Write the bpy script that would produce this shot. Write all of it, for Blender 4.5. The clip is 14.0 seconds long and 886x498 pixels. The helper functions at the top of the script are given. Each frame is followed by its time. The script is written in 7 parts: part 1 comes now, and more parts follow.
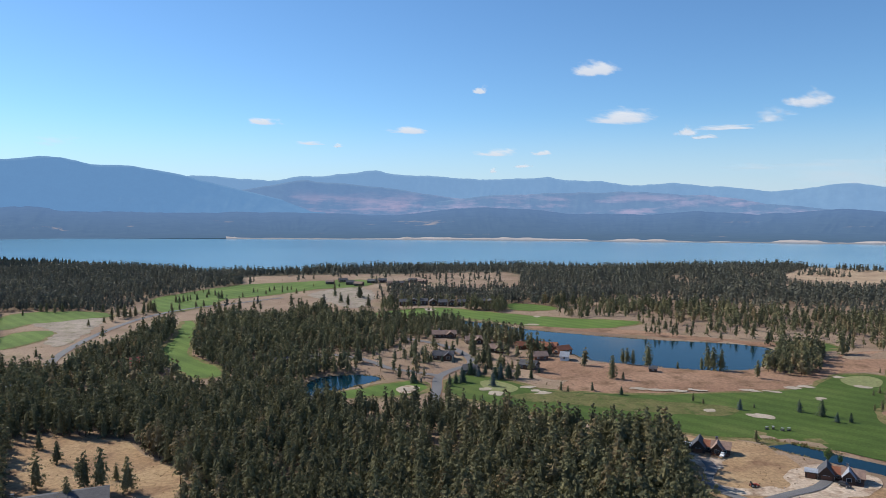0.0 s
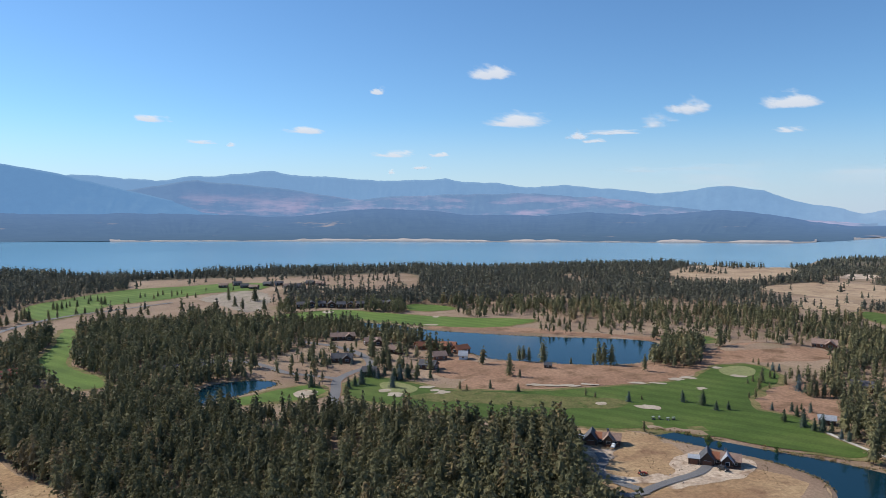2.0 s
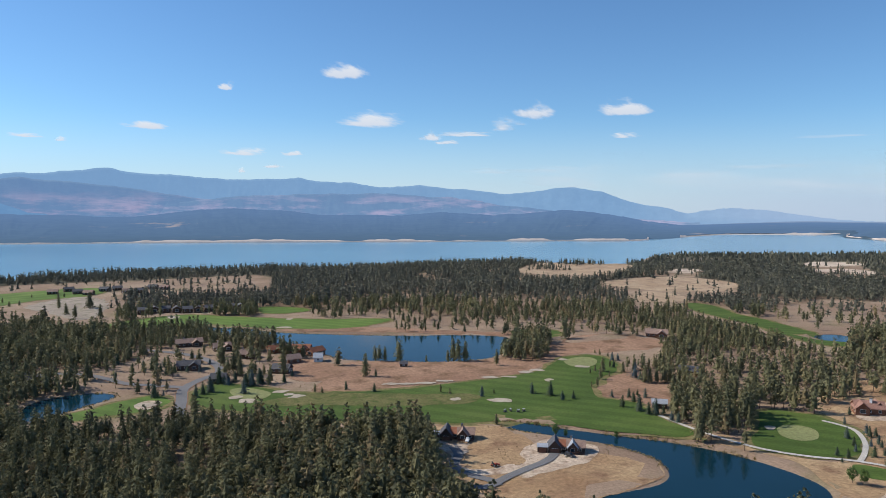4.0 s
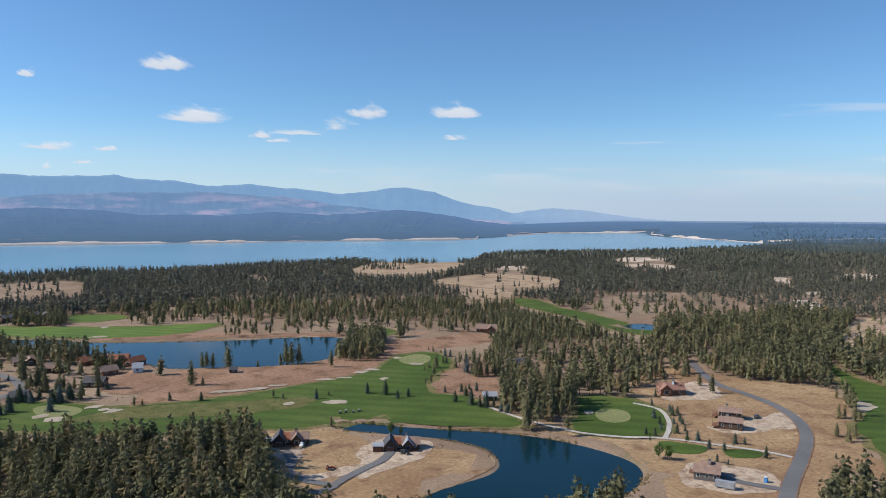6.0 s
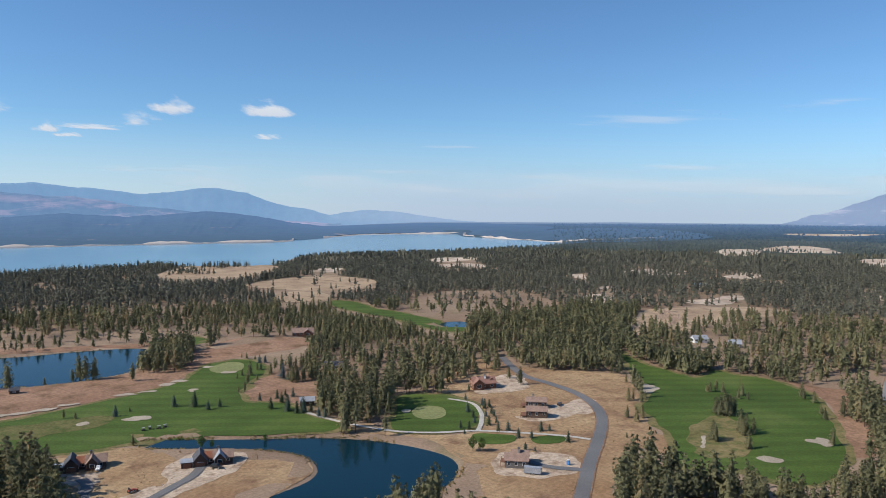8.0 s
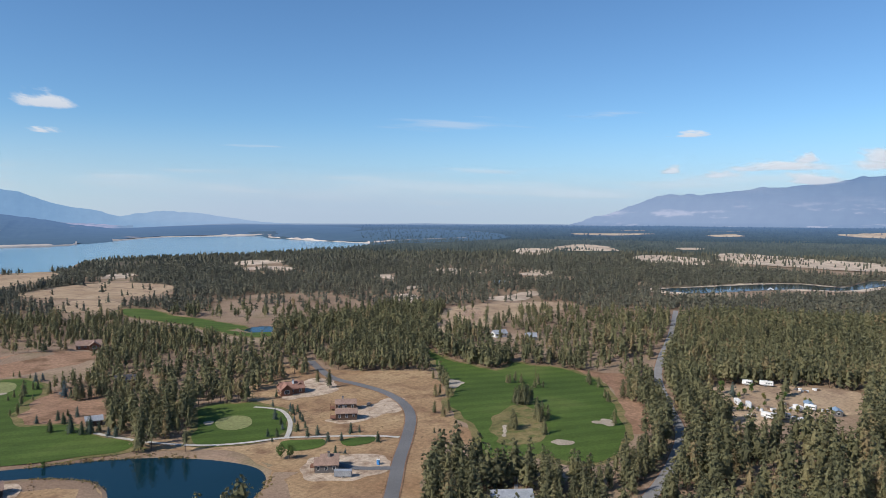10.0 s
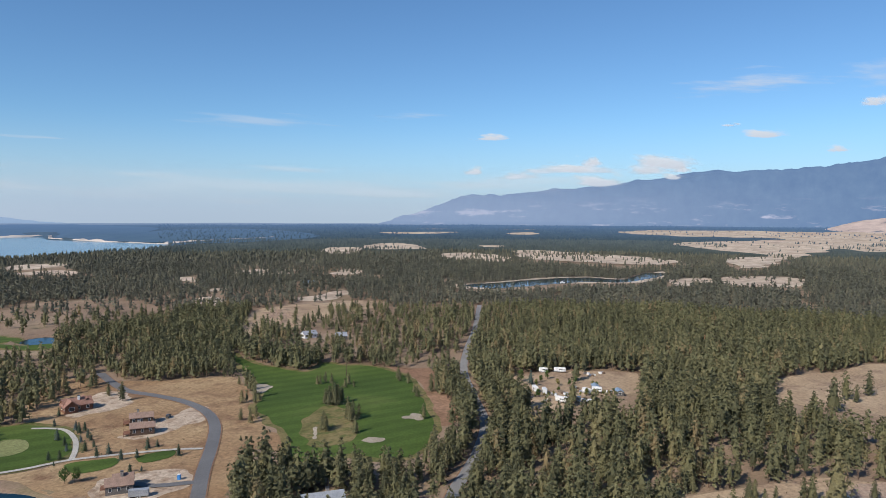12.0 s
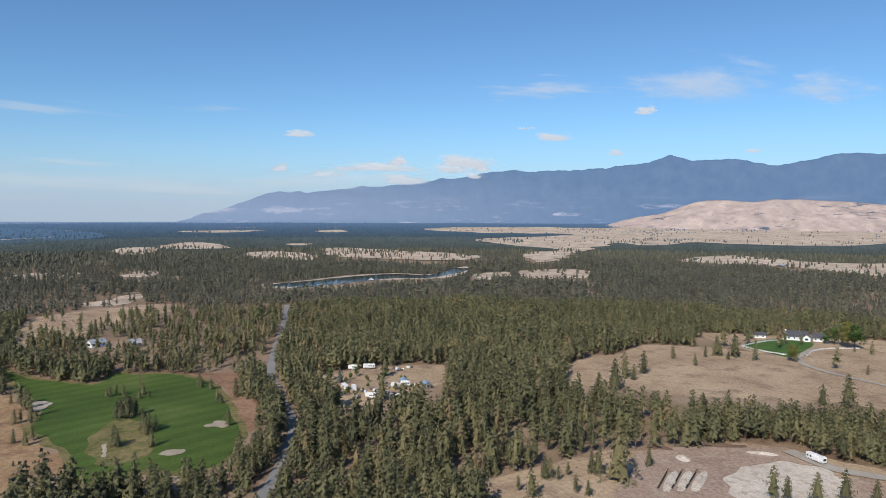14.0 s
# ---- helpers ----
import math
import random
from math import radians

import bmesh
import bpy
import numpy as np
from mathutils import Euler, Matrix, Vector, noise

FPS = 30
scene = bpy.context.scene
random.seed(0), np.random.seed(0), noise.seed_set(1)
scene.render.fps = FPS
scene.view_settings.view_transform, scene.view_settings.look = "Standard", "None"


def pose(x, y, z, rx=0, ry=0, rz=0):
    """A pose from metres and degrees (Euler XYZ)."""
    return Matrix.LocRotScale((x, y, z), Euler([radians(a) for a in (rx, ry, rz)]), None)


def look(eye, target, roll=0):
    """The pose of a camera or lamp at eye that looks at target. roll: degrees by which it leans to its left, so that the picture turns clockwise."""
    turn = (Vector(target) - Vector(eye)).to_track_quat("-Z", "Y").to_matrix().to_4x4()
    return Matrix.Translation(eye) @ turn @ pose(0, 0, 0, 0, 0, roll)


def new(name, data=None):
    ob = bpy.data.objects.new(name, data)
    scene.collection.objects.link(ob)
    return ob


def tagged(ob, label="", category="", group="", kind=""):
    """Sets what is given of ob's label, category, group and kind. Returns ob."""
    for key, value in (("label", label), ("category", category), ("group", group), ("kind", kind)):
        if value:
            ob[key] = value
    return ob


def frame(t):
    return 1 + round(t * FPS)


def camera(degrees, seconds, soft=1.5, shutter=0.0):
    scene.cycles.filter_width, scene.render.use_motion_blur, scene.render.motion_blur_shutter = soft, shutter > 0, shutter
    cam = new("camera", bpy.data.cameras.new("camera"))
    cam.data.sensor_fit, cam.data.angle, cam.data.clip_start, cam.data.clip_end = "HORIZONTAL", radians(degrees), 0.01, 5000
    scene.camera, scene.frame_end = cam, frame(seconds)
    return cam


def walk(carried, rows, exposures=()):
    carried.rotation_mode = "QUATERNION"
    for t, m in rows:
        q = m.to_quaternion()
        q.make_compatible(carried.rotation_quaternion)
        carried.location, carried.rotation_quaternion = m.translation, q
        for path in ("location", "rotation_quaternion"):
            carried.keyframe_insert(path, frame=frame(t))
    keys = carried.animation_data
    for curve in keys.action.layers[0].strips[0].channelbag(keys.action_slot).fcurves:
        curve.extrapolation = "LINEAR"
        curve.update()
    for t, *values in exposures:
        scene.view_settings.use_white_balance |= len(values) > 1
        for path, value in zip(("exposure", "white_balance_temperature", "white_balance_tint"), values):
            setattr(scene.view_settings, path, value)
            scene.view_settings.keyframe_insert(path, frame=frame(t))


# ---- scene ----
cam = camera(63.56, 14.0, 0.55)
# seconds, x, y, z, yaw (to the left from north), pitch, roll
PATH = [
    (0, 0.03, -0.06, 109.95, 0.26, -3.23, -0.08),
    (0.5, 0.04, 0.22, 109.87, -1.63, -3.20, -0.06),
    (1, 0.11, 0.52, 109.78, -3.57, -3.17, -0.06),
    (1.5, 0.23, 0.85, 109.69, -5.58, -3.15, -0.07),
    (2, 0.40, 1.19, 109.59, -7.84, -3.14, -0.08),
    (2.5, 0.60, 1.54, 109.50, -10.43, -3.14, -0.08),
    (3, 0.82, 1.89, 109.42, -13.34, -3.14, -0.07),
    (5.5, 2.22, 3.61, 109.08, -29.10, -3.17, 0.04),
    (6, 2.52, 3.92, 109.04, -32.61, -3.16, 0.06),
    (6.5, 2.82, 4.20, 109.01, -36.18, -3.13, 0.08),
    (7, 3.12, 4.47, 108.99, -39.66, -3.10, 0.10),
    (7.5, 3.42, 4.70, 108.97, -43.46, -3.06, 0.12),
    (8, 3.72, 4.91, 108.96, -47.24, -3.01, 0.14),
    (10.5, 5.18, 5.49, 108.95, -66.38, -2.85, 0.22),
    (11, 5.49, 5.50, 108.94, -70.19, -2.85, 0.24),
    (11.5, 5.81, 5.48, 108.92, -74.00, -2.86, 0.25),
    (12, 6.14, 5.42, 108.89, -77.73, -2.88, 0.26),
    (12.5, 6.49, 5.33, 108.84, -81.52, -2.91, 0.26),
    (13, 6.87, 5.20, 108.76, -85.26, -2.95, 0.26),
    (13.5, 7.28, 5.03, 108.67, -89.08, -2.98, 0.25),
    (14, 7.73, 4.84, 108.54, -92.98, -3.00, 0.24),
]


def heading(x, y, z, yaw, pitch, roll):
    ya, pi = radians(yaw), radians(pitch)
    ahead = Vector((-math.sin(ya) * math.cos(pi), math.cos(ya) * math.cos(pi), math.sin(pi)))
    return look((x, y, z), Vector((x, y, z)) + ahead * 100, roll)


walk(cam, [(t, heading(*row)) for t, *row in PATH], [(0.0, 0.07), (6.0, 0.04), (11.0, -0.05), (14.0, -0.12)])

# ---- sky and sun ----
SUN_AZ, SUN_EL = -60.0, 39.0            # degrees clockwise from north, and up
world = bpy.data.worlds.new("sky")
scene.world = world
world.use_nodes = True
wn = world.node_tree.nodes
sky = wn.new("ShaderNodeTexSky")
sky.sky_type, sky.sun_disc = "NISHITA", False
sky.sun_elevation, sky.sun_rotation = radians(SUN_EL), radians(SUN_AZ)
sky.altitude, sky.air_density, sky.dust_density, sky.ozone_density = 900, 1.0, 0.15, 3.0
wn["Background"].inputs["Strength"].default_value = 0.104
hue = wn.new("ShaderNodeMix")
hue.data_type, hue.blend_type = "RGBA", "MULTIPLY"
hue.inputs[0].default_value, hue.inputs[7].default_value = 1.0, (0.78, 1.05, 1.245, 1)
world.node_tree.links.new(sky.outputs["Color"], hue.inputs[6])
world.node_tree.links.new(hue.outputs[2], wn["Background"].inputs["Color"])
sun = new("sun", bpy.data.lights.new("sun", "SUN"))
sun.data.energy, sun.data.angle, sun.data.color = 5.2, radians(0.5), (1.0, 0.93, 0.82)
to_sun = Vector((math.sin(radians(SUN_AZ)) * math.cos(radians(SUN_EL)), math.cos(radians(SUN_AZ)) * math.cos(radians(SUN_EL)), math.sin(radians(SUN_EL))))
sun.matrix_world = look(to_sun * 500, (0, 0, 0))

# ---- materials ----
def shader(name):
    m = bpy.data.materials.new(name)
    m.use_nodes = True
    nt = m.node_tree
    return m, nt.nodes, nt.links, nt.nodes["Principled BSDF"]


def noise_of(nodes, links, scale, detail=4.0, rough=0.55):
    """Noise on the world's metres; scale in waves a metre."""
    geo, tex = nodes.new("ShaderNodeNewGeometry"), nodes.new("ShaderNodeTexNoise")
    tex.inputs["Scale"].default_value, tex.inputs["Detail"].default_value, tex.inputs["Roughness"].default_value = scale, detail, rough
    links.new(geo.outputs["Position"], tex.inputs["Vector"])
    return tex.outputs["Fac"]


def ramp_of(nodes, links, fac, stops):
    r = nodes.new("ShaderNodeValToRGB")
    while len(r.color_ramp.elements) < len(stops):
        r.color_ramp.elements.new(0.5)
    for e, (p, c) in zip(r.color_ramp.elements, stops):
        e.position, e.color = p, (*c, 1) if len(c) == 3 else c
    links.new(fac, r.inputs["Fac"])
    return r.outputs["Color"]


def mix_of(nodes, links, fac, a, b, kind="MIX"):
    mx = nodes.new("ShaderNodeMix")
    mx.data_type, mx.blend_type = "RGBA", kind
    for s, v in ((mx.inputs[0], fac), (mx.inputs[6], a), (mx.inputs[7], b)):
        if isinstance(v, bpy.types.NodeSocket):
            links.new(v, s)
        elif isinstance(v, (int, float)):
            s.default_value = v
        else:
            s.default_value = (*v, 1)
    return mx.outputs[2]


def bump_of(nodes, links, bsdf, fac, strength, dist):
    b = nodes.new("ShaderNodeBump")
    b.inputs["Strength"].default_value, b.inputs["Distance"].default_value = strength, dist
    links.new(fac, b.inputs["Height"])
    links.new(b.outputs["Normal"], bsdf.inputs["Normal"])


def surface(name, a, b, big, fine, rough=0.9, bump=0.0, c=None, metal=0.0, spec=0.5):
    """Two colours blended by coarse noise, broken up by fine noise, with relief."""
    m, n, l, bs = shader(name)
    col = ramp_of(n, l, noise_of(n, l, big), [(0.32, a), (0.68, b)])
    if c:
        col = mix_of(n, l, ramp_of(n, l, noise_of(n, l, big * 3.1, 5), [(0.5, (0, 0, 0)), (0.66, (1, 1, 1))]), col, c)
    f = noise_of(n, l, fine, 6, 0.7)
    col = mix_of(n, l, 1.0, col, ramp_of(n, l, f, [(0.3, (0.62,) * 3), (0.7, (1.25,) * 3)]), "MULTIPLY")
    l.new(col, bs.inputs["Base Color"])
    bs.inputs["Roughness"].default_value, bs.inputs["Metallic"].default_value = rough, metal
    bs.inputs["Specular IOR Level"].default_value = spec
    if bump:
        bump_of(n, l, bs, f, 0.6, bump)
    return m


def ground_material():
    m, n, l, bs = shader("dry_ground")
    grass = ramp_of(n, l, noise_of(n, l, 0.012, 5, 0.6), [(0.3, (0.215, 0.145, 0.103)), (0.5, (0.28, 0.20, 0.143)), (0.7, (0.345, 0.26, 0.185))])
    green = mix_of(n, l, ramp_of(n, l, noise_of(n, l, 0.03, 5), [(0.52, (0, 0, 0)), (0.7, (0.5,) * 3)]), grass, (0.13, 0.12, 0.05))
    litter = ramp_of(n, l, noise_of(n, l, 0.06, 5), [(0.3, (0.15, 0.098, 0.066)), (0.7, (0.30, 0.212, 0.142))])
    canopy = ramp_of(n, l, noise_of(n, l, 0.02, 7, 0.8), [(0.3, (0.048, 0.058, 0.048)), (0.6, (0.085, 0.092, 0.068)), (0.8, (0.17, 0.155, 0.11))])
    wood, far = (n.new("ShaderNodeAttribute") for _ in range(2))
    wood.attribute_name, far.attribute_name = "wood", "canopy"
    col = mix_of(n, l, wood.outputs["Fac"], green, litter)
    col = mix_of(n, l, far.outputs["Fac"], col, canopy)
    f = noise_of(n, l, 0.7, 6, 0.7)
    col = mix_of(n, l, 1.0, col, ramp_of(n, l, f, [(0.3, (0.7,) * 3), (0.7, (1.2,) * 3)]), "MULTIPLY")
    l.new(col, bs.inputs["Base Color"])
    bs.inputs["Roughness"].default_value, bs.inputs["Specular IOR Level"].default_value = 0.95, 0.1
    bump_of(n, l, bs, f, 0.7, 0.25)
    return m


def needle_material(name, stops, per_object=0.0, grain=2.0):
    m, n, l, bs = shader(name)
    tint, geo = n.new("ShaderNodeAttribute"), n.new("ShaderNodeNewGeometry")
    tint.attribute_name = "tint"
    info = n.new("ShaderNodeObjectInfo")
    add = n.new("ShaderNodeMath")
    l.new(tint.outputs["Fac"], add.inputs[0])
    mul = n.new("ShaderNodeMath")
    mul.operation = "MULTIPLY"
    mul.inputs[1].default_value = per_object
    l.new(info.outputs["Random"], mul.inputs[0])
    l.new(mul.outputs[0], add.inputs[1])
    col = ramp_of(n, l, add.outputs[0], stops)
    col = mix_of(n, l, 1.0, col, ramp_of(n, l, geo.outputs["Random Per Island"], [(0.0, (0.88,) * 3), (1.0, (1.14,) * 3)]), "MULTIPLY")
    f = noise_of(n, l, grain, 5, 0.75)
    col = mix_of(n, l, 1.0, col, ramp_of(n, l, f, [(0.34, (0.75,) * 3), (0.5, (1.0,) * 3), (0.66, (1.3,) * 3)]), "MULTIPLY")
    l.new(col, bs.inputs["Base Color"])
    bs.inputs["Roughness"].default_value, bs.inputs["Specular IOR Level"].default_value = 0.75, 0.2
    bump_of(n, l, bs, f, 0.6, 0.4)
    # needles let part of the light through
    thin, both = n.new("ShaderNodeBsdfTranslucent"), n.new("ShaderNodeMixShader")
    l.new(col, thin.inputs["Color"])
    both.inputs["Fac"].default_value = 0.27
    l.new(bs.outputs[0], both.inputs[1])
    l.new(thin.outputs[0], both.inputs[2])
    l.new(both.outputs[0], n["Material Output"].inputs["Surface"])
    return m


def water_material(name, deep, shoal, rough, ripple, scale):
    m, n, l, bs = shader(name)
    l.new(ramp_of(n, l, noise_of(n, l, scale * 0.03, 3), [(0.35, deep), (0.7, shoal)]), bs.inputs["Base Color"])
    bs.inputs["Roughness"].default_value, bs.inputs["IOR"].default_value, bs.inputs["Specular IOR Level"].default_value = rough, 1.33, 0.24
    bump_of(n, l, bs, noise_of(n, l, scale, 3), ripple, 0.05)
    return m


def painted_haze_material(name, air, land, air_share=0.75, patch=None, size=0.006, spread=(0.56, 0.66), heights=None, farther=None):
    """Far country behind kilometres of air, its haze painted in as emission: a backdrop that glows with the air's
    light. patch: bare or wooded patches, between two heights;
    farther: the painted haze's colour at a second distance, with the two distances."""
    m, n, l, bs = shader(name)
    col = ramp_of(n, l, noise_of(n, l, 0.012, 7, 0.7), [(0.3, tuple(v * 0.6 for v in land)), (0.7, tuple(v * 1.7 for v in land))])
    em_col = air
    geo = n.new("ShaderNodeNewGeometry")
    # painted haze: the glow's colour shifts with distance from the centre
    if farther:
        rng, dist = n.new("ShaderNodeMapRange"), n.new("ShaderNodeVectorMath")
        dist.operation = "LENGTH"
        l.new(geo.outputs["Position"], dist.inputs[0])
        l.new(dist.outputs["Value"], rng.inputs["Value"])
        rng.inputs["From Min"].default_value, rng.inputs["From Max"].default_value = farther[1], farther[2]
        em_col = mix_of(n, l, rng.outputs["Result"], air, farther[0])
    if patch:
        stretch, tex = n.new("ShaderNodeVectorMath"), n.new("ShaderNodeTexNoise")
        stretch.operation = "MULTIPLY"
        stretch.inputs[1].default_value = (0.6, 0.6, 3.4)
        l.new(geo.outputs["Position"], stretch.inputs[0])
        l.new(stretch.outputs["Vector"], tex.inputs["Vector"])
        tex.inputs["Scale"].default_value, tex.inputs["Detail"].default_value, tex.inputs["Roughness"].default_value = size, 7, 0.68
        k = ramp_of(n, l, tex.outputs["Fac"], [(spread[0], (0, 0, 0)), (spread[1], (1, 1, 1))])
        if heights:
            sep, band = n.new("ShaderNodeSeparateXYZ"), n.new("ShaderNodeMapRange")
            l.new(geo.outputs["Position"], sep.inputs[0])
            l.new(sep.outputs["Z"], band.inputs["Value"])
            band.interpolation_type = "SMOOTHSTEP"
            for key, v in (("From Min", heights[0]), ("From Max", heights[1]), ("To Min", 1.0), ("To Max", 0.0)):
                band.inputs[key].default_value = v
            k = mix_of(n, l, 1.0, k, band.outputs["Result"], "MULTIPLY")
        em_col = mix_of(n, l, k, em_col, patch)
        col = mix_of(n, l, k, col, tuple(v * 0.4 for v in patch))
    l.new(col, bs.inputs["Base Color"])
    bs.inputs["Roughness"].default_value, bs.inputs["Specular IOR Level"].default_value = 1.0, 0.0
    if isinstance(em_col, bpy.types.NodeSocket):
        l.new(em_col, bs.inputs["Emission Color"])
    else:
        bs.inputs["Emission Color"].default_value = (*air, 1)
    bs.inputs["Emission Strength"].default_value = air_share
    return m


def cloud_material(name, low, high, scale, flat, most, bright):
    """Ragged vapour, dense inside: flat draws the underside level. The noise lies in the cloud's own stretched space."""
    m, n, l, bs = shader(name)

    def math_of(kind, a, b=None, c=None):
        k = n.new("ShaderNodeMath")
        k.operation = kind
        for s, v in zip(k.inputs, (a, b, c)):
            if isinstance(v, bpy.types.NodeSocket):
                l.new(v, s)
            elif v is not None:
                s.default_value = v
        return k.outputs[0]

    tc, info, sep, tex, put = n.new("ShaderNodeTexCoord"), n.new("ShaderNodeObjectInfo"), n.new("ShaderNodeSeparateXYZ"), n.new("ShaderNodeTexNoise"), n.new("ShaderNodeCombineXYZ")
    l.new(tc.outputs["Object"], sep.inputs[0])
    u, v = sep.outputs["X"], sep.outputs["Z"]
    l.new(math_of("ADD", u, math_of("MULTIPLY", v, 0.45)), put.inputs["X"])
    l.new(math_of("MULTIPLY", v, 0.8), put.inputs["Z"])
    l.new(math_of("MULTIPLY", info.outputs["Random"], 90.0), put.inputs["Y"])
    tex.inputs["Scale"].default_value, tex.inputs["Detail"].default_value, tex.inputs["Roughness"].default_value = scale, 7, 0.58
    l.new(put.outputs[0], tex.inputs["Vector"])
    vv = math_of("ADD", v, 0.32)
    up, dn = math_of("MULTIPLY", math_of("MAXIMUM", vv, 0.0), 0.85), math_of("MULTIPLY", math_of("MINIMUM", vv, 0.0), flat)
    far = math_of("SQRT", math_of("MULTIPLY_ADD", u, u, math_of("MULTIPLY_ADD", up, up, math_of("MULTIPLY", dn, dn))))
    body = math_of("MULTIPLY_ADD", tex.outputs["Fac"], 2.3, math_of("MULTIPLY_ADD", far, -1.35, -0.42))
    rng = n.new("ShaderNodeMapRange")
    rng.interpolation_type = "SMOOTHSTEP"
    l.new(body, rng.inputs["Value"])
    rng.inputs["From Min"].default_value, rng.inputs["From Max"].default_value = low, high
    rng.inputs["To Max"].default_value = most
    clear, mixs, glow = n.new("ShaderNodeBsdfTransparent"), n.new("ShaderNodeMixShader"), n.new("ShaderNodeEmission")
    # sunlit top and shaded underside painted into the cloud's own glow
    l.new(mix_of(n, l, math_of("MULTIPLY_ADD", v, 0.9, 0.5), (0.70, 0.75, 0.85), (0.88, 0.91, 0.95)), glow.inputs["Color"])
    glow.inputs["Strength"].default_value = bright
    l.new(rng.outputs["Result"], mixs.inputs["Fac"])
    l.new(clear.outputs[0], mixs.inputs[1])
    l.new(glow.outputs[0], mixs.inputs[2])
    l.new(mixs.outputs[0], n["Material Output"].inputs["Surface"])
    n.remove(bs)
    return m


GROUND = ground_material()


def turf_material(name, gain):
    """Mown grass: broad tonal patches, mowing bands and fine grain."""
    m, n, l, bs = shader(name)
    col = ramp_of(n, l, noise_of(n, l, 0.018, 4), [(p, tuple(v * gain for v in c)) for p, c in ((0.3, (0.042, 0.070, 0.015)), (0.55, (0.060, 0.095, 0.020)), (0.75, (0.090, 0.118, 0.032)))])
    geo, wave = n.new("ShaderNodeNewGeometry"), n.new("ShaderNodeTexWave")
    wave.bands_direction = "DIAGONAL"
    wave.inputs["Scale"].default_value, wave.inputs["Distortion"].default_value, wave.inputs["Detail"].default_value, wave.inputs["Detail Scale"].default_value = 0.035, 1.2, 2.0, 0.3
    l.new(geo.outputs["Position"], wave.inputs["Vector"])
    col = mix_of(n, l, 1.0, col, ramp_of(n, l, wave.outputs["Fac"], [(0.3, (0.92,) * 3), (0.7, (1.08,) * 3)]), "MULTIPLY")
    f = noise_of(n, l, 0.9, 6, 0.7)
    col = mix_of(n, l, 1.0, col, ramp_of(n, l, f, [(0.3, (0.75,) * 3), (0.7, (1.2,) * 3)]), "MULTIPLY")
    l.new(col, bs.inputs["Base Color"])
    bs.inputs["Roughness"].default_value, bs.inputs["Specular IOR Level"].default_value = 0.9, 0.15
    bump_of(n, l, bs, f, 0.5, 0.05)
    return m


TURF = turf_material("mown_turf", 1.1)
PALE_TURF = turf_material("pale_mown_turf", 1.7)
ROUGH = surface("rough_grass", (0.135, 0.125, 0.05), (0.22, 0.175, 0.085), 0.05, 0.6, 0.95, 0.15, (0.10, 0.115, 0.04), spec=0.1)
HALF_DRY = surface("half_dry_turf", (0.095, 0.105, 0.036), (0.165, 0.145, 0.064), 0.06, 0.7, 0.95, 0.05, (0.075, 0.10, 0.028), spec=0.1)
GREEN_TURF = surface("putting_green", (0.185, 0.20, 0.085), (0.225, 0.235, 0.105), 0.05, 0.8, 0.9, spec=0.15)
LAWN = surface("lawn", (0.05, 0.11, 0.025), (0.08, 0.14, 0.035), 0.08, 1.2, 0.9, 0.05, spec=0.15)
STRAW = surface("dry_straw_grass", (0.265, 0.162, 0.092), (0.395, 0.28, 0.163), 0.022, 0.5, 0.95, 0.2, (0.22, 0.135, 0.082), spec=0.1)
PALE_STRAW = surface("pale_dry_grass", (0.33, 0.235, 0.155), (0.45, 0.34, 0.23), 0.02, 0.5, 0.95, 0.2, (0.27, 0.19, 0.135), spec=0.1)
# straw paled for distance: aerial haze painted into the base colour
HAZED_STRAW = surface("far_hazed_grass", (0.46, 0.365, 0.285), (0.57, 0.47, 0.37), 0.006, 0.05, 0.95, 0.0, (0.38, 0.30, 0.235), spec=0.1)
BROWN = surface("dry_brown_grass", (0.24, 0.14, 0.092), (0.335, 0.21, 0.14), 0.02, 0.45, 0.95, 0.2, (0.18, 0.11, 0.068), spec=0.1)
DIRT = surface("bare_dirt", (0.40, 0.31, 0.235), (0.53, 0.43, 0.335), 0.05, 0.6, 0.95, 0.15, (0.27, 0.19, 0.135), spec=0.1)
BARE = surface("bare_brown_dirt", (0.29, 0.205, 0.16), (0.38, 0.28, 0.215), 0.05, 0.6, 0.95, 0.15, (0.37, 0.29, 0.225), spec=0.1)
GREY_DIRT = surface("grey_dirt", (0.26, 0.215, 0.175), (0.36, 0.305, 0.25), 0.03, 0.6, 0.95, 0.15, (0.22, 0.20, 0.13), spec=0.1)
SAND = surface("bunker_sand", (0.33, 0.28, 0.22), (0.43, 0.37, 0.30), 0.08, 1.5, 0.95, 0.05, spec=0.1)
ASPHALT = surface("asphalt", (0.115, 0.113, 0.116), (0.155, 0.153, 0.156), 0.04, 2.0, 0.85, 0.02)
OLD_ASPHALT = surface("weathered_asphalt", (0.20, 0.195, 0.195), (0.27, 0.26, 0.255), 0.04, 2.0, 0.9, 0.02)
CONCRETE = surface("concrete_path", (0.40, 0.37, 0.33), (0.50, 0.47, 0.42), 0.2, 2.0, 0.9)
PALE_GRAVEL = surface("pale_gravel", (0.50, 0.43, 0.36), (0.60, 0.53, 0.45), 0.08, 1.2, 0.95, 0.05, (0.42, 0.34, 0.27))
GRAVEL = surface("gravel_drive", (0.30, 0.27, 0.235), (0.40, 0.36, 0.31), 0.1, 1.5, 0.95, 0.05)
POND = water_material("pond_water", (0.003, 0.020, 0.030), (0.004, 0.026, 0.042), 0.10, 0.25, 0.6)
LAKE_WATER = water_material("lake_water", (0.078, 0.205, 0.30), (0.128, 0.285, 0.385), 0.18, 0.3, 0.05)
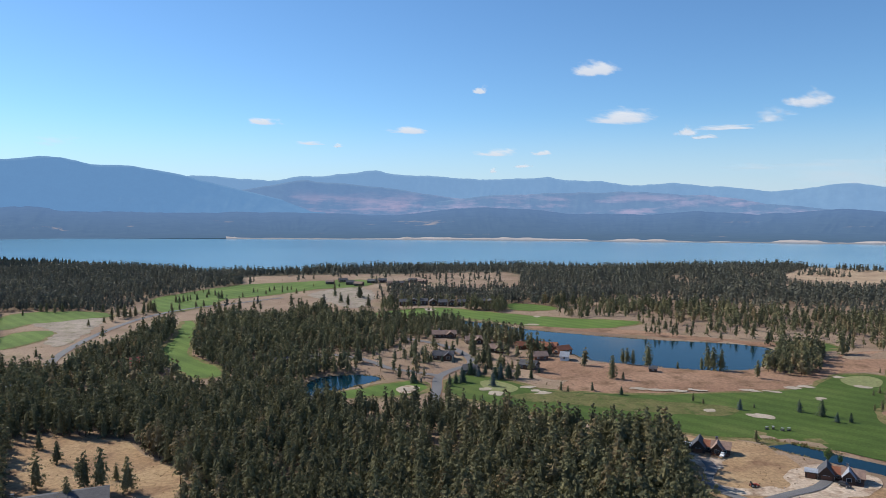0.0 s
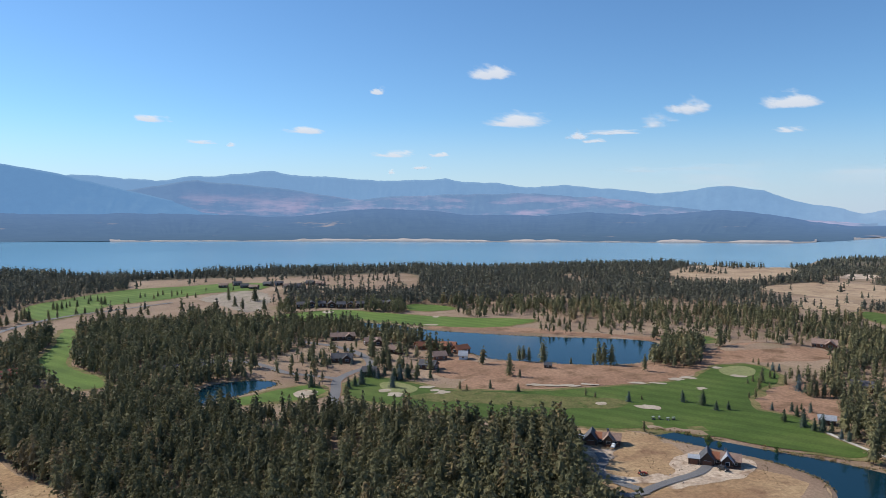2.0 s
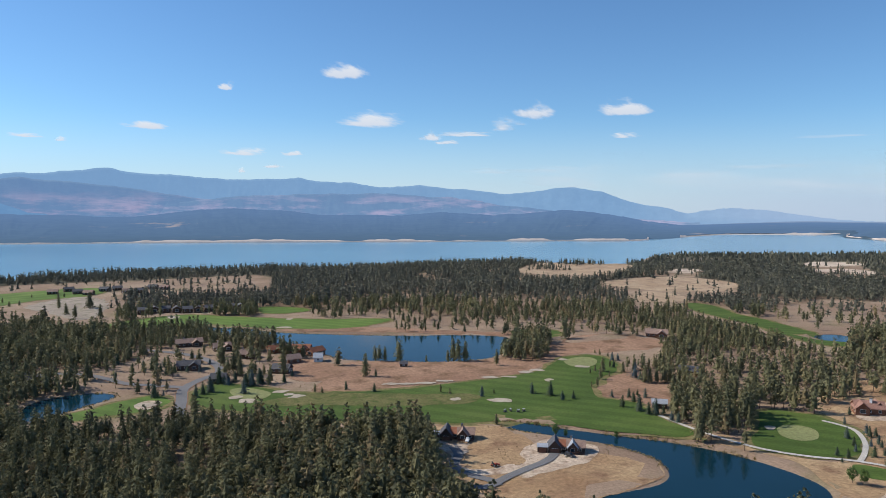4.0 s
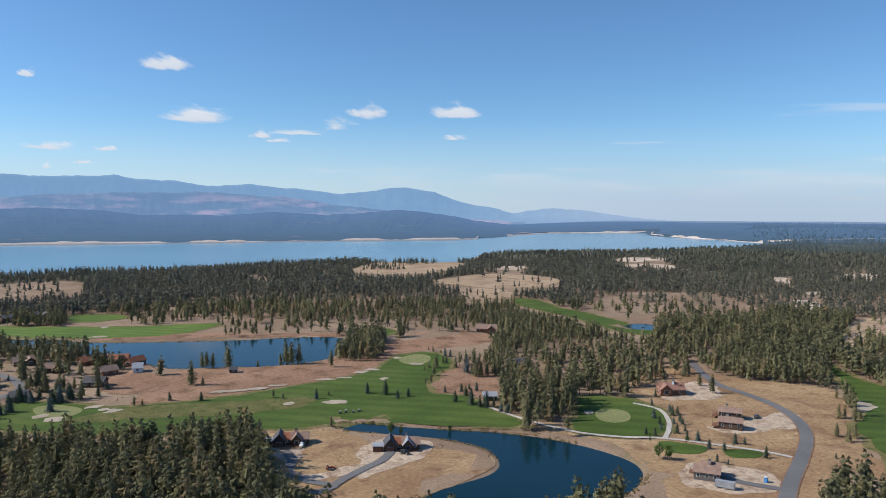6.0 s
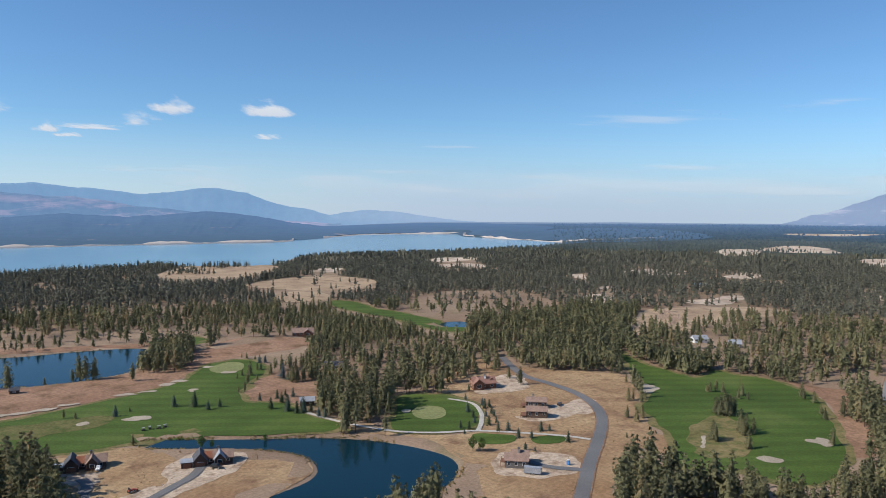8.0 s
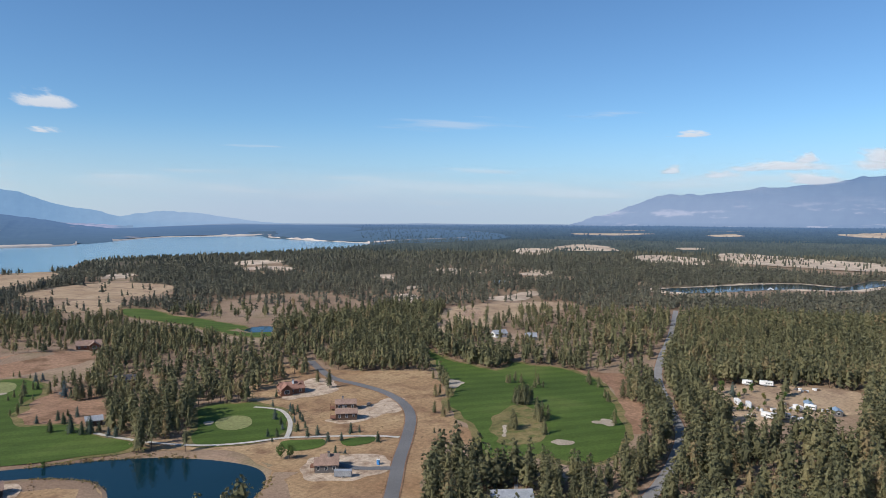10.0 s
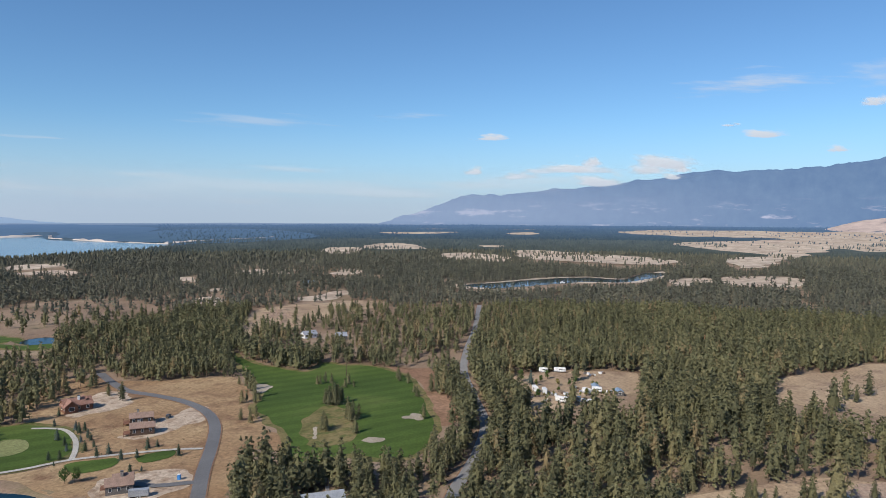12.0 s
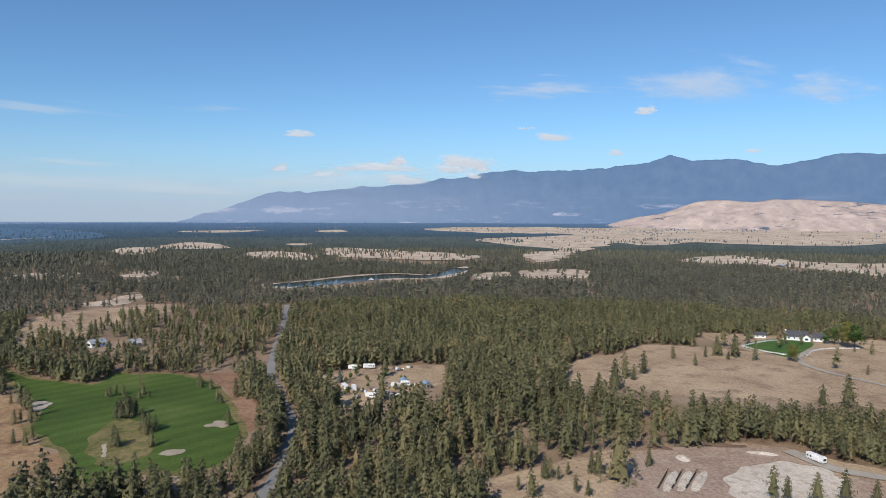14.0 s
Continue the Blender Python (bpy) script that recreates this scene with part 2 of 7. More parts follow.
CONIFER_STOPS = [(0.0, (0.104, 0.104, 0.058)), (0.35, (0.150, 0.145, 0.076)), (0.7, (0.190, 0.178, 0.091)), (0.9, (0.224, 0.194, 0.100)), (1.0, (0.240, 0.185, 0.100))]
PINE = needle_material("pine_needles", CONIFER_STOPS)
# greyer than near needles: slight haze painted into the far trees' colour
FAR_PINE_HAZED = needle_material("far_hazed_pine_needles", [(0.0, (0.098, 0.100, 0.078)), (0.6, (0.136, 0.134, 0.100)), (1.0, (0.184, 0.168, 0.118))], 0.0, 0.7)
LONE_PINE = needle_material("lone_pine_needles", CONIFER_STOPS, 0.9)
SPRUCE = needle_material("blue_spruce_needles", [(0.0, (0.072, 0.092, 0.048)), (0.5, (0.085, 0.112, 0.078)), (1.0, (0.118, 0.15, 0.152))], 1.0)
SHRUB = needle_material("dry_shrub", [(0.0, (0.16, 0.12, 0.065)), (0.5, (0.27, 0.185, 0.105)), (1.0, (0.40, 0.28, 0.16))])
REED = needle_material("straw_reed", [(0.0, (0.20, 0.16, 0.07)), (0.5, (0.33, 0.25, 0.12)), (1.0, (0.42, 0.32, 0.17))])
LEAF = needle_material("green_leaves", [(0.0, (0.06, 0.105, 0.03)), (0.7, (0.10, 0.145, 0.04)), (1.0, (0.20, 0.18, 0.05))], 1.0)
HEDGE = needle_material("yellowing_hedge_leaves", [(0.0, (0.10, 0.13, 0.03)), (0.6, (0.19, 0.18, 0.04)), (1.0, (0.28, 0.22, 0.06))], 1.0)
BARK = surface("pine_bark", (0.10, 0.065, 0.045), (0.17, 0.105, 0.07), 0.8, 6.0, 0.95)
TIMBER = surface("brown_timber", (0.075, 0.045, 0.032), (0.11, 0.068, 0.048), 0.5, 5.0, 0.85)
CEDAR = surface("cedar_siding", (0.16, 0.07, 0.04), (0.22, 0.10, 0.06), 0.5, 5.0, 0.85)
GREY_SIDING = surface("grey_siding", (0.11, 0.10, 0.10), (0.15, 0.14, 0.135), 0.5, 5.0, 0.85)
WHITE_PAINT = surface("white_paint", (0.74, 0.74, 0.74), (0.82, 0.82, 0.81), 0.4, 4.0, 0.6)
STONE = surface("field_stone", (0.24, 0.21, 0.19), (0.36, 0.32, 0.28), 0.9, 4.0, 0.9)
RUST_ROOF = surface("rusted_metal_roof", (0.22, 0.075, 0.035), (0.30, 0.11, 0.055), 0.4, 4.0, 0.7)
BROWN_ROOF = surface("brown_shingle_roof", (0.22, 0.145, 0.115), (0.31, 0.21, 0.165), 0.5, 5.0, 0.9)
DARK_ROOF = surface("dark_shingle_roof", (0.055, 0.055, 0.065), (0.085, 0.085, 0.095), 0.5, 5.0, 0.85)
GREY_ROOF = surface("grey_metal_roof", (0.26, 0.28, 0.31), (0.34, 0.36, 0.40), 0.4, 3.0, 0.5)
RUSSET_ROOF = surface("russet_shingle_roof", (0.22, 0.115, 0.085), (0.31, 0.17, 0.13), 0.5, 5.0, 0.9)
RED_ROOF = surface("red_metal_roof", (0.30, 0.06, 0.04), (0.38, 0.09, 0.06), 0.4, 3.0, 0.6)
BLUE_ROOF = surface("blue_metal_roof", (0.20, 0.28, 0.37), (0.26, 0.34, 0.44), 0.4, 3.0, 0.5)
BLUE_PLASTIC = surface("blue_plastic", (0.05, 0.22, 0.55), (0.06, 0.26, 0.62), 0.5, 4.0, 0.5)
WHITE_METAL = surface("white_metal", (0.72, 0.72, 0.72), (0.82, 0.82, 0.82), 0.3, 4.0, 0.4)
DARK_METAL = surface("dark_metal", (0.03, 0.03, 0.035), (0.05, 0.05, 0.055), 0.4, 4.0, 0.4)
RUBBER = surface("rubber", (0.02, 0.02, 0.02), (0.03, 0.03, 0.03), 2.0, 9.0, 0.8)
RED_PAINT = surface("red_paint", (0.30, 0.05, 0.03), (0.38, 0.08, 0.05), 0.6, 5.0, 0.6)


def glass_material():
    m, n, l, bs = shader("window_glass")
    bs.inputs["Base Color"].default_value, bs.inputs["Roughness"].default_value = (0.03, 0.04, 0.05, 1), 0.08
    return m


GLASS = glass_material()
# each range's blue is haze painted as emission, not rock or forest colour
FAR_RANGE = painted_haze_material("far_range_in_haze", (0.185, 0.33, 0.555), (0.03, 0.04, 0.04), 0.95)
WEST_MOUNTAIN = painted_haze_material("west_mountain_in_haze", (0.125, 0.262, 0.49), (0.03, 0.04, 0.035), 0.95)
MID_RANGE = painted_haze_material("mid_range_in_haze", (0.135, 0.238, 0.435), (0.03, 0.04, 0.035), 0.95, (0.29, 0.29, 0.42), 0.0042, (0.47, 0.62), (110.0, 260.0))
# foothills and far shore: haze painted into the glow, bluer farther out
FOOTHILL = painted_haze_material("foothill_in_haze", (0.078, 0.142, 0.245), (0.014, 0.02, 0.02), 0.92, (0.24, 0.23, 0.26), 0.0045, (0.63, 0.68), (20.0, 75.0), farther=((0.110, 0.198, 0.375), 2650.0, 4300.0))
EAST_FAR = painted_haze_material("east_far_range_in_haze", (0.128, 0.225, 0.43), (0.022, 0.028, 0.026), 0.95, (0.34, 0.35, 0.45), 0.0045, (0.54, 0.62), (80.0, 230.0))
# bluff faces turn from the sun; painted emission keeps them pale
GLOWING_BLUFF = painted_haze_material("pale_glowing_bluff", (0.31, 0.29, 0.31), (0.22, 0.19, 0.165), 0.95)
# woods and plain with aerial haze painted as emission
HAZY_PINE = painted_haze_material("lightly_hazed_pine", (0.030, 0.040, 0.046), (0.045, 0.050, 0.038), 0.85, farther=((0.055, 0.088, 0.138), 1950.0, 2950.0))
HAZY_WOOD = painted_haze_material("hazy_far_wood", (0.042, 0.072, 0.120), (0.022, 0.030, 0.025), 0.85, farther=((0.105, 0.195, 0.385), 2700.0, 4700.0))
# straw hill glows too: hazy daylight painted as emission over its own colour
HAZED_STRAW_HILL = painted_haze_material("straw_hill_haze_glow", (0.215, 0.178, 0.19), (0.25, 0.20, 0.17), 1.0, (0.10, 0.12, 0.16), 0.011, (0.59, 0.65))


# haze as painted glow over transparency, tinted differently towards the east
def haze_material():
    m, n, l, bs = shader("horizon_haze_glow")
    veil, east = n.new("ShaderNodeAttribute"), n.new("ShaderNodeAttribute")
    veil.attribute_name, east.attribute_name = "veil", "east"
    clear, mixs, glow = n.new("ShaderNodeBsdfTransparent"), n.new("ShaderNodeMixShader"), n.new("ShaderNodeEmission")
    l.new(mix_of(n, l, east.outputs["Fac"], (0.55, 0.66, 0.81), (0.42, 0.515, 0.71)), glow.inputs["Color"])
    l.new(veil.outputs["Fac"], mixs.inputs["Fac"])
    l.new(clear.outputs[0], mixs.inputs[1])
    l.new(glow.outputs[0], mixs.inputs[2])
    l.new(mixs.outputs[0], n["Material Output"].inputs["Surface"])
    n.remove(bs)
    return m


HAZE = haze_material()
CUMULUS = cloud_material("cumulus", -0.08, 0.55, 1.5, 2.6, 0.92, 0.92)
WISP = cloud_material("wisp", 0.05, 0.95, 2.0, 1.0, 0.36, 0.92)
STREAK = cloud_material("bright_streak", 0.05, 0.8, 2.0, 1.0, 0.6, 0.92)

# ---- plan of the ground, metres: x east, y north ----
POND_UPPER = [(6, 701), (44, 684), (73, 651), (124, 621), (176, 597), (219, 584), (251, 567), (253, 547), (221, 495), (193, 483), (160, 488), (136, 501), (107, 514), (92, 547), (71, 590), (45, 633), (21, 664)]
LAGOON = [(150, 334), (162, 331), (178, 313), (199, 293), (211, 282), (225, 263), (232, 247), (236, 230), (236, 216), (230, 205), (219, 197), (208, 193), (194, 188), (169, 183), (143, 191), (131, 210), (135, 228), (149, 235), (160, 236), (176, 238), (185, 244), (190, 253), (192, 265), (188, 278), (179, 293), (164, 309), (151, 323)]
POND_SMALL = [(-81, 464), (-67, 470), (-50, 469), (-42, 459), (-48, 450), (-56, 441), (-64, 431), (-72, 424), (-79, 418), (-86, 425), (-88, 450)]
POND_FAR = [(508, 477), (531, 478), (536, 466), (518, 446), (499, 452)]
FAIRWAY_MAIN = [(-2, 436), (9, 465), (23, 466), (43, 446), (58, 427), (91, 419), (122, 415), (153, 419), (184, 422), (210, 427), (235, 443), (253, 461), (265, 466), (283, 463), (285, 441), (272, 416), (251, 400), (230, 378), (223, 358), (229, 350), (236, 336), (231, 308), (233, 288), (222, 282), (210, 290), (192, 303), (171, 324), (152, 335), (130, 340), (106, 351), (62, 367), (35, 392), (11, 411)]
FAIRWAY_UPPER = [(-81, 728), (-55, 764), (-6, 786), (36, 759), (65, 739), (118, 708), (166, 697), (185, 683), (145, 651), (99, 657), (49, 684), (6, 705), (-40, 712)]
FAIRWAY_UPPER_END = [(75, 823), (109, 808), (120, 776), (85, 763), (69, 785)]
RANGE = [(-355, 867), (-338, 925), (-294, 1028), (-229, 1067), (-166, 1100), (-112, 1091), (-120, 1011), (-178, 976), (-223, 906), (-267, 861), (-269, 805), (-295, 757), (-327, 792)]
FAIRWAY_WEST = [(-448, 710), (-438, 753), (-380, 757), (-343, 729), (-362, 710), (-383, 685), (-399, 675), (-406, 643)]
FAIRWAY_WEST_LOW = [(-376, 596), (-377, 629), (-352, 634), (-341, 601), (-342, 571), (-349, 552)]
FAIRWAY_NARROW = [(-255, 692), (-239, 675), (-215, 601), (-198, 541), (-180, 511), (-156, 485), (-148, 464), (-162, 459), (-176, 475), (-200, 511), (-220, 548), (-230, 601)]
GREEN_SMALL_POND = [(-63, 421), (-49, 434), (-35, 445), (-19, 451), (-12, 434), (-26, 417), (-47, 413), (-58, 409)]
FAIRWAY_LOOP = [(289, 303), (306, 297), (311, 276), (303, 257), (282, 237), (264, 237), (249, 250), (245, 262), (267, 283)]
STRIP_A = [(266, 227), (278, 212), (268, 207), (257, 215)]
STRIP_B = [(283, 203), (293, 193), (284, 189), (276, 196)]
FAIRWAY_EAST = [(503, 280), (478, 250), (466, 223), (458, 199), (488, 198), (485, 184), (488, 166), (476, 145), (458, 127), (427, 112), (391, 99), (361, 88), (333, 82), (310, 86), (304, 100), (310, 111), (297, 122), (292, 131), (310, 143), (328, 154), (349, 173), (367, 189), (395, 199), (433, 226)]
ROUGH_ISLAND = [(369, 156), (382, 148), (370, 133), (343, 120), (321, 119), (312, 129), (324, 140), (341, 150)]
FAIRWAY_FAR = [(545, 691), (557, 663), (536, 598), (535, 561), (522, 507), (512, 454), (490, 429), (478, 444), (485, 486), (500, 541), (506, 592), (514, 642)]
FAIRWAY_BEHIND = [(274, 586), (306, 579), (306, 547), (278, 535), (265, 549)]
GREEN_A = [(256, 457), (272, 462), (277, 451), (265, 434), (251, 434), (249, 445)]
GREEN_B = [(276, 279), (287, 279), (290, 269), (279, 258), (269, 259), (267, 267)]
GREEN_C = [(22, 450), (33, 451), (44, 434), (37, 422), (25, 429)]
FIELD_PENINSULA = [(114, 340), (132, 338), (147, 326), (163, 309), (179, 292), (188, 277), (192, 265), (189, 253), (184, 244), (175, 239), (160, 236), (150, 236), (132, 233), (113, 241), (101, 269), (106, 303)]
FIELD_BROWN = [(69, 428), (87, 470), (109, 502), (147, 487), (187, 477), (229, 483), (266, 502), (310, 520), (356, 496), (359, 479), (331, 468), (290, 470), (274, 474), (250, 464), (223, 437), (185, 424), (154, 422), (123, 419), (91, 420)]
FIELD_BROWN_B = [(249, 401), (276, 413), (290, 393), (278, 352), (249, 332), (235, 341), (224, 360), (231, 377)]
FIELD_EAST = [(402, 346), (405, 299), (415, 272), (431, 242), (391, 207), (336, 175), (295, 158), (257, 149), (232, 143), (208, 160), (196, 187), (221, 196), (234, 207), (241, 224), (245, 238), (237, 257), (227, 279), (244, 277), (242, 258), (260, 234), (282, 235), (312, 264), (313, 286), (335, 311)]
FIELD_WEST = [(-205, 335), (-173, 337), (-150, 331), (-137, 315), (-113, 294), (-104, 270), (-100, 240), (-129, 230), (-164, 257)]
FIELD_SLOPE = [(516, -115), (536, -141), (546, -161), (580, -191), (574, -226), (550, -266), (511, -276), (483, -281), (458, -292), (427, -302), (379, -267), (397, -246), (402, -216), (412, -184), (417, -156), (434, -130), (449, -106), (472, -101)]
FIELD_WHITE_HOUSE = [(633, -255), (626, -303), (601, -366), (574, -407), (427, -302), (466, -290), (492, -278), (550, -266), (578, -261)]
LAWN_WHITE_HOUSE = [(573, -269), (598, -299), (603, -327), (581, -334), (548, -306), (527, -283), (549, -275)]
FIELD_YARD = [(476, 63), (497, 40), (508, 9), (508, -22), (474, -21), (451, -17), (438, 2), (405, 27), (407, 50), (438, 60)]
FIELD_STRAW = [(591, 316), (583, 292), (621, 281), (699, 280), (778, 259), (835, 250), (849, 297), (803, 340), (752, 375), (679, 359)]
FIELD_LAKE_A = [(545, 1145), (586, 1066), (685, 1069), (789, 1155), (827, 1258), (727, 1322), (649, 1297)]
FIELD_LAKE_B = [(573, 927), (584, 843), (609, 784), (671, 779), (754, 842), (759, 931), (688, 977)]
FIELD_LAKE_C = [(504, 751), (507, 708), (563, 713), (595, 776), (569, 809)]
FIELD_SITE = [(322, -83), (321, -119), (331, -150), (322, -172), (307, -181), (293, -197), (277, -194), (230, -160), (234, -66), (248, -31), (284, -25), (302, -48)]
SLOPE_BARE = [(504, 537), (503, 475), (547, 446), (656, 440), (736, 501), (768, 582), (729, 659), (604, 615)]
BARE_UPPER = [(54, 741), (110, 655), (168, 625), (217, 597), (258, 567), (252, 534), (341, 512), (393, 526), (365, 592), (303, 642), (235, 697), (182, 776), (133, 788)]
VILLAGE_OPEN = [(-98, 533), (-58, 543), (-28, 578), (7, 607), (57, 546), (90, 487), (72, 427), (40, 450), (13, 475), (-2, 432), (-14, 428), (-31, 397), (-53, 392), (-78, 408), (-77, 450), (-50, 472), (-73, 489)]
NORTH_OPEN = [(-321, 1157), (-218, 1196), (-105, 1205), (10, 1237), (108, 1236), (114, 1107), (25, 1025), (-76, 1066), (-73, 923), (-94, 791), (-144, 865), (-204, 1027), (-297, 1067)]
WEST_OPEN = [(-460, 729), (-431, 761), (-358, 761), (-352, 867), (-307, 991), (-250, 1084), (-167, 1109), (-110, 1066), (-110, 923), (-167, 839), (-214, 791), (-253, 815), (-284, 729), (-296, 628), (-291, 552), (-286, 511), (-310, 531), (-323, 511)]
ROAD_EAST = [(422, 331), (399, 304), (383, 281), (377, 259), (368, 234), (352, 211), (331, 194), (302, 179), (273, 166), (249, 154), (221, 140)]
ROAD_COUNTY = [(832, 141), (669, 118), (558, 106), (488, 95), (422, 77), (371, 62), (331, 58), (298, 58), (280, 59), (259, 59), (224, 62)]
ROAD_VILLAGE = [(-8, 392), (-6, 430), (-5, 462), (4, 483), (17, 501), (16, 526), (7, 552), (-9, 575), (-26, 590), (-37, 600)]
ROAD_VILLAGE_B = [(-5, 467), (-23, 478), (-39, 488), (-53, 507), (-71, 526), (-98, 534)]
ROAD_WEST = [(-275, 483), (-291, 531), (-301, 588), (-307, 652), (-305, 721), (-285, 778), (-243, 825), (-202, 877)]
DRIVE_PENINSULA = [(156, 286), (146, 276), (133, 270), (121, 264), (108, 257), (99, 265)]
DRIVE_A = [(113, 306), (112, 296), (105, 284), (107, 272), (113, 264), (114, 257)]
CART_PATH = [(233, 316), (234, 296), (237, 277), (244, 256), (256, 241), (271, 229), (284, 210), (294, 193), (298, 181)]
CART_PATH_B = [(306, 280), (308, 264), (297, 248), (283, 236), (272, 229)]
DRIVE_WHITE = [(427, -302), (454, -290), (483, -281), (507, -282), (531, -294), (557, -322)]
DRIVE_SITE = [(319, -169), (305, -173), (294, -178), (285, -191), (276, -202)]
DRIVE_G = [(254, 188), (254, 176), (258, 168), (262, 161)]

LAKE = [(-2500, 2900), (-1863, 2764), (-828, 2683), (21, 2563), (768, 2370), (1257, 2243), (1490, 2181), (1610, 2262), (1845, 2385), (2178, 2545), (2339, 2540), (2565, 2400), (2668, 2325), (2454, 2144), (2348, 1943), (2300, 1804), (2223, 1561), (2190, 1440), (1936, 1330), (1640, 1345), (1432, 1349), (1102, 1469), (849, 1262), (694, 1356), (595, 1398), (231, 1372), (121, 1395), (-97, 1368), (-360, 1261), (-658, 1406), (-994, 1587), (-1356, 1779), (-2712, 2387)]

FAR_A = [(2010, 228), (2075, 140), (1954, 17), (1853, -121), (1668, -170), (1570, -102), (1634, 50), (1712, 172)]
FAR_B = [(2123, 719), (2257, 678), (2256, 593), (2071, 501), (1974, 547), (1983, 643)]
FAR_C = [(3470, -85), (3834, -256), (3838, -417), (3839, -578), (3838, -717), (3694, -993), (3511, -1140), (3126, -1586), (2451, -1242), (2419, -1061), (2217, -773), (2306, -688), (2075, -545), (1973, -457), (2092, -389), (2478, -242), (2702, -363), (2846, -574), (3058, -681), (3170, -377)]
FAR_D = [(1309, -201), (1352, -270), (1311, -329), (1190, -293), (1153, -206)]
FAR_E = [(1575, -603), (1784, -831), (1506, -901), (1442, -1032), (1185, -847), (1301, -799), (1441, -730)]
FAR_F = [(1139, 1099), (1219, 1127), (1275, 1074), (1211, 1024), (1113, 1029)]
FAR_G = [(1145, 638), (1225, 644), (1262, 607), (1251, 554), (1165, 539), (1113, 584)]
FAR_H = [(3166, 979), (3353, 858), (3334, 674), (3106, 795)]
FAR_I = [(3268, 408), (3386, 318), (3236, 253), (3130, 342)]
POOL_FAR = [(1074, 204), (1143, 146), (1223, 80), (1256, 23), (1234, -36), (1382, -84), (1355, -115), (1191, -44), (1171, 22), (1124, 74), (1041, 150)]
SPRUCES_A = [(230, 357, 3.9), (224, 337, 5.6), (228, 327, 8.5), (229, 320, 6.0), (232, 318, 8.0), (237, 318, 4.2), (233, 306, 4.9), (234, 302, 5.1), (239, 353, 4.6), (236, 344, 5.1), (246, 355, 3.3), (248, 350, 4.6), (286, 444, 5.7), (290, 443, 4.9), (275, 425, 4.7), (271, 394, 9.5), (271, 388, 5.0), (190, 380, 6.8), (198, 372, 7.4), (200, 361, 4.6), (207, 361, 4.6), (160, 385, 5.1), (88, 426, 5.0), (103, 416, 4.6), (33, 401, 4.6)]
PINES_A = [(287, 469, 3.4), (288, 464, 3.8), (290, 456, 3.3), (272, 425, 4.7), (291, 430, 3.6), (272, 409, 6.4), (293, 426, 3.9), (293, 422, 3.9), (292, 416, 4.3), (277, 394, 3.7), (260, 415, 9.1), (247, 397, 7.3), (256, 418, 4.2), (250, 414, 3.4), (235, 381, 5.6), (231, 381, 3.5), (257, 402, 3.3), (169, 388, 2.7), (140, 401, 4.9), (144, 396, 3.4), (69, 425, 4.9), (73, 424, 3.5), (146, 332, 5.3), (201, 457, 11.3), (107, 456, 13.0), (113, 452, 4.6)]
PINES_B = [(143, 502, 15.4), (127, 498, 10.9), (125, 502, 9.3), (131, 497, 9.3), (161, 493, 5.1), (179, 485, 14.3), (181, 480, 15.0), (186, 479, 12.5), (175, 486, 8.4), (281, 377, 10.6), (285, 376, 9.9), (272, 379, 9.2), (269, 380, 10.6), (276, 378, 9.2), (30, 521, 12.6), (57, 478, 15.7), (26, 494, 13.6), (20, 524, 16.8), (30, 488, 11.8), (45, 484, 6.3), (40, 491, 7.2)]
SPRUCES_B = [(0, 553, 6.2), (5, 508, 4.9), (-14, 509, 4.8), (-20, 518, 4.9), (-19, 449, 3.2), (-16, 449, 2.8), (29, 438, 7.8), (36, 457, 5.6), (16, 479, 4.6), (6, 446, 6.4), (11, 449, 7.2), (19, 467, 6.0), (22, 473, 4.6), (32, 458, 6.7), (41, 462, 7.5), (55, 458, 5.3), (62, 473, 3.9), (-32, 536, 4.2), (-26, 535, 5.1), (12, 532, 3.4)]
SPRUCES_C = [(312, 272, 3.8), (309, 257, 4.4), (305, 252, 4.9), (309, 252, 4.0), (300, 243, 3.9), (294, 242, 3.3), (297, 239, 3.6), (283, 231, 4.8), (289, 231, 3.2), (278, 221, 4.2), (282, 218, 4.5), (277, 208, 4.4), (281, 203, 3.8), (293, 206, 4.5), (296, 203, 2.9), (288, 187, 4.7), (269, 238, 3.9), (271, 234, 3.6), (281, 239, 3.4), (287, 245, 4.1), (293, 254, 5.1), (265, 195, 3.4), (267, 191, 2.1), (264, 231, 2.2), (329, 284, 3.7)]
PINES_C = [(362, 270, 10.0), (371, 286, 8.1), (414, 225, 5.3), (414, 220, 7.6), (430, 226, 5.5), (374, 202, 6.9), (378, 201, 5.5), (376, 195, 6.2), (383, 196, 4.2), (343, 186, 5.7), (340, 179, 7.4), (348, 180, 6.3), (427, 178, 5.2), (427, 176, 6.0), (431, 174, 6.8), (431, 170, 6.0), (354, 130, 7.9), (338, 137, 6.5), (339, 139, 5.3), (423, 158, 5.1), (425, 153, 4.4), (449, 130, 6.0), (313, 170, 2.6), (420, 113, 5.6)]
LEAFY = [(248, 212, 7.1), (250, 209, 6.1), (166, 306, 6.1), (170, 303, 3.8), (193, 295, 3.5), (581, -344, 9.7), (576, -349, 12.5), (563, -352, 19.8), (556, -353, 20.5), (511, -278, 11.9), (466, 53, 7.5), (477, 37, 5.4), (427, 51, 4.8), (426, 44, 4.8), (429, 39, 4.8), (439, 11, 4.2)]
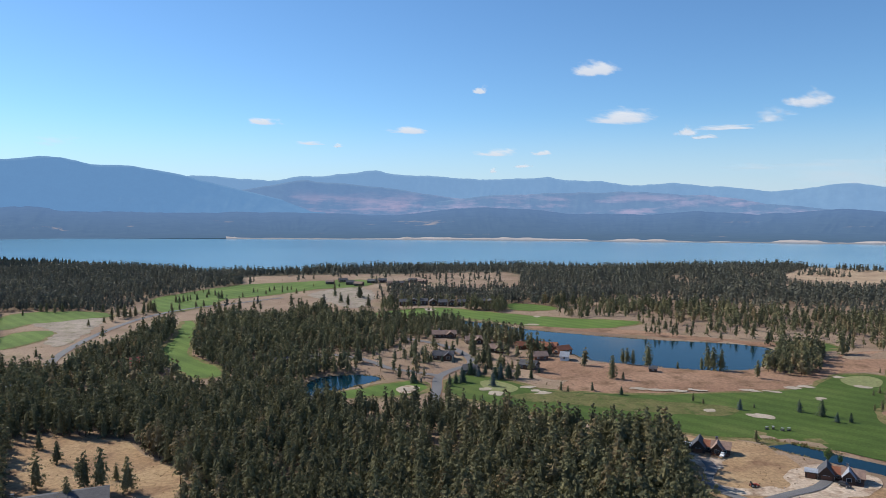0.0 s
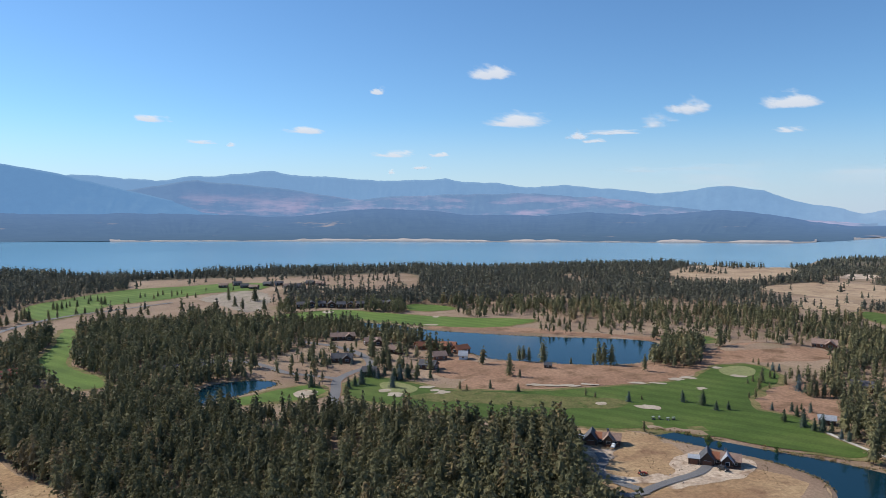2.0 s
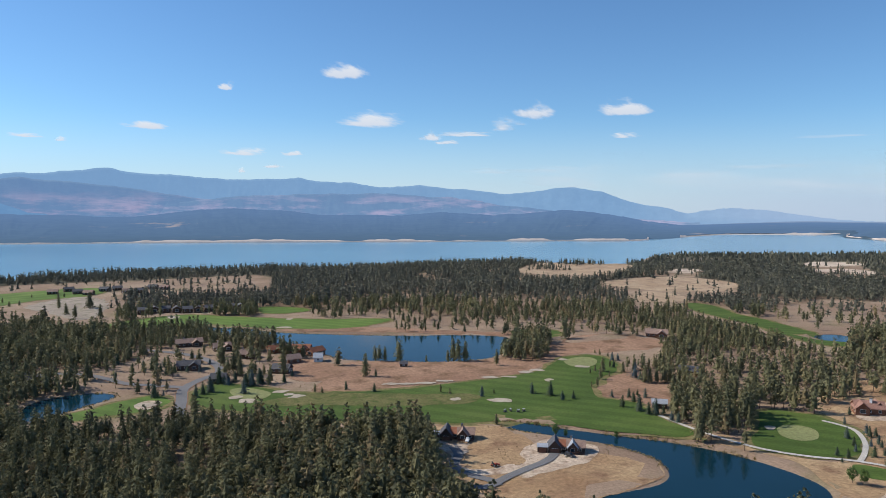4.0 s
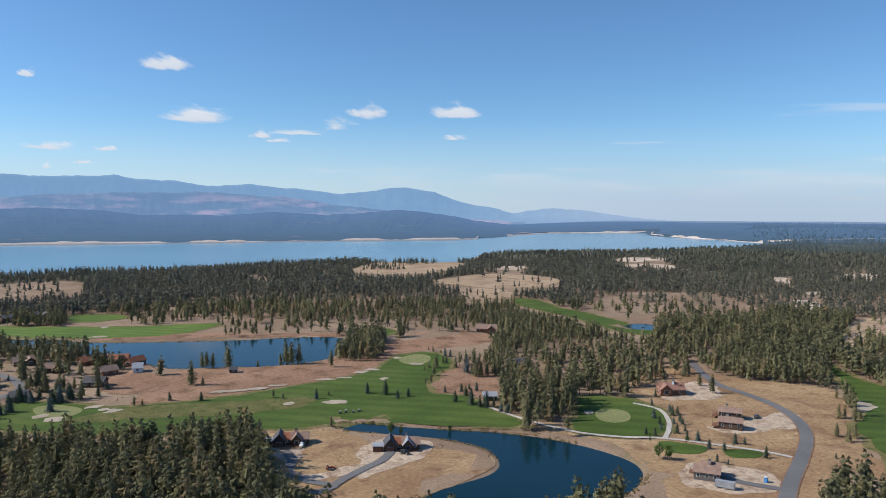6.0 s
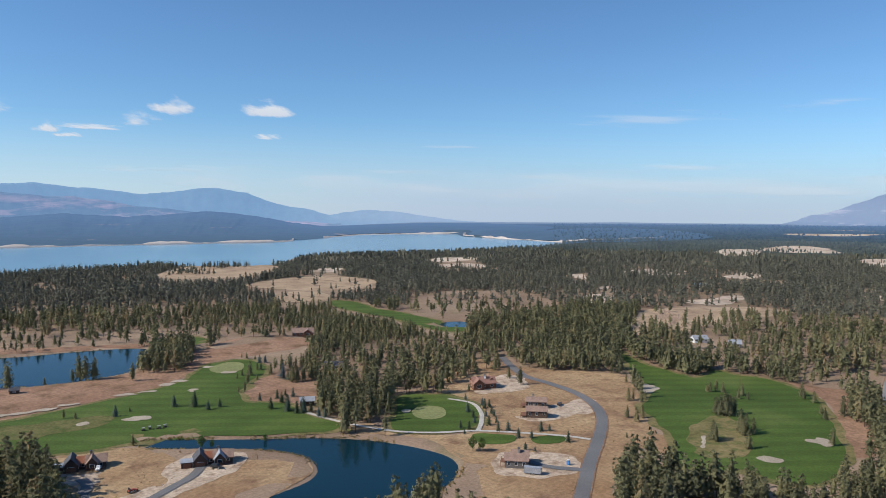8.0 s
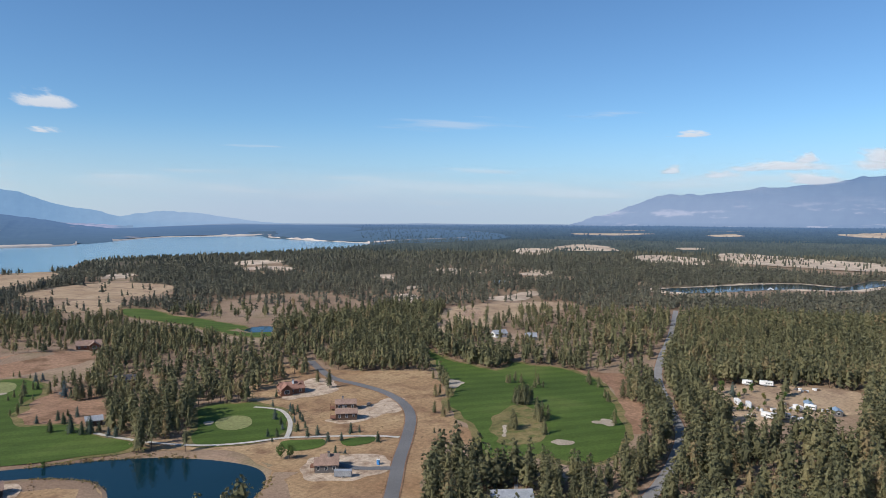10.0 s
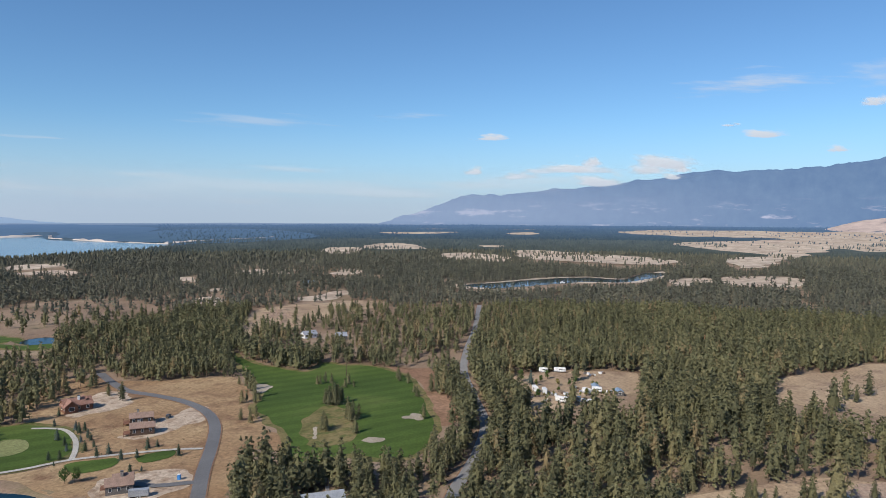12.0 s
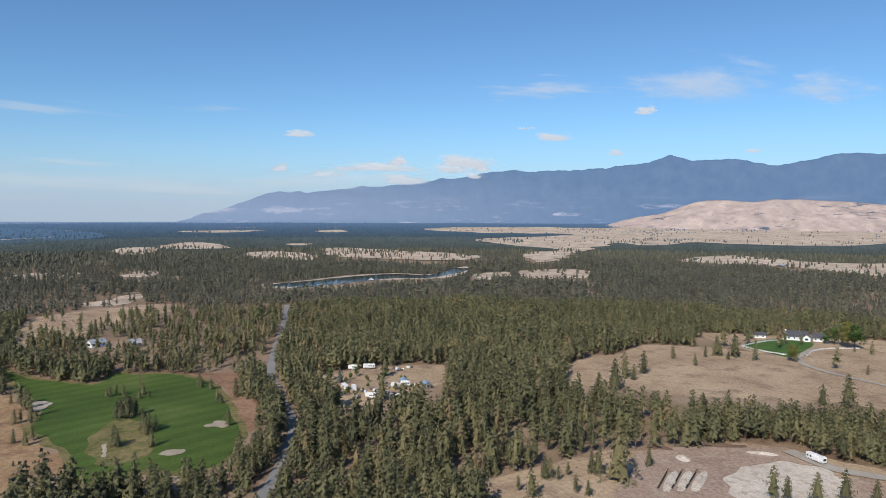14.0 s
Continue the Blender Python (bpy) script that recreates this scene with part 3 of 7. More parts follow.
PINES_H = [(383, 155, 8), (381, 152, 10), (382, 149, 11), (384, 148, 11), (388, 147, 9), (389, 153, 10), (392, 151, 9), (337, 138, 9), (335, 136, 8), (359, 133, 10), (358, 130, 9), (359, 127, 8), (336, 121, 8), (432, 159, 7), (456, 133, 8), (444, 123, 6), (412, 109, 6), (427, 104, 9), (426, 100, 11), (367, 94, 7)]
PINES_D = [(-186, 320, 8.5), (-168, 302, 8.5), (-161, 274, 13.7), (-142, 274, 13.2), (-135, 273, 15.0), (-124, 272, 14.0), (-201, 318, 5.3), (-141, 259, 9.7), (-134, 284, 7.1), (-436, 729, 6.0), (-315, 761, 8.7), (-326, 744, 7.3), (-289, 748, 6.1), (-138, 882, 13.0), (-107, 882, 17.3), (-346, 925, 4.5), (-323, 912, 5.2), (-316, 925, 4.5), (-253, 883, 5.8), (-233, 918, 5.3), (-216, 936, 4.6), (-187, 1004, 4.9), (-151, 1004, 5.8)]
PINES_E = [(272, -43, 9.7), (276, -61, 5.9), (273, -65, 5.8), (296, -32, 6.3), (279, -39, 5.9), (285, -20, 8.3), (295, -75, 10.1), (287, -81, 20.7), (303, -99, 6.5), (294, -62, 4.8), (292, -52, 7.6), (292, -54, 7.1), (295, -72, 8.7), (289, -57, 5.2), (287, -24, 7.0), (266, -134, 11.0), (265, -139, 8.8), (264, -150, 9.6), (264, -161, 11.4), (262, -172, 7.9)]
PINES_F = [(502, -201, 8.3), (533, -244, 15.0), (533, -233, 11.5), (537, -232, 14.2), (521, -234, 6.0), (511, -280, 6.0), (467, -305, 6.2), (460, -143, 9.1), (466, -139, 15.3), (434, -123, 16.4), (434, -113, 10.7), (529, -220, 7.9), (526, -194, 8.7), (391, -243, 17.6), (396, -231, 9.9), (659, 339, 9.3), (479, -156, 14.2), (545, -346, 4.6)]
PINES_G = [(-316, 830, 8), (-312, 830, 8), (-309, 835, 8), (-306, 840, 7), (-308, 855, 6), (-300, 855, 8), (-295, 876, 6), (-302, 904, 7), (-292, 898, 7), (-279, 870, 9), (-275, 870, 9), (-279, 791, 7), (-272, 796, 7), (-262, 800, 6), (-295, 762, 9), (-288, 766, 8), (-253, 933, 6), (-249, 939, 5), (-235, 945, 6), (-232, 958, 6), (-218, 945, 7), (-214, 957, 6), (-210, 964, 5), (-186, 931, 6), (-195, 925, 6), (-330, 713, 12), (-322, 709, 13), (-321, 720, 10), (-319, 727, 9), (-325, 763, 10), (-317, 754, 11), (-310, 754, 11), (-321, 771, 11), (-328, 695, 8), (-331, 685, 6), (-335, 663, 6), (-434, 758, 9), (-425, 753, 9), (-414, 749, 9), (-410, 757, 9), (-366, 756, 8), (-152, 969, 10), (-107, 876, 16), (-123, 829, 12), (-110, 796, 13), (-87, 795, 12)]
SPRUCES_D = [(-26, 524, 6), (-24, 542, 6), (-18, 532, 6), (-16, 506, 7), (-38, 522, 6), (-31, 520, 7), (-50, 550, 7), (-58, 585, 7), (-21, 447, 9), (2, 439, 7), (10, 449, 9), (16, 469, 9), (21, 464, 6), (26, 473, 6), (31, 456, 8), (35, 457, 9), (40, 460, 10), (-11, 512, 6), (-3, 510, 5)]
DIRT_PENINSULA = [(127, 264), (139, 287), (149, 296), (162, 300), (172, 291), (175, 281), (167, 272), (149, 266), (135, 261)]
DIRT_HOUSE_A = [(107, 324), (113, 310), (122, 308), (115, 296), (108, 285), (115, 276), (129, 278), (132, 272), (118, 269), (106, 277), (108, 304), (102, 313)]
DIRT_G = [(242, 197), (254, 199), (265, 187), (274, 175), (264, 165), (245, 167), (236, 178), (233, 189)]
DIRT_G2 = [(338, 227), (362, 220), (341, 204), (320, 210), (302, 220), (304, 229), (319, 225)]
DIRT_G3 = [(328, 282), (367, 294), (383, 288), (360, 265), (336, 269)]
PAD = [(287, -125), (299, -137), (305, -153), (300, -164), (289, -174), (267, -160), (264, -134), (271, -119)]
BARE_SITE = [(321, -101), (327, -148), (319, -170), (291, -174), (281, -188), (257, -172), (249, -131), (251, -75), (282, -78)]
DIRT_WEST = [(-398, 678), (-378, 706), (-341, 706), (-312, 601), (-311, 559), (-338, 596), (-346, 628)]
DIRT_PLOT = [(-177, 911), (-149, 990), (-109, 982), (-88, 865), (-104, 782), (-146, 855)]
DIRT_VILLAGE = [(54, 515), (72, 527), (93, 506), (94, 469), (76, 453), (60, 469)]
SAND_POND = [(-30, 428), (-26, 438), (-21, 438), (-18, 428), (-20, 420), (-26, 418)]
ROCKS = [(707, 350), (744, 354), (714, 321), (686, 314), (680, 332)]
BARE_SHORE = [(78, 653), (137, 629), (183, 606), (227, 580), (256, 565), (268, 579), (234, 599), (190, 629), (142, 654), (91, 670)]
BUNKERS = [(117, 430, 6.0, 2.6), (127, 427, 7.0, 2.2), (138, 425, 6.5, 2.4), (151, 426, 6.0, 2.0), (182, 425, 7.5, 2.6), (195, 422, 4.5, 2.0), (210, 431, 5.0, 3.0), (221, 434, 6.0, 2.6), (23, 431, 3.5, 4.0), (30, 420, 4.0, 5.0), (50, 435, 5.0, 3.4), (54, 426, 3.4, 3.0), (58, 421, 5.0, 4.0), (-24, 431, 7.0, 6.0), (254, 459, 3.0, 3.4), (255, 433, 5.0, 3.0), (215, 407, 3.5, 2.4), (166, 373, 5.8, 5.4), (143, 383, 3.2, 3.6), (214, 406, 1.8, 3.0), (409, 207, 6.2, 11.5), (369, 99, 5.1, 5.2), (332, 140, 1.3, 10.2), (327, 109, 5.4, 4.3), (271, 279, 2.3, 4.3), (-18, 772, 6.1, 8.7), (80, 670, 5.9, 4.9), (-52, 728, 4.6, 5.8), (92, 719, 4.0, 5.7)]
LODGES = [(-48, 809), (-37, 809), (-26, 809), (-15, 809), (-4, 809), (7, 809), (18, 809), (29, 809), (40, 809), (51, 809)]
FAR_ROW = [(-170, 1042), (-155, 1042), (-140, 1042), (-125, 1042), (-110, 1042), (-95, 1042), (-80, 1042), (-65, 1042), (-50, 1041), (-35, 1041)]
FENCE_A = [(571, -268), (588, -292), (600, -320)]
FENCE_B = [(571, -268), (549, -275), (534, -285)]
FENCE_C = [(529, -298), (548, -315), (557, -334), (556, -357)]
GROVE_A = [(220, 500), (250, 545), (282, 542), (258, 486), (236, 461), (214, 471)]
GROVE_B = [(-72, 634), (-70, 680), (-2, 689), (37, 647), (64, 590), (49, 555), (24, 580), (-29, 613), (-59, 600)]
GROVE_C = [(309, 412), (345, 438), (394, 447), (441, 429), (460, 384), (442, 342), (406, 309), (367, 311), (325, 301), (296, 306), (255, 272), (241, 278), (240, 295), (238, 317), (273, 355)]
GROVE_D = [(505, 102), (523, 100), (441, 80), (381, 56), (352, 59), (376, 68)]
STRIP_WOODS = [(621, 317), (663, 294), (750, 287), (800, 245), (811, 143), (523, 102), (479, 112), (507, 157), (517, 179), (499, 203), (492, 237), (529, 279)]

DRY_BAND = [(37, 415), (71, 422), (103, 408), (135, 399), (160, 387), (147, 375), (120, 376), (91, 388), (67, 398), (49, 404)]
GROVE_E = [(505, 118), (510, 84), (440, 56), (385, 36), (368, 56), (392, 82), (430, 100)]
SPARSE_NORTH = [(88, 733), (186, 853), (298, 885), (413, 796), (514, 718), (572, 614), (527, 522), (426, 518), (349, 523), (276, 583), (212, 630), (144, 663)]
SPARSE_EAST = [(403, 614), (520, 639), (638, 619), (802, 576), (925, 490), (1103, 447), (878, 356), (727, 385), (655, 436), (527, 440), (421, 478), (372, 530)]
FIELD_ROADSIDE = [(486, 150), (488, 126), (493, 108), (432, 90), (372, 76), (359, 85), (393, 97), (446, 116), (470, 134)]
FIELD_MID = [(422, 248), (429, 232), (396, 209), (339, 172), (324, 150), (319, 145), (302, 145), (306, 155), (292, 158), (265, 149), (237, 137), (235, 146), (271, 160), (324, 186), (358, 211)]
CLEAR_A = [(791, 1069), (864, 1100), (857, 1043), (795, 1011)]
FAR_J = [(1034, 983), (1112, 972), (1124, 920), (1069, 887), (1030, 934)]
CLEAR_C = [(752, 472), (817, 497), (840, 487), (796, 445), (754, 437), (741, 451)]
CLEAR_D = [(1023, 656), (1069, 671), (1043, 633), (1006, 616), (998, 630)]
CLEAR_E = [(900, 535), (929, 535), (932, 519), (903, 511), (888, 521)]
CLEAR_F = [(836, 373), (917, 365), (946, 347), (895, 329), (840, 339)]
FAR_M = [(1902, 762), (2045, 780), (2030, 707), (1809, 635), (1772, 685)]
CLEAR_H = [(1198, 473), (1288, 480), (1293, 445), (1206, 421), (1171, 443)]
FAR_N = [(1818, 410), (1919, 353), (1739, 224), (1598, 213), (1609, 289), (1657, 351)]
FAR_K = [(1884, -310), (1971, -437), (1909, -462), (1700, -376), (1532, -307), (1559, -264)]
FAR_L = [(1249, -107), (1289, -171), (1215, -173), (1140, -109)]
FAR_O = [(3729, 952), (3742, 862), (3755, 761), (3741, 862)]
FAR_P = [(3785, 487), (3792, 416), (3800, 324), (3738, 410)]
FAR_Q = [(2243, 389), (2338, 347), (2300, 311), (2193, 326)]
FAR_R = [(2243, 706), (2301, 647), (2101, 509), (2000, 563), (1987, 626)]
BANK_EAST = [(2200, 1428), (2262, 1344), (2411, 1296), (2579, 1238)]
SPARSE_SITE = [(267, 28), (359, 20), (390, -31), (384, -90), (430, -157), (298, -108)]
FAR_S = [(3728, -1073), (3627, -1696), (3336, -2397), (2368, -1699), (2149, -1216), (2355, -944), (2587, -701)]

# ---- shape of the ground ----
def lattice(ix, iy, seed):
    k = (ix.astype(np.int64) * 374761393 + iy.astype(np.int64) * 668265263 + seed * 974711) & 0x7FFFFFFF
    k = ((k ^ (k >> 13)) * 1274126177) & 0x7FFFFFFF
    return ((k ^ (k >> 16)) & 0xFFFF) / 65535.0


def vnoise(x, y, size, seed=0):
    """Smooth noise in 0 to 1 with cells of that many metres."""
    x, y = np.asarray(x, float) / size, np.asarray(y, float) / size
    ix, iy = np.floor(x), np.floor(y)
    u, v = x - ix, y - iy
    u, v = u * u * (3 - 2 * u), v * v * (3 - 2 * v)
    a, b = lattice(ix, iy, seed), lattice(ix + 1, iy, seed)
    c, d = lattice(ix, iy + 1, seed), lattice(ix + 1, iy + 1, seed)
    return (a * (1 - u) + b * u) * (1 - v) + (c * (1 - u) + d * u) * v


def smooth(v):
    v = np.clip(v, 0, 1)
    return v * v * (3 - 2 * v)


def rounded(pts, step=5.0, closed=True):
    """A smooth line through the plan's points."""
    p = np.array(pts, float)
    n, out = len(p), []
    for i in range(n if closed else n - 1):
        q = [p[(i + k) % n] if closed else p[min(max(i + k, 0), n - 1)] for k in (-1, 0, 1, 2)]
        m = max(2, int(np.hypot(*(q[2] - q[1])) / step))
        for s in np.arange(m) / m:
            out.append(0.5 * (2 * q[1] + (q[2] - q[0]) * s + (2 * q[0] - 5 * q[1] + 4 * q[2] - q[3]) * s * s + (3 * q[1] - q[0] - 3 * q[2] + q[3]) * s**3))
    if not closed:
        out.append(p[-1])
    return np.array(out)


def inside(poly, x, y):
    poly = np.asarray(poly, float)
    x, y = np.asarray(x, float), np.asarray(y, float)
    hit = np.zeros(x.shape, bool)
    box = (x >= poly[:, 0].min()) & (x <= poly[:, 0].max()) & (y >= poly[:, 1].min()) & (y <= poly[:, 1].max())
    xs, ys = x[box], y[box]
    got = np.zeros(xs.shape, bool)
    for (x0, y0), (x1, y1) in zip(poly, np.roll(poly, -1, 0)):
        if y0 != y1:
            got ^= ((y0 > ys) != (y1 > ys)) & (xs < (x1 - x0) * (ys - y0) / (y1 - y0) + x0)
    hit[box] = got
    return hit


def off_line(line, x, y, reach, closed=False):
    """The distance to a line, as far as reach."""
    line = np.asarray(line, float)
    x, y = np.asarray(x, float), np.asarray(y, float)
    out = np.full(x.shape, float(reach))
    lo, hi = line.min(0) - reach, line.max(0) + reach
    box = (x >= lo[0]) & (x <= hi[0]) & (y >= lo[1]) & (y <= hi[1])
    xs, ys, best = x[box], y[box], out[box]
    nxt = np.roll(line, -1, 0) if closed else line[1:]
    for a, b in zip(line, nxt):
        d = b - a
        s = np.clip(((xs - a[0]) * d[0] + (ys - a[1]) * d[1]) / max(d @ d, 1e-9), 0, 1)
        best = np.minimum(best, np.hypot(xs - a[0] - s * d[0], ys - a[1] - s * d[1]))
    out[box] = best
    return out


PONDS = {"POND_UPPER": rounded(POND_UPPER), "LAGOON": rounded(LAGOON, 4), "POND_SMALL": rounded(POND_SMALL, 4), "POND_FAR": rounded(POND_FAR), "POOL_FAR": rounded(POOL_FAR, 8)}
SHORE = rounded(LAKE, 40)


def height(x, y):
    x, y = np.asarray(x, float), np.asarray(y, float)
    r, az = np.hypot(x, y), np.degrees(np.arctan2(x, y))
    z = 1.4 * (vnoise(x, y, 120, 3) - 0.5) * np.clip(r / 300, 0, 1) + 5.0 * (vnoise(x, y, 400, 5) - 0.5) * smooth((r - 900) / 800)
    z = z + 5.0 * np.exp(-(((x - 325) / 60) ** 2 + ((y - 515) / 28) ** 2))
    north, east = 12 * smooth((r - 2600) / 1950), 36 * np.clip((r - 2000) / 2900, 0, 1)
    k = smooth((az - 38) / 9) * (az > -90)
    z = z + north * (1 - k) + east * k
    for line in PONDS.values():
        keep = z
        d = off_line(line, x, y, 9.0, True)
        ins = inside(line, x, y)
        z = np.where(ins, -0.55 - 0.3 * d, np.minimum(np.maximum(z, -0.55 + 0.05 * d), -0.55 + 0.25 * d) if d.size else z)
        z = np.where(d >= 9.0, np.where(ins, -3.2, keep), z)
    d = off_line(SHORE, x, y, 120.0, True)
    ins = inside(SHORE, x, y)
    bank = -9.0
    z = np.where(ins, -1.6 - d * 0.1, np.where(d < 120, -1.6 + (np.maximum(z, bank) + 1.6) * smooth(d / 120), z))
    return z


WATER_Z, LAKE_Z = -0.55, -1.6

# ---- where the trees stand ----
FAIRWAYS = [FAIRWAY_MAIN, FAIRWAY_UPPER, FAIRWAY_UPPER_END, RANGE, FAIRWAY_WEST, FAIRWAY_WEST_LOW, FAIRWAY_NARROW, GREEN_SMALL_POND,
            FAIRWAY_LOOP, STRIP_A, STRIP_B, FAIRWAY_EAST, FAIRWAY_FAR, FAIRWAY_BEHIND]
FAIRWAY_LINES = [rounded(p, 6) for p in FAIRWAYS]
OPENINGS = [(SPARSE_SITE, 0.42), (SPARSE_NORTH, 0.42), (SPARSE_EAST, 0.6), (WEST_OPEN, 0.03), (NORTH_OPEN, 0.05), (BARE_UPPER, 0.13), (SLOPE_BARE, 0.11), (VILLAGE_OPEN, 0.17), (FIELD_PENINSULA, 0.0), (FIELD_BROWN, 0.0),
            (FIELD_BROWN_B, 0.02), (FIELD_EAST, 0.0), (FIELD_MID, 0.0), (FIELD_ROADSIDE, 0.02), (FIELD_WEST, 0.02), (FIELD_SLOPE, 0.003), (FIELD_WHITE_HOUSE, 0.006), (FIELD_YARD, 0.01),
            (FIELD_STRAW, 0.02), (FIELD_LAKE_A, 0.0), (FIELD_LAKE_B, 0.03), (FIELD_LAKE_C, 0.05), (FIELD_SITE, 0.0), (FAR_A, 0.09), (FAR_B, 0.09),
            (POOL_FAR, 0.0), (FAR_C, 0.02), (FAR_D, 0.06), (FAR_E, 0.08), (FAR_F, 0.05), (FAR_G, 0.25), (FAR_J, 0.04), (FAR_K, 0.04), (FAR_L, 0.06), (FAR_M, 0.12), (FAR_N, 0.14), (FAR_O, 0.0), (FAR_S, 0.03), (FAR_P, 0.0), (FAR_Q, 0.05), (FAR_R, 0.05), (CLEAR_A, 0.06), (CLEAR_C, 0.1), (CLEAR_D, 0.05), (CLEAR_E, 0.05), (CLEAR_F, 0.06), (CLEAR_H, 0.08), (FAR_H, 0.0), (FAR_I, 0.0), (DIRT_VILLAGE, 0.0), (DIRT_WEST, 0.0), (DIRT_PLOT, 0.01)]
OPEN_LINES = [(rounded(p, 10), v) for p, v in OPENINGS]
GROVE_LINES = [(rounded(p, 10), v) for p, v in ((GROVE_A, 1.0), (GROVE_B, 0.9), (GROVE_C, 0.5), (GROVE_D, 1.0), (GROVE_E, 1.0), (STRIP_WOODS, 0.32))]
ROADS = {"ROAD_EAST": (ROAD_EAST, 5.7), "ROAD_COUNTY": (ROAD_COUNTY, 5.4), "ROAD_VILLAGE": (ROAD_VILLAGE, 6.2), "ROAD_VILLAGE_B": (ROAD_VILLAGE_B, 5.4),
         "ROAD_WEST": (ROAD_WEST, 6.4), "DRIVE_PENINSULA": (DRIVE_PENINSULA, 4.2), "DRIVE_A": (DRIVE_A, 4.5), "CART_PATH": (CART_PATH, 2.4),
         "CART_PATH_B": (CART_PATH_B, 2.4), "DRIVE_WHITE": (DRIVE_WHITE, 4.5), "DRIVE_SITE": (DRIVE_SITE, 7.0), "DRIVE_G": (DRIVE_G, 4.0)}
ROAD_LINES = {k: (rounded(p, 4, False), w) for k, (p, w) in ROADS.items()}


def density(x, y):
    x, y = np.asarray(x, float), np.asarray(y, float)
    r = np.hypot(x, y)
    d = np.where(vnoise(x, y, 45, 11) + 0.5 * vnoise(x, y, 17, 12) > np.where(r < 450, 0.3, np.where(r < 760, 0.42, 0.26)), 1.0, 0.35)
    d = d * np.where((r > 560) & (x > -60) & (vnoise(x, y, 130, 14) > 0.74), 0.45, 1.0) * np.where((r > 800) & (x > 250) & (vnoise(x, y, 60, 15) > 0.87), 0.12, 1.0)
    d[off_line(PONDS["POND_UPPER"], x, y, 24.0, True) < 18] = 0
    for line, v in OPEN_LINES:
        for k in (0.12, 0.08, 0.04, 0.0) if v < 0.1 else (0.0,):
            d[inside(line, x * (1 + k), y * (1 + k)) & ((r < 800) | (k < 0.1))] = v
    belt = (r > 1300) & (vnoise(x * 0.6, y, 75, 91) + 0.35 * vnoise(x, y, 28, 92) > 0.86)
    d = np.where(belt, np.maximum(d, 0.55), d)
    for line in FAIRWAY_LINES:
        for k in (0.08, 0.04, 0.0):
            d[inside(line, x * (1 + k), y * (1 + k))] = 0
    for line, v in GROVE_LINES:
        d[inside(line, x, y)] = v
    for line in FAIRWAY_LINES:
        d[inside(line, x, y)] = 0
        d[off_line(line, x, y, 4.0, True) < 3.0] = 0
    rim = off_line(PONDS["POOL_FAR"], x, y, 60.0, True)
    d = np.where((rim > 9) & (rim < 48), np.maximum(d, 0.9), d)
    for k in (0.10, 0.07, 0.04, 0.02):
        d[inside(PONDS["POOL_FAR"], x * (1 + k), y * (1 + k))] = 0
    for line in PONDS.values():
        d[inside(line, x, y) | (off_line(line, x, y, 4.0, True) < 3.5)] = 0
    for k in (0.07, 0.035):
        d[inside(PONDS["POND_SMALL"], x * (1 + k), y * (1 + k))] = 0
    d[inside(SHORE, x, y) | (off_line(SHORE, x, y, 14.0, True) < 12)] = 0
    for k, (line, w) in ROAD_LINES.items():
        d[off_line(line, x, y, w + 3) < w * 0.5 + (2.0 if k == "ROAD_COUNTY" else 4.0 if w > 5 else 2.0)] = 0
    for cx, cy, rad in CLEARED:
        d[np.hypot(x - cx, y - cy) < rad] = 0
    return d


# round patches kept free of woods: house plots
CLEARED = [(389, 26, 16), (239, 99, 10), (399, -3, 14), (118, 319, 17), (158, 285, 22), (246, 186, 20), (320, 228, 24), (341, 283, 18), (243, 329, 9), (366, 501, 16), (-2, 604, 14), (-2, 519, 12), (22, 578, 9),
           (38, 544, 10), (62, 556, 12), (79, 552, 10), (84, 512, 14), (16, 474, 7), (57, 487, 9), (-222, 490, 16), (-144, 262, 16), (253, 105, 13), (600, -340, 26),
           (637, -54, 7), (635, -88, 9), (1015, 432, 20), (-48, 800, 16), (-25, 800, 16), (-2, 798, 16), (20, 798, 16), (44, 798, 16), (-210, 410, 14), (589, 240, 24)]


# ---- building helpers ----
def mesh_object(name, verts, faces, mats, parent=None):
    me = bpy.data.meshes.new(name)
    me.from_pydata([tuple(v) for v in verts], [], [tuple(f) for f in faces])
    for m in mats if isinstance(mats, (list, tuple)) else [mats]:
        me.materials.append(m)
    ob = new(name, me)
    if parent:
        ob.parent = parent
    return ob


def part(name, bm, material, parent, label=""):
    me = bpy.data.meshes.new(name)
    bm.to_mesh(me)
    bm.free()
    me.materials.append(material)
    ob = new(name, me)
    ob.parent = parent
    return tagged(ob, label)


def thing(name, m, label, category, group=""):
    ob = new(name)
    ob.empty_display_size = 0.5
    ob.matrix_world = m
    return tagged(ob, label, category, group)


def triangulate(line, gap):
    """Triangles inside a closed line, with points inside it that far apart."""
    from mathutils.geometry import delaunay_2d_cdt
    lo, hi = line.min(0), line.max(0)
    gx, gy = np.meshgrid(np.arange(lo[0], hi[0], gap), np.arange(lo[1], hi[1], gap))
    gx, gy = gx.ravel(), gy.ravel()
    keep = inside(line, gx, gy) & (off_line(line, gx, gy, gap, True) > gap * 0.4)
    pts = [Vector(p) for p in line] + [Vector(p) for p in zip(gx[keep], gy[keep])]
    n = len(line)
    v, _, f, *_ = delaunay_2d_cdt(pts, [(i, (i + 1) % n) for i in range(n)], [], 1, 0.01)
    v = np.array([tuple(p) for p in v])
    return v, [tuple(t) for t in f]


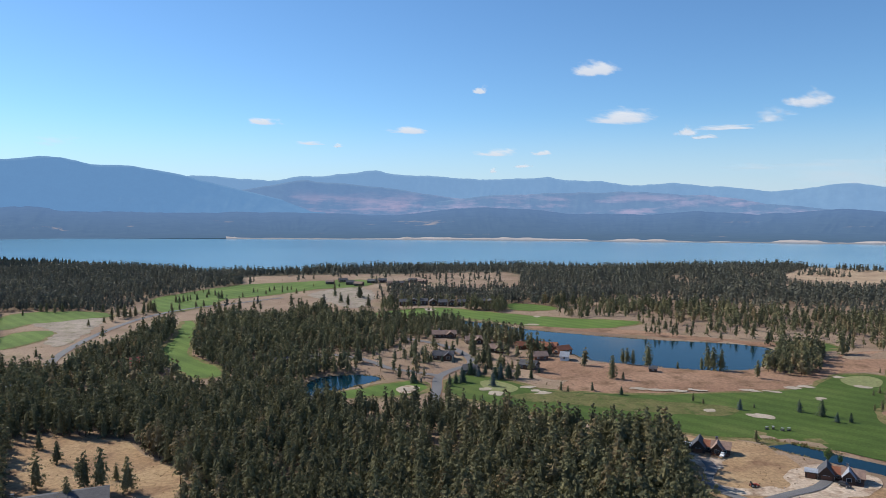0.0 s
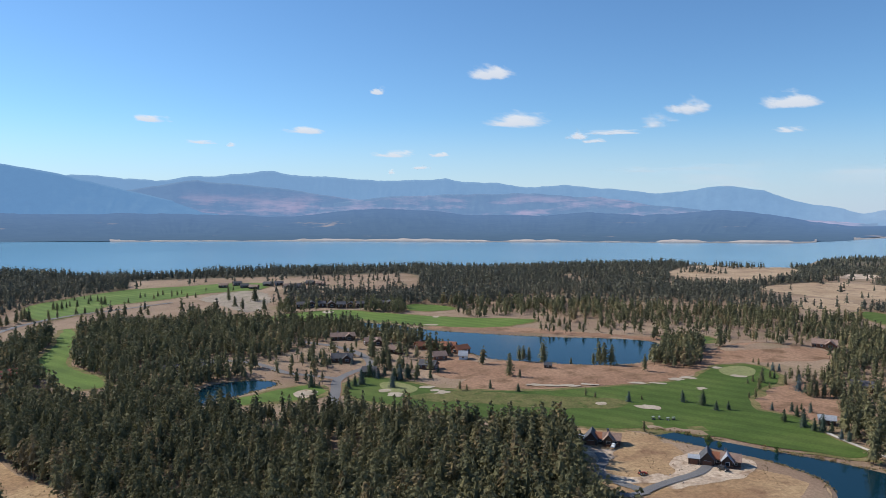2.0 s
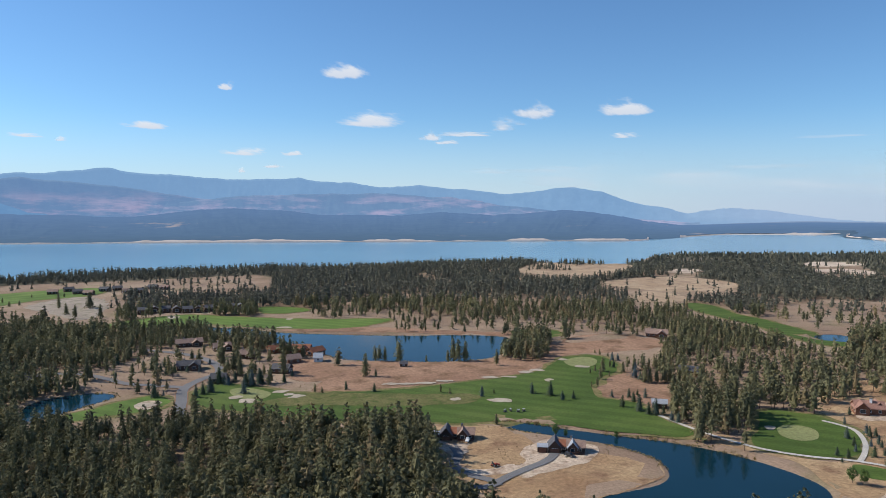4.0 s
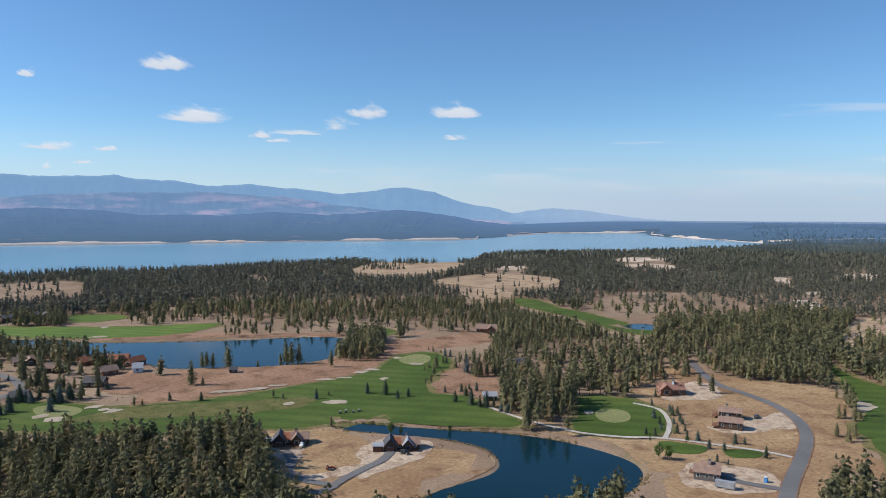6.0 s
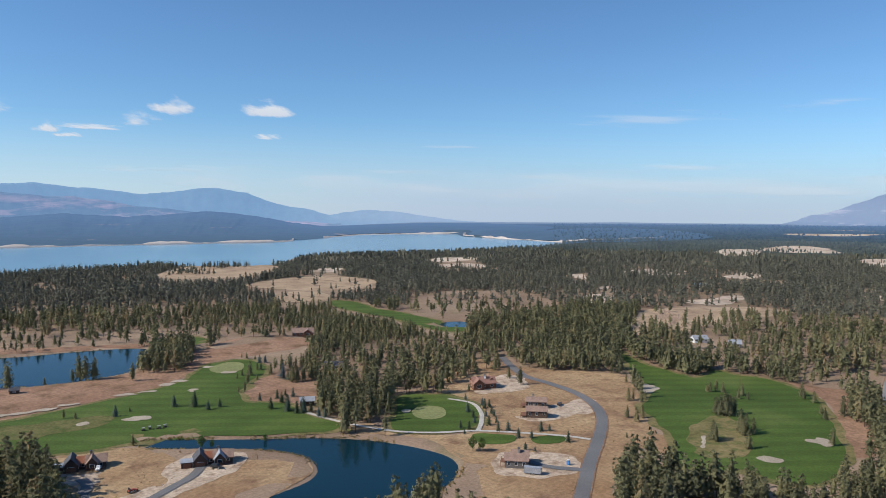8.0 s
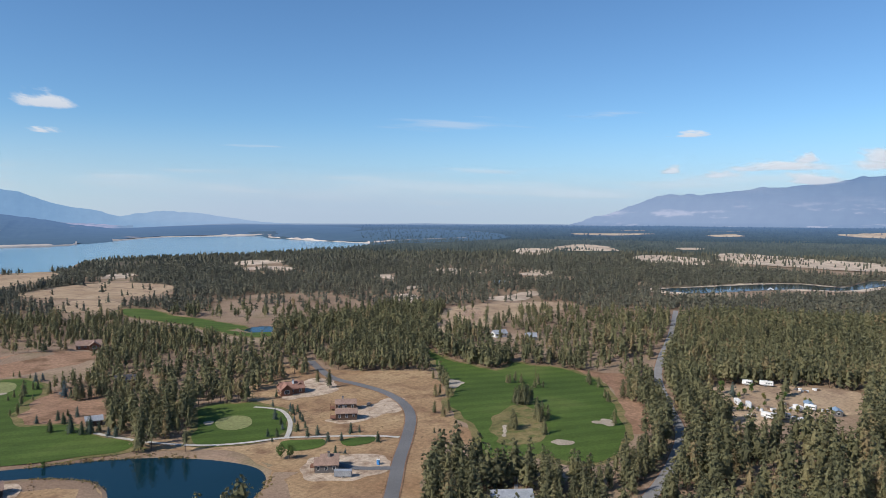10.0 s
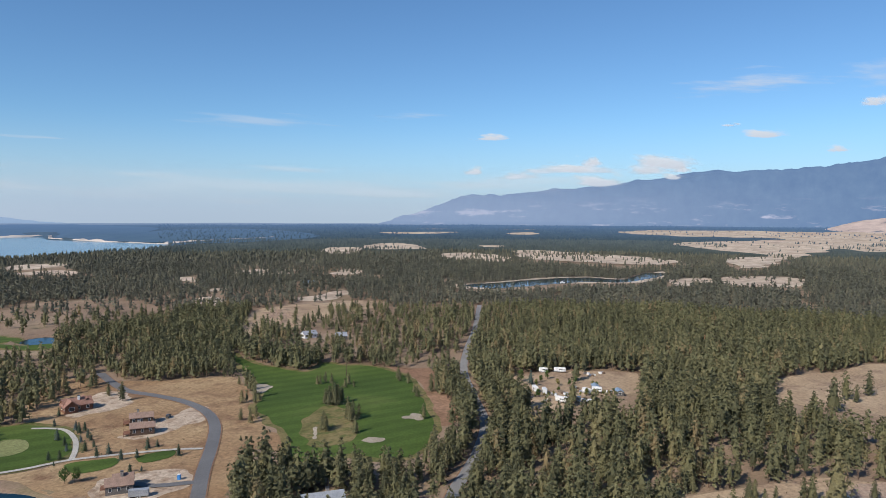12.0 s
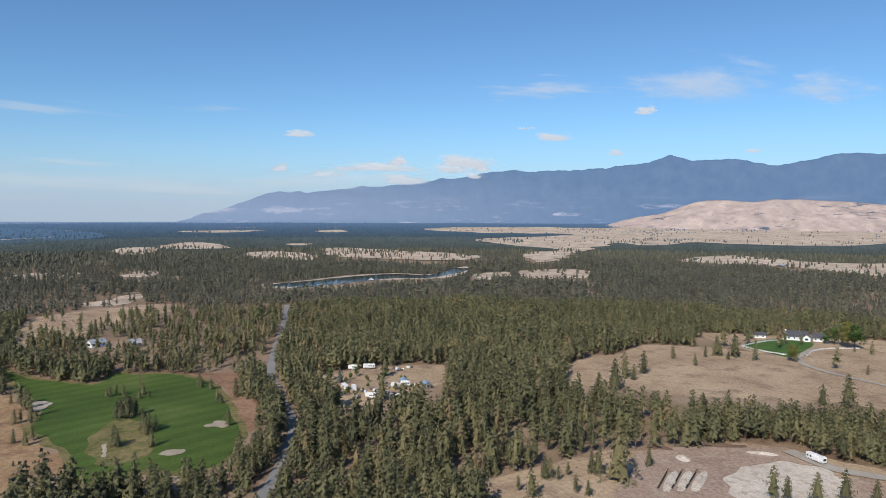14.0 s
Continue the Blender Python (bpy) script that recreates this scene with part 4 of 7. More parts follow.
def ragged(line, amount, size, seed):
    """The line with an uneven edge."""
    nrm = np.roll(line, -1, 0) - np.roll(line, 1, 0)
    nrm = np.stack([nrm[:, 1], -nrm[:, 0]], 1) / np.maximum(np.hypot(nrm[:, 0], nrm[:, 1]), 1e-6)[:, None]
    return line + nrm * ((vnoise(line[:, 0], line[:, 1], size, seed) - 0.5) * 2 * amount)[:, None]


def patch(name, pts, lift, material, label, category, step=4.0, gap=14.0, rough=1.0, lumps=9.0):
    line = ragged(rounded(pts, step), rough, lumps, 21)
    v, f = triangulate(line, gap)
    z = height(v[:, 0], v[:, 1]) + lift
    ob = mesh_object(name, np.c_[v, z], f, material)
    return tagged(ob, label, category, kind="structure")


def ribbon(name, line, width, lift, material, label, category):
    t = np.gradient(line, axis=0)
    t /= np.hypot(t[:, 0], t[:, 1])[:, None]
    s = np.stack([t[:, 1], -t[:, 0]], 1)
    cols = [line + s * (width * k) for k in (-0.5, 0, 0.5)]
    z = np.max([height(c[:, 0], c[:, 1]) for c in cols], axis=0) + lift
    v = np.concatenate([np.c_[c, z + (0.06 if i == 1 else 0)] for i, c in enumerate(cols)])
    n = len(line)
    f = [(i + k * n, i + (k + 1) * n, i + 1 + (k + 1) * n, i + 1 + k * n) for k in (0, 1) for i in range(n - 1)]
    return tagged(mesh_object(name, v, f, material), label, category, kind="structure")


# ---- ground, water ----
def build_ground():
    rad = np.concatenate([[0.02, 40, 90, 140], np.arange(170, 760, 3.4), 760 * 1.0095 ** np.arange(1, 200)])
    rad = rad[rad < 4960]
    ang = np.radians(np.concatenate([np.arange(-46, 138, 0.42), np.arange(138, 314, 4.0)]))
    R, A = np.meshgrid(rad, ang, indexing="ij")
    x, y = (R * np.sin(A)).ravel(), (R * np.cos(A)).ravel()
    z = height(x, y)
    nr, na = len(rad), len(ang)
    i, j = np.meshgrid(np.arange(nr - 1), np.arange(na), indexing="ij")
    k = (j + 1) % na
    quads = np.stack([i * na + j, i * na + k, (i + 1) * na + k, (i + 1) * na + j], -1).reshape(-1, 4)
    me = bpy.data.meshes.new("ground")
    me.from_pydata(np.c_[x, y, z].tolist(), [], quads[:, ::-1].tolist())
    r = R.ravel()
    d = density(x, y)
    shut = np.ones(r.shape, bool)
    for line, v in OPEN_LINES:
        shut &= ~inside(line, x, y) | (v > 0.5)
    far = np.maximum(smooth((r - 1250) / 700) * ((d > 0.2) | shut & (r > 1800)), 0.8 * smooth((r - 850) / 400) * (d > 0.8))
    for n, v in (("wood", np.clip(d, 0, 1)), ("canopy", far)):
        me.attributes.new(n, "FLOAT", "POINT").data.foreach_set("value", v.astype(np.float32))
    me.polygons.foreach_set("use_smooth", np.ones(len(quads), bool))
    me.materials.append(GROUND)
    tagged(new("ground", me), "dry tan grassland and pine forest floor", "ground", kind="structure")


build_ground()


def water(name, line, z, material, label, gap):
    big = ragged(line, 0, 9, 1)
    c = np.roll(big, -1, 0) - np.roll(big, 1, 0)
    area = np.sum(big[:, 0] * np.roll(big[:, 1], -1) - np.roll(big[:, 0], -1) * big[:, 1])
    nrm = np.stack([c[:, 1], -c[:, 0]], 1) / np.maximum(np.hypot(c[:, 0], c[:, 1]), 1e-6)[:, None] * np.sign(area)
    big = big + nrm * 1.5
    v, f = triangulate(big, gap)
    tagged(mesh_object(name, np.c_[v, np.full(len(v), z)], f, material), label, "water", kind="structure")


water("water", PONDS["LAGOON"], WATER_Z, POND, "deep blue lagoon beside the fairway", 40)
water("water", PONDS["POND_UPPER"], WATER_Z, POND, "dark blue pond behind the village", 60)
water("water", PONDS["POND_SMALL"], WATER_Z, POND, "small dark pond beside a green", 30)
water("water", PONDS["POND_FAR"], WATER_Z, POND, "tiny dark pond on a far fairway", 30)
water("water", PONDS["POOL_FAR"], WATER_Z, POND, "narrow dark pond with pale shores among woods", 60)
water("water", SHORE, LAKE_Z, LAKE_WATER, "broad pale blue lake below the mountains", 300)

# ---- fields, fairways, roads ----
for pts, mat_, lab, lift in (
        (FIELD_PENINSULA, STRAW, "dry straw meadow round the lagoon houses", 0.10), (FIELD_BROWN, BROWN, "dry brown grass hill above the pond", 0.10),
        (FIELD_BROWN_B, BROWN, "dry brown grass knoll between fairways", 0.14), (FIELD_EAST, STRAW, "dry straw field round new houses", 0.10),
        (FIELD_MID, STRAW, "dry grass between the road and a fairway", 0.12), (FIELD_ROADSIDE, BROWN, "dry brown grass between a fairway and the county road", 0.13),
        (FIELD_WEST, STRAW, "golden dry meadow with scattered pines", 0.10), (FIELD_SLOPE, PALE_STRAW, "dry straw slope below the white house", 0.10),
        (FIELD_WHITE_HOUSE, PALE_STRAW, "dry pasture beside the white house", 0.10), (FIELD_YARD, PALE_STRAW, "dry yard with parked campers", 0.10),
        (FIELD_STRAW, PALE_STRAW, "golden mown field among woods", 0.15), (FIELD_LAKE_A, PALE_STRAW, "pale meadow near the lake", 0.3),
        (FIELD_LAKE_B, PALE_STRAW, "pale meadow among dark woods", 0.3), (FIELD_LAKE_C, PALE_STRAW, "small pale meadow among woods", 0.3),
        (FIELD_SITE, PALE_STRAW, "bare tan building ground with young pines", 0.10)):
    patch("ground", pts, lift, mat_, lab, "field", 5, 16, 2.0)
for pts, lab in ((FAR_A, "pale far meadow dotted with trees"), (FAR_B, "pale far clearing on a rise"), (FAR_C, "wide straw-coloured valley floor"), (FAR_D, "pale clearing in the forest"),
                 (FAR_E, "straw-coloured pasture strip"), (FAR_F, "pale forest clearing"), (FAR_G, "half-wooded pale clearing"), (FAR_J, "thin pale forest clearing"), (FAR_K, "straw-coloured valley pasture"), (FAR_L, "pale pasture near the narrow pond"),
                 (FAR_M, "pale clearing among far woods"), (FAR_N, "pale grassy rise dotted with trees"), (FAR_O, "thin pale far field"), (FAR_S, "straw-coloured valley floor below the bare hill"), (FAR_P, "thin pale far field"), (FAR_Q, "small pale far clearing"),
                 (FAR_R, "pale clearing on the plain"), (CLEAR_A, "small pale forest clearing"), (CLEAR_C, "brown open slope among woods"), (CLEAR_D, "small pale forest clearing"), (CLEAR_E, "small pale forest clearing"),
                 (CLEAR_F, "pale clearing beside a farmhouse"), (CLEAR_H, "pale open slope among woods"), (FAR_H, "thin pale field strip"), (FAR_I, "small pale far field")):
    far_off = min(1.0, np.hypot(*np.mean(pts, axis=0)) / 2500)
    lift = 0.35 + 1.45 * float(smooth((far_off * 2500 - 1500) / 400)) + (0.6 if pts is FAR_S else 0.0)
    patch("ground", pts, lift, HAZED_STRAW, lab, "field", 6, 30, 26.0 * far_off, 18 + 50 * far_off)
for pts, lab in zip(FAIRWAYS, ("long mown green fairway beside the lagoon", "mown green fairway above the pond", "short green fairway end", "wide green practice range with young trees",
                               "green fairway strip with dirt edges", "green fairway below a dirt bank", "narrow green fairway between pines", "green apron beside the small pond",
                               "striped green fairway loop", "small mown tee strip", "small mown tee strip", "forked dark green fairway beside the county road", "far green fairway among woods", "green apron behind the pond")):
    edge = rounded(pts, 7)
    turn = np.roll(edge, -1, 0) - np.roll(edge, 1, 0)
    side = np.sign(np.sum(edge[:, 0] * np.roll(edge[:, 1], -1) - np.roll(edge[:, 0], -1) * edge[:, 1]))
    edge = edge + np.stack([turn[:, 1], -turn[:, 0]], 1) / np.maximum(np.hypot(turn[:, 0], turn[:, 1]), 1e-6)[:, None] * side * 4.0
    wet = np.any([inside(w, edge[:, 0], edge[:, 1]) | (off_line(w, edge[:, 0], edge[:, 1], 6, True) < 4) for w in PONDS.values()], axis=0)
    if len(pts) > 4 and not wet.all():
        patch("ground", [tuple(q) for q in edge[~wet]][::1], 0.16, ROUGH, "half-dry rough grass edging a fairway", "rough grass", 7, 14, 2.5)
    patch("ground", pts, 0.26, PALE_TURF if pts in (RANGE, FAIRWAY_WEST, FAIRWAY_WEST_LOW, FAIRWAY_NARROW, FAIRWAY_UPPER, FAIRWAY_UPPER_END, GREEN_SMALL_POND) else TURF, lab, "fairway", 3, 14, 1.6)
patch("ground", DRY_BAND, 0.34, HALF_DRY, "half-dry band of rough across the fairway", "rough grass", 4, 12, 3.0)
for pts, mat_, lab, lift in ((DIRT_PENINSULA, DIRT, "pale graded dirt round a lagoon house", 0.2), (DIRT_HOUSE_A, DIRT, "pale graded dirt beside a drive", 0.2), (DIRT_G, DIRT, "pale dirt plot of a new house", 0.2),
                             (DIRT_G2, DIRT, "pale dirt forecourt of twin houses", 0.2), (DIRT_G3, DIRT, "pale dirt forecourt", 0.2), (BARE_SITE, BARE, "bare brown graded building site", 0.2),
                             (PAD, PALE_GRAVEL, "pale gravel building pad", 0.3), (DIRT_WEST, GREY_DIRT, "bare sandy ground beside the west road", 0.2), (DIRT_PLOT, GREY_DIRT, "bare grey plot beside the range", 0.2),
                             (DIRT_VILLAGE, BROWN, "bare ground between village houses", 0.2), (SAND_POND, DIRT, "sandy waste bunker by the small pond", 0.36),
                             (BARE_SHORE, BROWN, "bare brown bank of the pond", 0.2)):
    patch("ground", pts, lift, mat_, lab, "bare ground", 1.5, 12, 3.2, 8.0)
for cx, cy, wide, deep in BUNKERS:
    away = math.atan2(cx, cy)
    ring = [(cx + wide * k * math.cos(a) * math.cos(away) + deep * k * math.sin(a) * math.sin(away), cy - wide * k * math.cos(a) * math.sin(away) + deep * k * math.sin(a) * math.cos(away))
            for a, k in ((i * math.pi / 5, 0.75 + 0.5 * random.random()) for i in range(10))]
    patch("bunker", ring, 0.44, SAND, "pale sand bunker in the turf", "bunker", 0.8, 5, 1.1, 2.6)
cx, cy = np.mean(POOL_FAR, axis=0)
patch("ground", [(cx + (px - cx) * 1.12 + 9 * np.sign(px - cx), cy + (py - cy) * 1.1 + 9 * np.sign(py - cy)) for px, py in POOL_FAR], 0.3, HAZED_STRAW, "pale sandy shore of the narrow pond", "shore", 8, 12, 5.0, 20.0)
patch("ground", ROUGH_ISLAND, 0.34, ROUGH, "half-dry rough grass island in the fairway", "rough grass", 4, 12, 4.0)
patch("ground", LAWN_WHITE_HOUSE, 0.22, LAWN, "watered green lawn at the white house", "lawn", 5, 14, 0.6)
for pts in (GREEN_A, GREEN_B, GREEN_C):
    patch("ground", pts, 0.36, GREEN_TURF, "pale close-cut putting green", "putting green", 3, 10, 0.4)
for key, (line, w) in ROAD_LINES.items():
    kind = "road" if w > 5 else "pavement"
    mat_, lab = (CONCRETE, "pale concrete cart path") if "CART" in key else (GRAVEL, "pale gravel drive") if key in ("DRIVE_WHITE", "DRIVE_SITE") else (ASPHALT, "grey asphalt road" if w > 5 else "grey asphalt driveway")
    if key == "ROAD_COUNTY":
        mat_, lab = OLD_ASPHALT, "pale weathered asphalt county road"
    if w > 5:
        ribbon("pavement", line, w + 1.2, 0.27, BROWN, "dry grass shoulder of a road", "shoulder")
    ribbon(kind, line, w, 0.42 if "CART" in key or "DRIVE" in key else 0.34, mat_, lab, "road" if w > 5 else "path")


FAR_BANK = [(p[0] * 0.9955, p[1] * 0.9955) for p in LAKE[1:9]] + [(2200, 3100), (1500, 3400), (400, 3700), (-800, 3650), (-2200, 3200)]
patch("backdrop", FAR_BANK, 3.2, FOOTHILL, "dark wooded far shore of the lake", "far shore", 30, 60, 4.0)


def bluffs(line, label, on_land=False):
    """Pale eroded banks along the far shore, broken by wooded gaps."""
    line = rounded(line, 12, False)
    n = len(line)
    along = np.arange(n) * 12.0
    tall = (3.6 + 5.6 * smooth((vnoise(along, along * 0, 150, 61) - 0.4) / 0.12)) * (0.45 + 0.45 * vnoise(along, along * 0, 60, 62) + 0.4 * vnoise(along, along * 0, 21, 63))
    inward = line / np.hypot(line[:, 0], line[:, 1])[:, None]
    low = np.maximum(height(line[:, 0], line[:, 1]), -1.7) * (1.0 if on_land else 0.0) - (0.0 if on_land else 1.7)
    rows = [np.c_[line - inward * 6, low - 0.6], np.c_[line - inward * 2, tall * 0.55 + low], np.c_[line + inward * 3, tall + low], np.c_[line + inward * 14, tall * 0 + low - 0.3]]
    f = [(k * n + i, k * n + i + 1, (k + 1) * n + i + 1, (k + 1) * n + i) for k in range(3) for i in range(n - 1)]
    tagged(mesh_object("backdrop", np.concatenate(rows), f, GLOWING_BLUFF), label, "bluff", kind="structure")


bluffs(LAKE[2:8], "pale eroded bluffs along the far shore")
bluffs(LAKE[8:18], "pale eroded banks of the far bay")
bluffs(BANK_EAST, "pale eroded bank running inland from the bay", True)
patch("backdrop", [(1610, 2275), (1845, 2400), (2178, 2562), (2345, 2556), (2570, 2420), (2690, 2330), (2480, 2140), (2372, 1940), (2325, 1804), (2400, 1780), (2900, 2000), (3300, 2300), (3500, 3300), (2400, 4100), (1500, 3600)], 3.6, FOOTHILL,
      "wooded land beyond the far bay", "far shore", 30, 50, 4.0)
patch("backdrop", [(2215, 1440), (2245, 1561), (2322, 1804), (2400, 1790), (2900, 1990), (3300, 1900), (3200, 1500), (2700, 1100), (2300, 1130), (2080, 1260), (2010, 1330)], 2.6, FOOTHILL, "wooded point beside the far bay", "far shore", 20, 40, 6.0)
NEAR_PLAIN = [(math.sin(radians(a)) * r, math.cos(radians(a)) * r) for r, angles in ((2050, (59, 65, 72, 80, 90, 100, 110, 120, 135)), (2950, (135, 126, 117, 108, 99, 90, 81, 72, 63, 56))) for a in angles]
patch("backdrop", NEAR_PLAIN, 0.5, HAZY_PINE, "wooded plain with light haze painted in", "far plain", 40, 120, 60.0, 160.0)
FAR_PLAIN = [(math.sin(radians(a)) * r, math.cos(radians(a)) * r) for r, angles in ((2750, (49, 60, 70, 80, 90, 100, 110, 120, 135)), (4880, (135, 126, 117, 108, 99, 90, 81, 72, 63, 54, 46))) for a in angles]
patch("backdrop", FAR_PLAIN, 0.9, HAZY_WOOD, "wooded plain reaching the horizon with blue haze painted in", "far plain", 40, 150, 70.0, 200.0)


# ---- far mountains ----
def ridge(name, profile, radius, deep, material, label, rough=0.10, seed=1, relief=0.5, power=1.15):
    az = np.arange(profile[0][0], profile[-1][0], 0.08)
    pa, pe = np.array(profile).T
    el = np.interp(az, pa, pe)
    ker = np.hanning(9)
    el = np.convolve(np.pad(el, 4, "edge"), ker / ker.sum(), "valid")
    for k, s in enumerate((2.0, 0.8, 0.35, 0.17)):
        el = el + rough * 0.55**k * (vnoise(az, az * 0, s, seed + k) - 0.5) * 2
    rows, verts = 26, []
    top = 109 + np.tan(np.radians(el)) * radius
    for i in range(rows + 1):
        s = i / rows
        # spurs and gullies that fan out below the crest
        lean = az + 5.0 * (1 - s) * (vnoise(az, az * 0, 5.0, seed + 20) - 0.5)
        fold = np.abs(vnoise(lean, lean * 0 + s * 1.5, 1.5, seed + 9) - 0.5) * 2 + 0.5 * np.abs(vnoise(lean, lean * 0 + s * 2.5, 0.6, seed + 10) - 0.5) * 2
        body = math.sin(math.pi * min(1.0, s)) ** 0.7 if 0 < s < 1 else 0.0
        r = radius - deep * (1 - s) + deep * 0.55 * relief * body * (fold - 0.6)
        z = -15 + (top + 15) * s**power * (1 - 0.22 * relief * body * fold)
        verts.append(np.c_[r * np.sin(np.radians(az)), r * np.cos(np.radians(az)), z])
    verts.append(np.c_[(radius + 60) * np.sin(np.radians(az)), (radius + 60) * np.cos(np.radians(az)), 0 * az - 15])
    n = len(az)
    f = [(i * n + j, i * n + j + 1, (i + 1) * n + j + 1, (i + 1) * n + j) for i in range(rows + 1) for j in range(n - 1)]
    ob = mesh_object(name, np.concatenate(verts), f, material)
    ob.data.polygons.foreach_set("use_smooth", np.ones(len(f), bool))
    tagged(ob, label, "mountain", kind="structure")


SKYLINE_WEST = [(-48, 2.2), (-38.0, 2.52), (-31.9, 3.39), (-29.5, 3.74), (-28.2, 3.63), (-26.4, 3.25), (-23.8, 3.19), (-21.1, 2.74), (-19.3, 2.3), (-16, 1.5), (-12, 0.5), (-8, -0.1), (-6, -0.6)]
SKYLINE_NORTH = [(-24, 2.3), (-19.3, 2.48), (-16.5, 2.44), (-13.9, 2.23), (-11.1, 2.6), (-8.9, 2.66), (-6.7, 2.9), (-5.5, 3.04), (-4.0, 2.68), (-0.9, 2.6), (2.7, 2.32), (5.5, 2.4), (8.1, 2.51), (9.2, 2.28),
                 (12, 2.1), (14.6, 1.8), (17.1, 1.9), (21.1, 1.64), (24.2, 1.19), (26.4, 1.36), (28.8, 1.72), (29.8, 1.68), (31.9, 1.32), (33.5, 0.79), (35.1, 0.36), (36.7, 0.23), (38.2, -0.22),
                 (40.7, 0.1), (43.5, 0.02), (45.8, -0.35), (48.5, -0.69), (52, -0.95)]
MID_A = [(-26, 0.6), (-22, 0.75), (-17.9, 1.08), (-14.1, 1.75), (-11.1, 2.3), (-8.5, 2.0), (-4.0, 1.56), (0.5, 0.89), (5.0, 0.34), (9.4, -0.12), (12, -0.6)]
MID_B = [(-6, -0.2), (-4.0, 0.22), (1.4, 0.88), (7.2, 1.23), (13.7, 1.28), (19.9, 0.95), (23.5, 0.5), (27.9, -0.1), (34.6, -0.74), (39.2, -1.0)]
FOOT = [(-48, 0.0), (-38.1, -0.04), (-32.0, 0.22), (-30.3, 0.34), (-27.9, -0.02), (-21.2, -0.11), (-12.9, -0.26), (-4.1, -0.51), (0.5, -0.06), (3.2, 0.12), (7.2, -0.02), (9.9, -0.47), (15.3, -0.45),
        (19.3, -0.2), (23.5, -0.5), (28.8, -0.03), (32.4, -0.29), (35.1, -0.83), (37.8, -1.19), (40, -1.4)]
SKYLINE_EAST = [(72, -0.95), (73.6, -0.62), (76.3, 0.38), (79.0, 1.28), (81.6, 1.5), (83.7, 1.49), (86.5, 2.05), (90.5, 2.08), (93.7, 2.76), (95.9, 2.9), (98.2, 3.13), (102.6, 3.12), (105.2, 3.41), (107.8, 3.64),
                (109.0, 3.84), (110.4, 4.24), (111.9, 3.79), (114.6, 4.11), (115.8, 3.79), (117.5, 3.55), (118.8, 3.72), (121.6, 4.11), (124.6, 4.07), (128.7, 4.01), (140, 3.0)]
HILL = [(103, -1.7), (104.8, -1.26), (107.4, -0.54), (109.9, -0.09), (112.3, 0.77), (113.5, 0.99), (116.3, 0.85), (119.6, 0.97), (122.4, 0.76), (124.7, 0.6), (128.8, 0.48), (138, 0.0)]
ridge("backdrop", SKYLINE_NORTH, 4900, 300, FAR_RANGE, "far mountain range in painted blue haze", 0.07, 1, 0.05)
ridge("backdrop", SKYLINE_WEST, 4640, 420, WEST_MOUNTAIN, "rounded wooded mountain in painted blue haze", 0.03, 7, 0.08)
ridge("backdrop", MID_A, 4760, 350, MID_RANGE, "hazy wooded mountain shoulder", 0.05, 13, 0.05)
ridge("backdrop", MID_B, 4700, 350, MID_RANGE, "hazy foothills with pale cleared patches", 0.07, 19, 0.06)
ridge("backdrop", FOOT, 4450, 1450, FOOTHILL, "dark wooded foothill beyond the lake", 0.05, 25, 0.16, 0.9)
ridge("backdrop", SKYLINE_EAST, 4900, 270, EAST_FAR, "mountain range with pale scree above the valley, in painted blue haze", 0.12, 31, 0.09, 1.0)
ridge("backdrop", HILL, 4300, 600, HAZED_STRAW_HILL, "straw-coloured bare hill with dark tree clumps", 0.05, 37, 0.25, 0.8)


# ---- glowing sheets for haze along the horizon ----
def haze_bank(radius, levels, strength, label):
    """A glowing see-through sheet that stands in for haze; strength by azimuth and height."""
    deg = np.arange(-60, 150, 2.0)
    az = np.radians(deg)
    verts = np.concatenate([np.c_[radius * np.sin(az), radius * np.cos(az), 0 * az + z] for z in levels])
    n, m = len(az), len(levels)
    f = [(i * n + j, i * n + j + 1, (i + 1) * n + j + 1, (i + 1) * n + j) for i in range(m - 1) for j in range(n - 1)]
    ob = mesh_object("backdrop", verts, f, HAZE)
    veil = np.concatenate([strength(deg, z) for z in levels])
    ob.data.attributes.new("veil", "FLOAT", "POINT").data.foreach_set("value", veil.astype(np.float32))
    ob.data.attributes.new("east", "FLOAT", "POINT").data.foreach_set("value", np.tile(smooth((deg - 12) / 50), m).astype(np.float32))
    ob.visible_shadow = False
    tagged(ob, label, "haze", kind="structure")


haze_bank(4960, [20.0] + list(np.arange(100, 801, 70.0)), lambda a, z: (0.74 - 0.16 * smooth((a - 30) / 40)) * (1 - smooth((z - 60) / 720)) + 0 * a, "glowing sheet for pale haze low over the horizon")
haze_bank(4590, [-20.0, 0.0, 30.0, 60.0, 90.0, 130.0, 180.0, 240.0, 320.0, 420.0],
          lambda a, z: 0.5 * smooth((a - 32) / 16) * (1 - smooth((a - 80) / 34)) * smooth((z + 20) / 90) * (1 - smooth((z - 120) / 300)), "glowing sheet for thin haze before the far ranges")


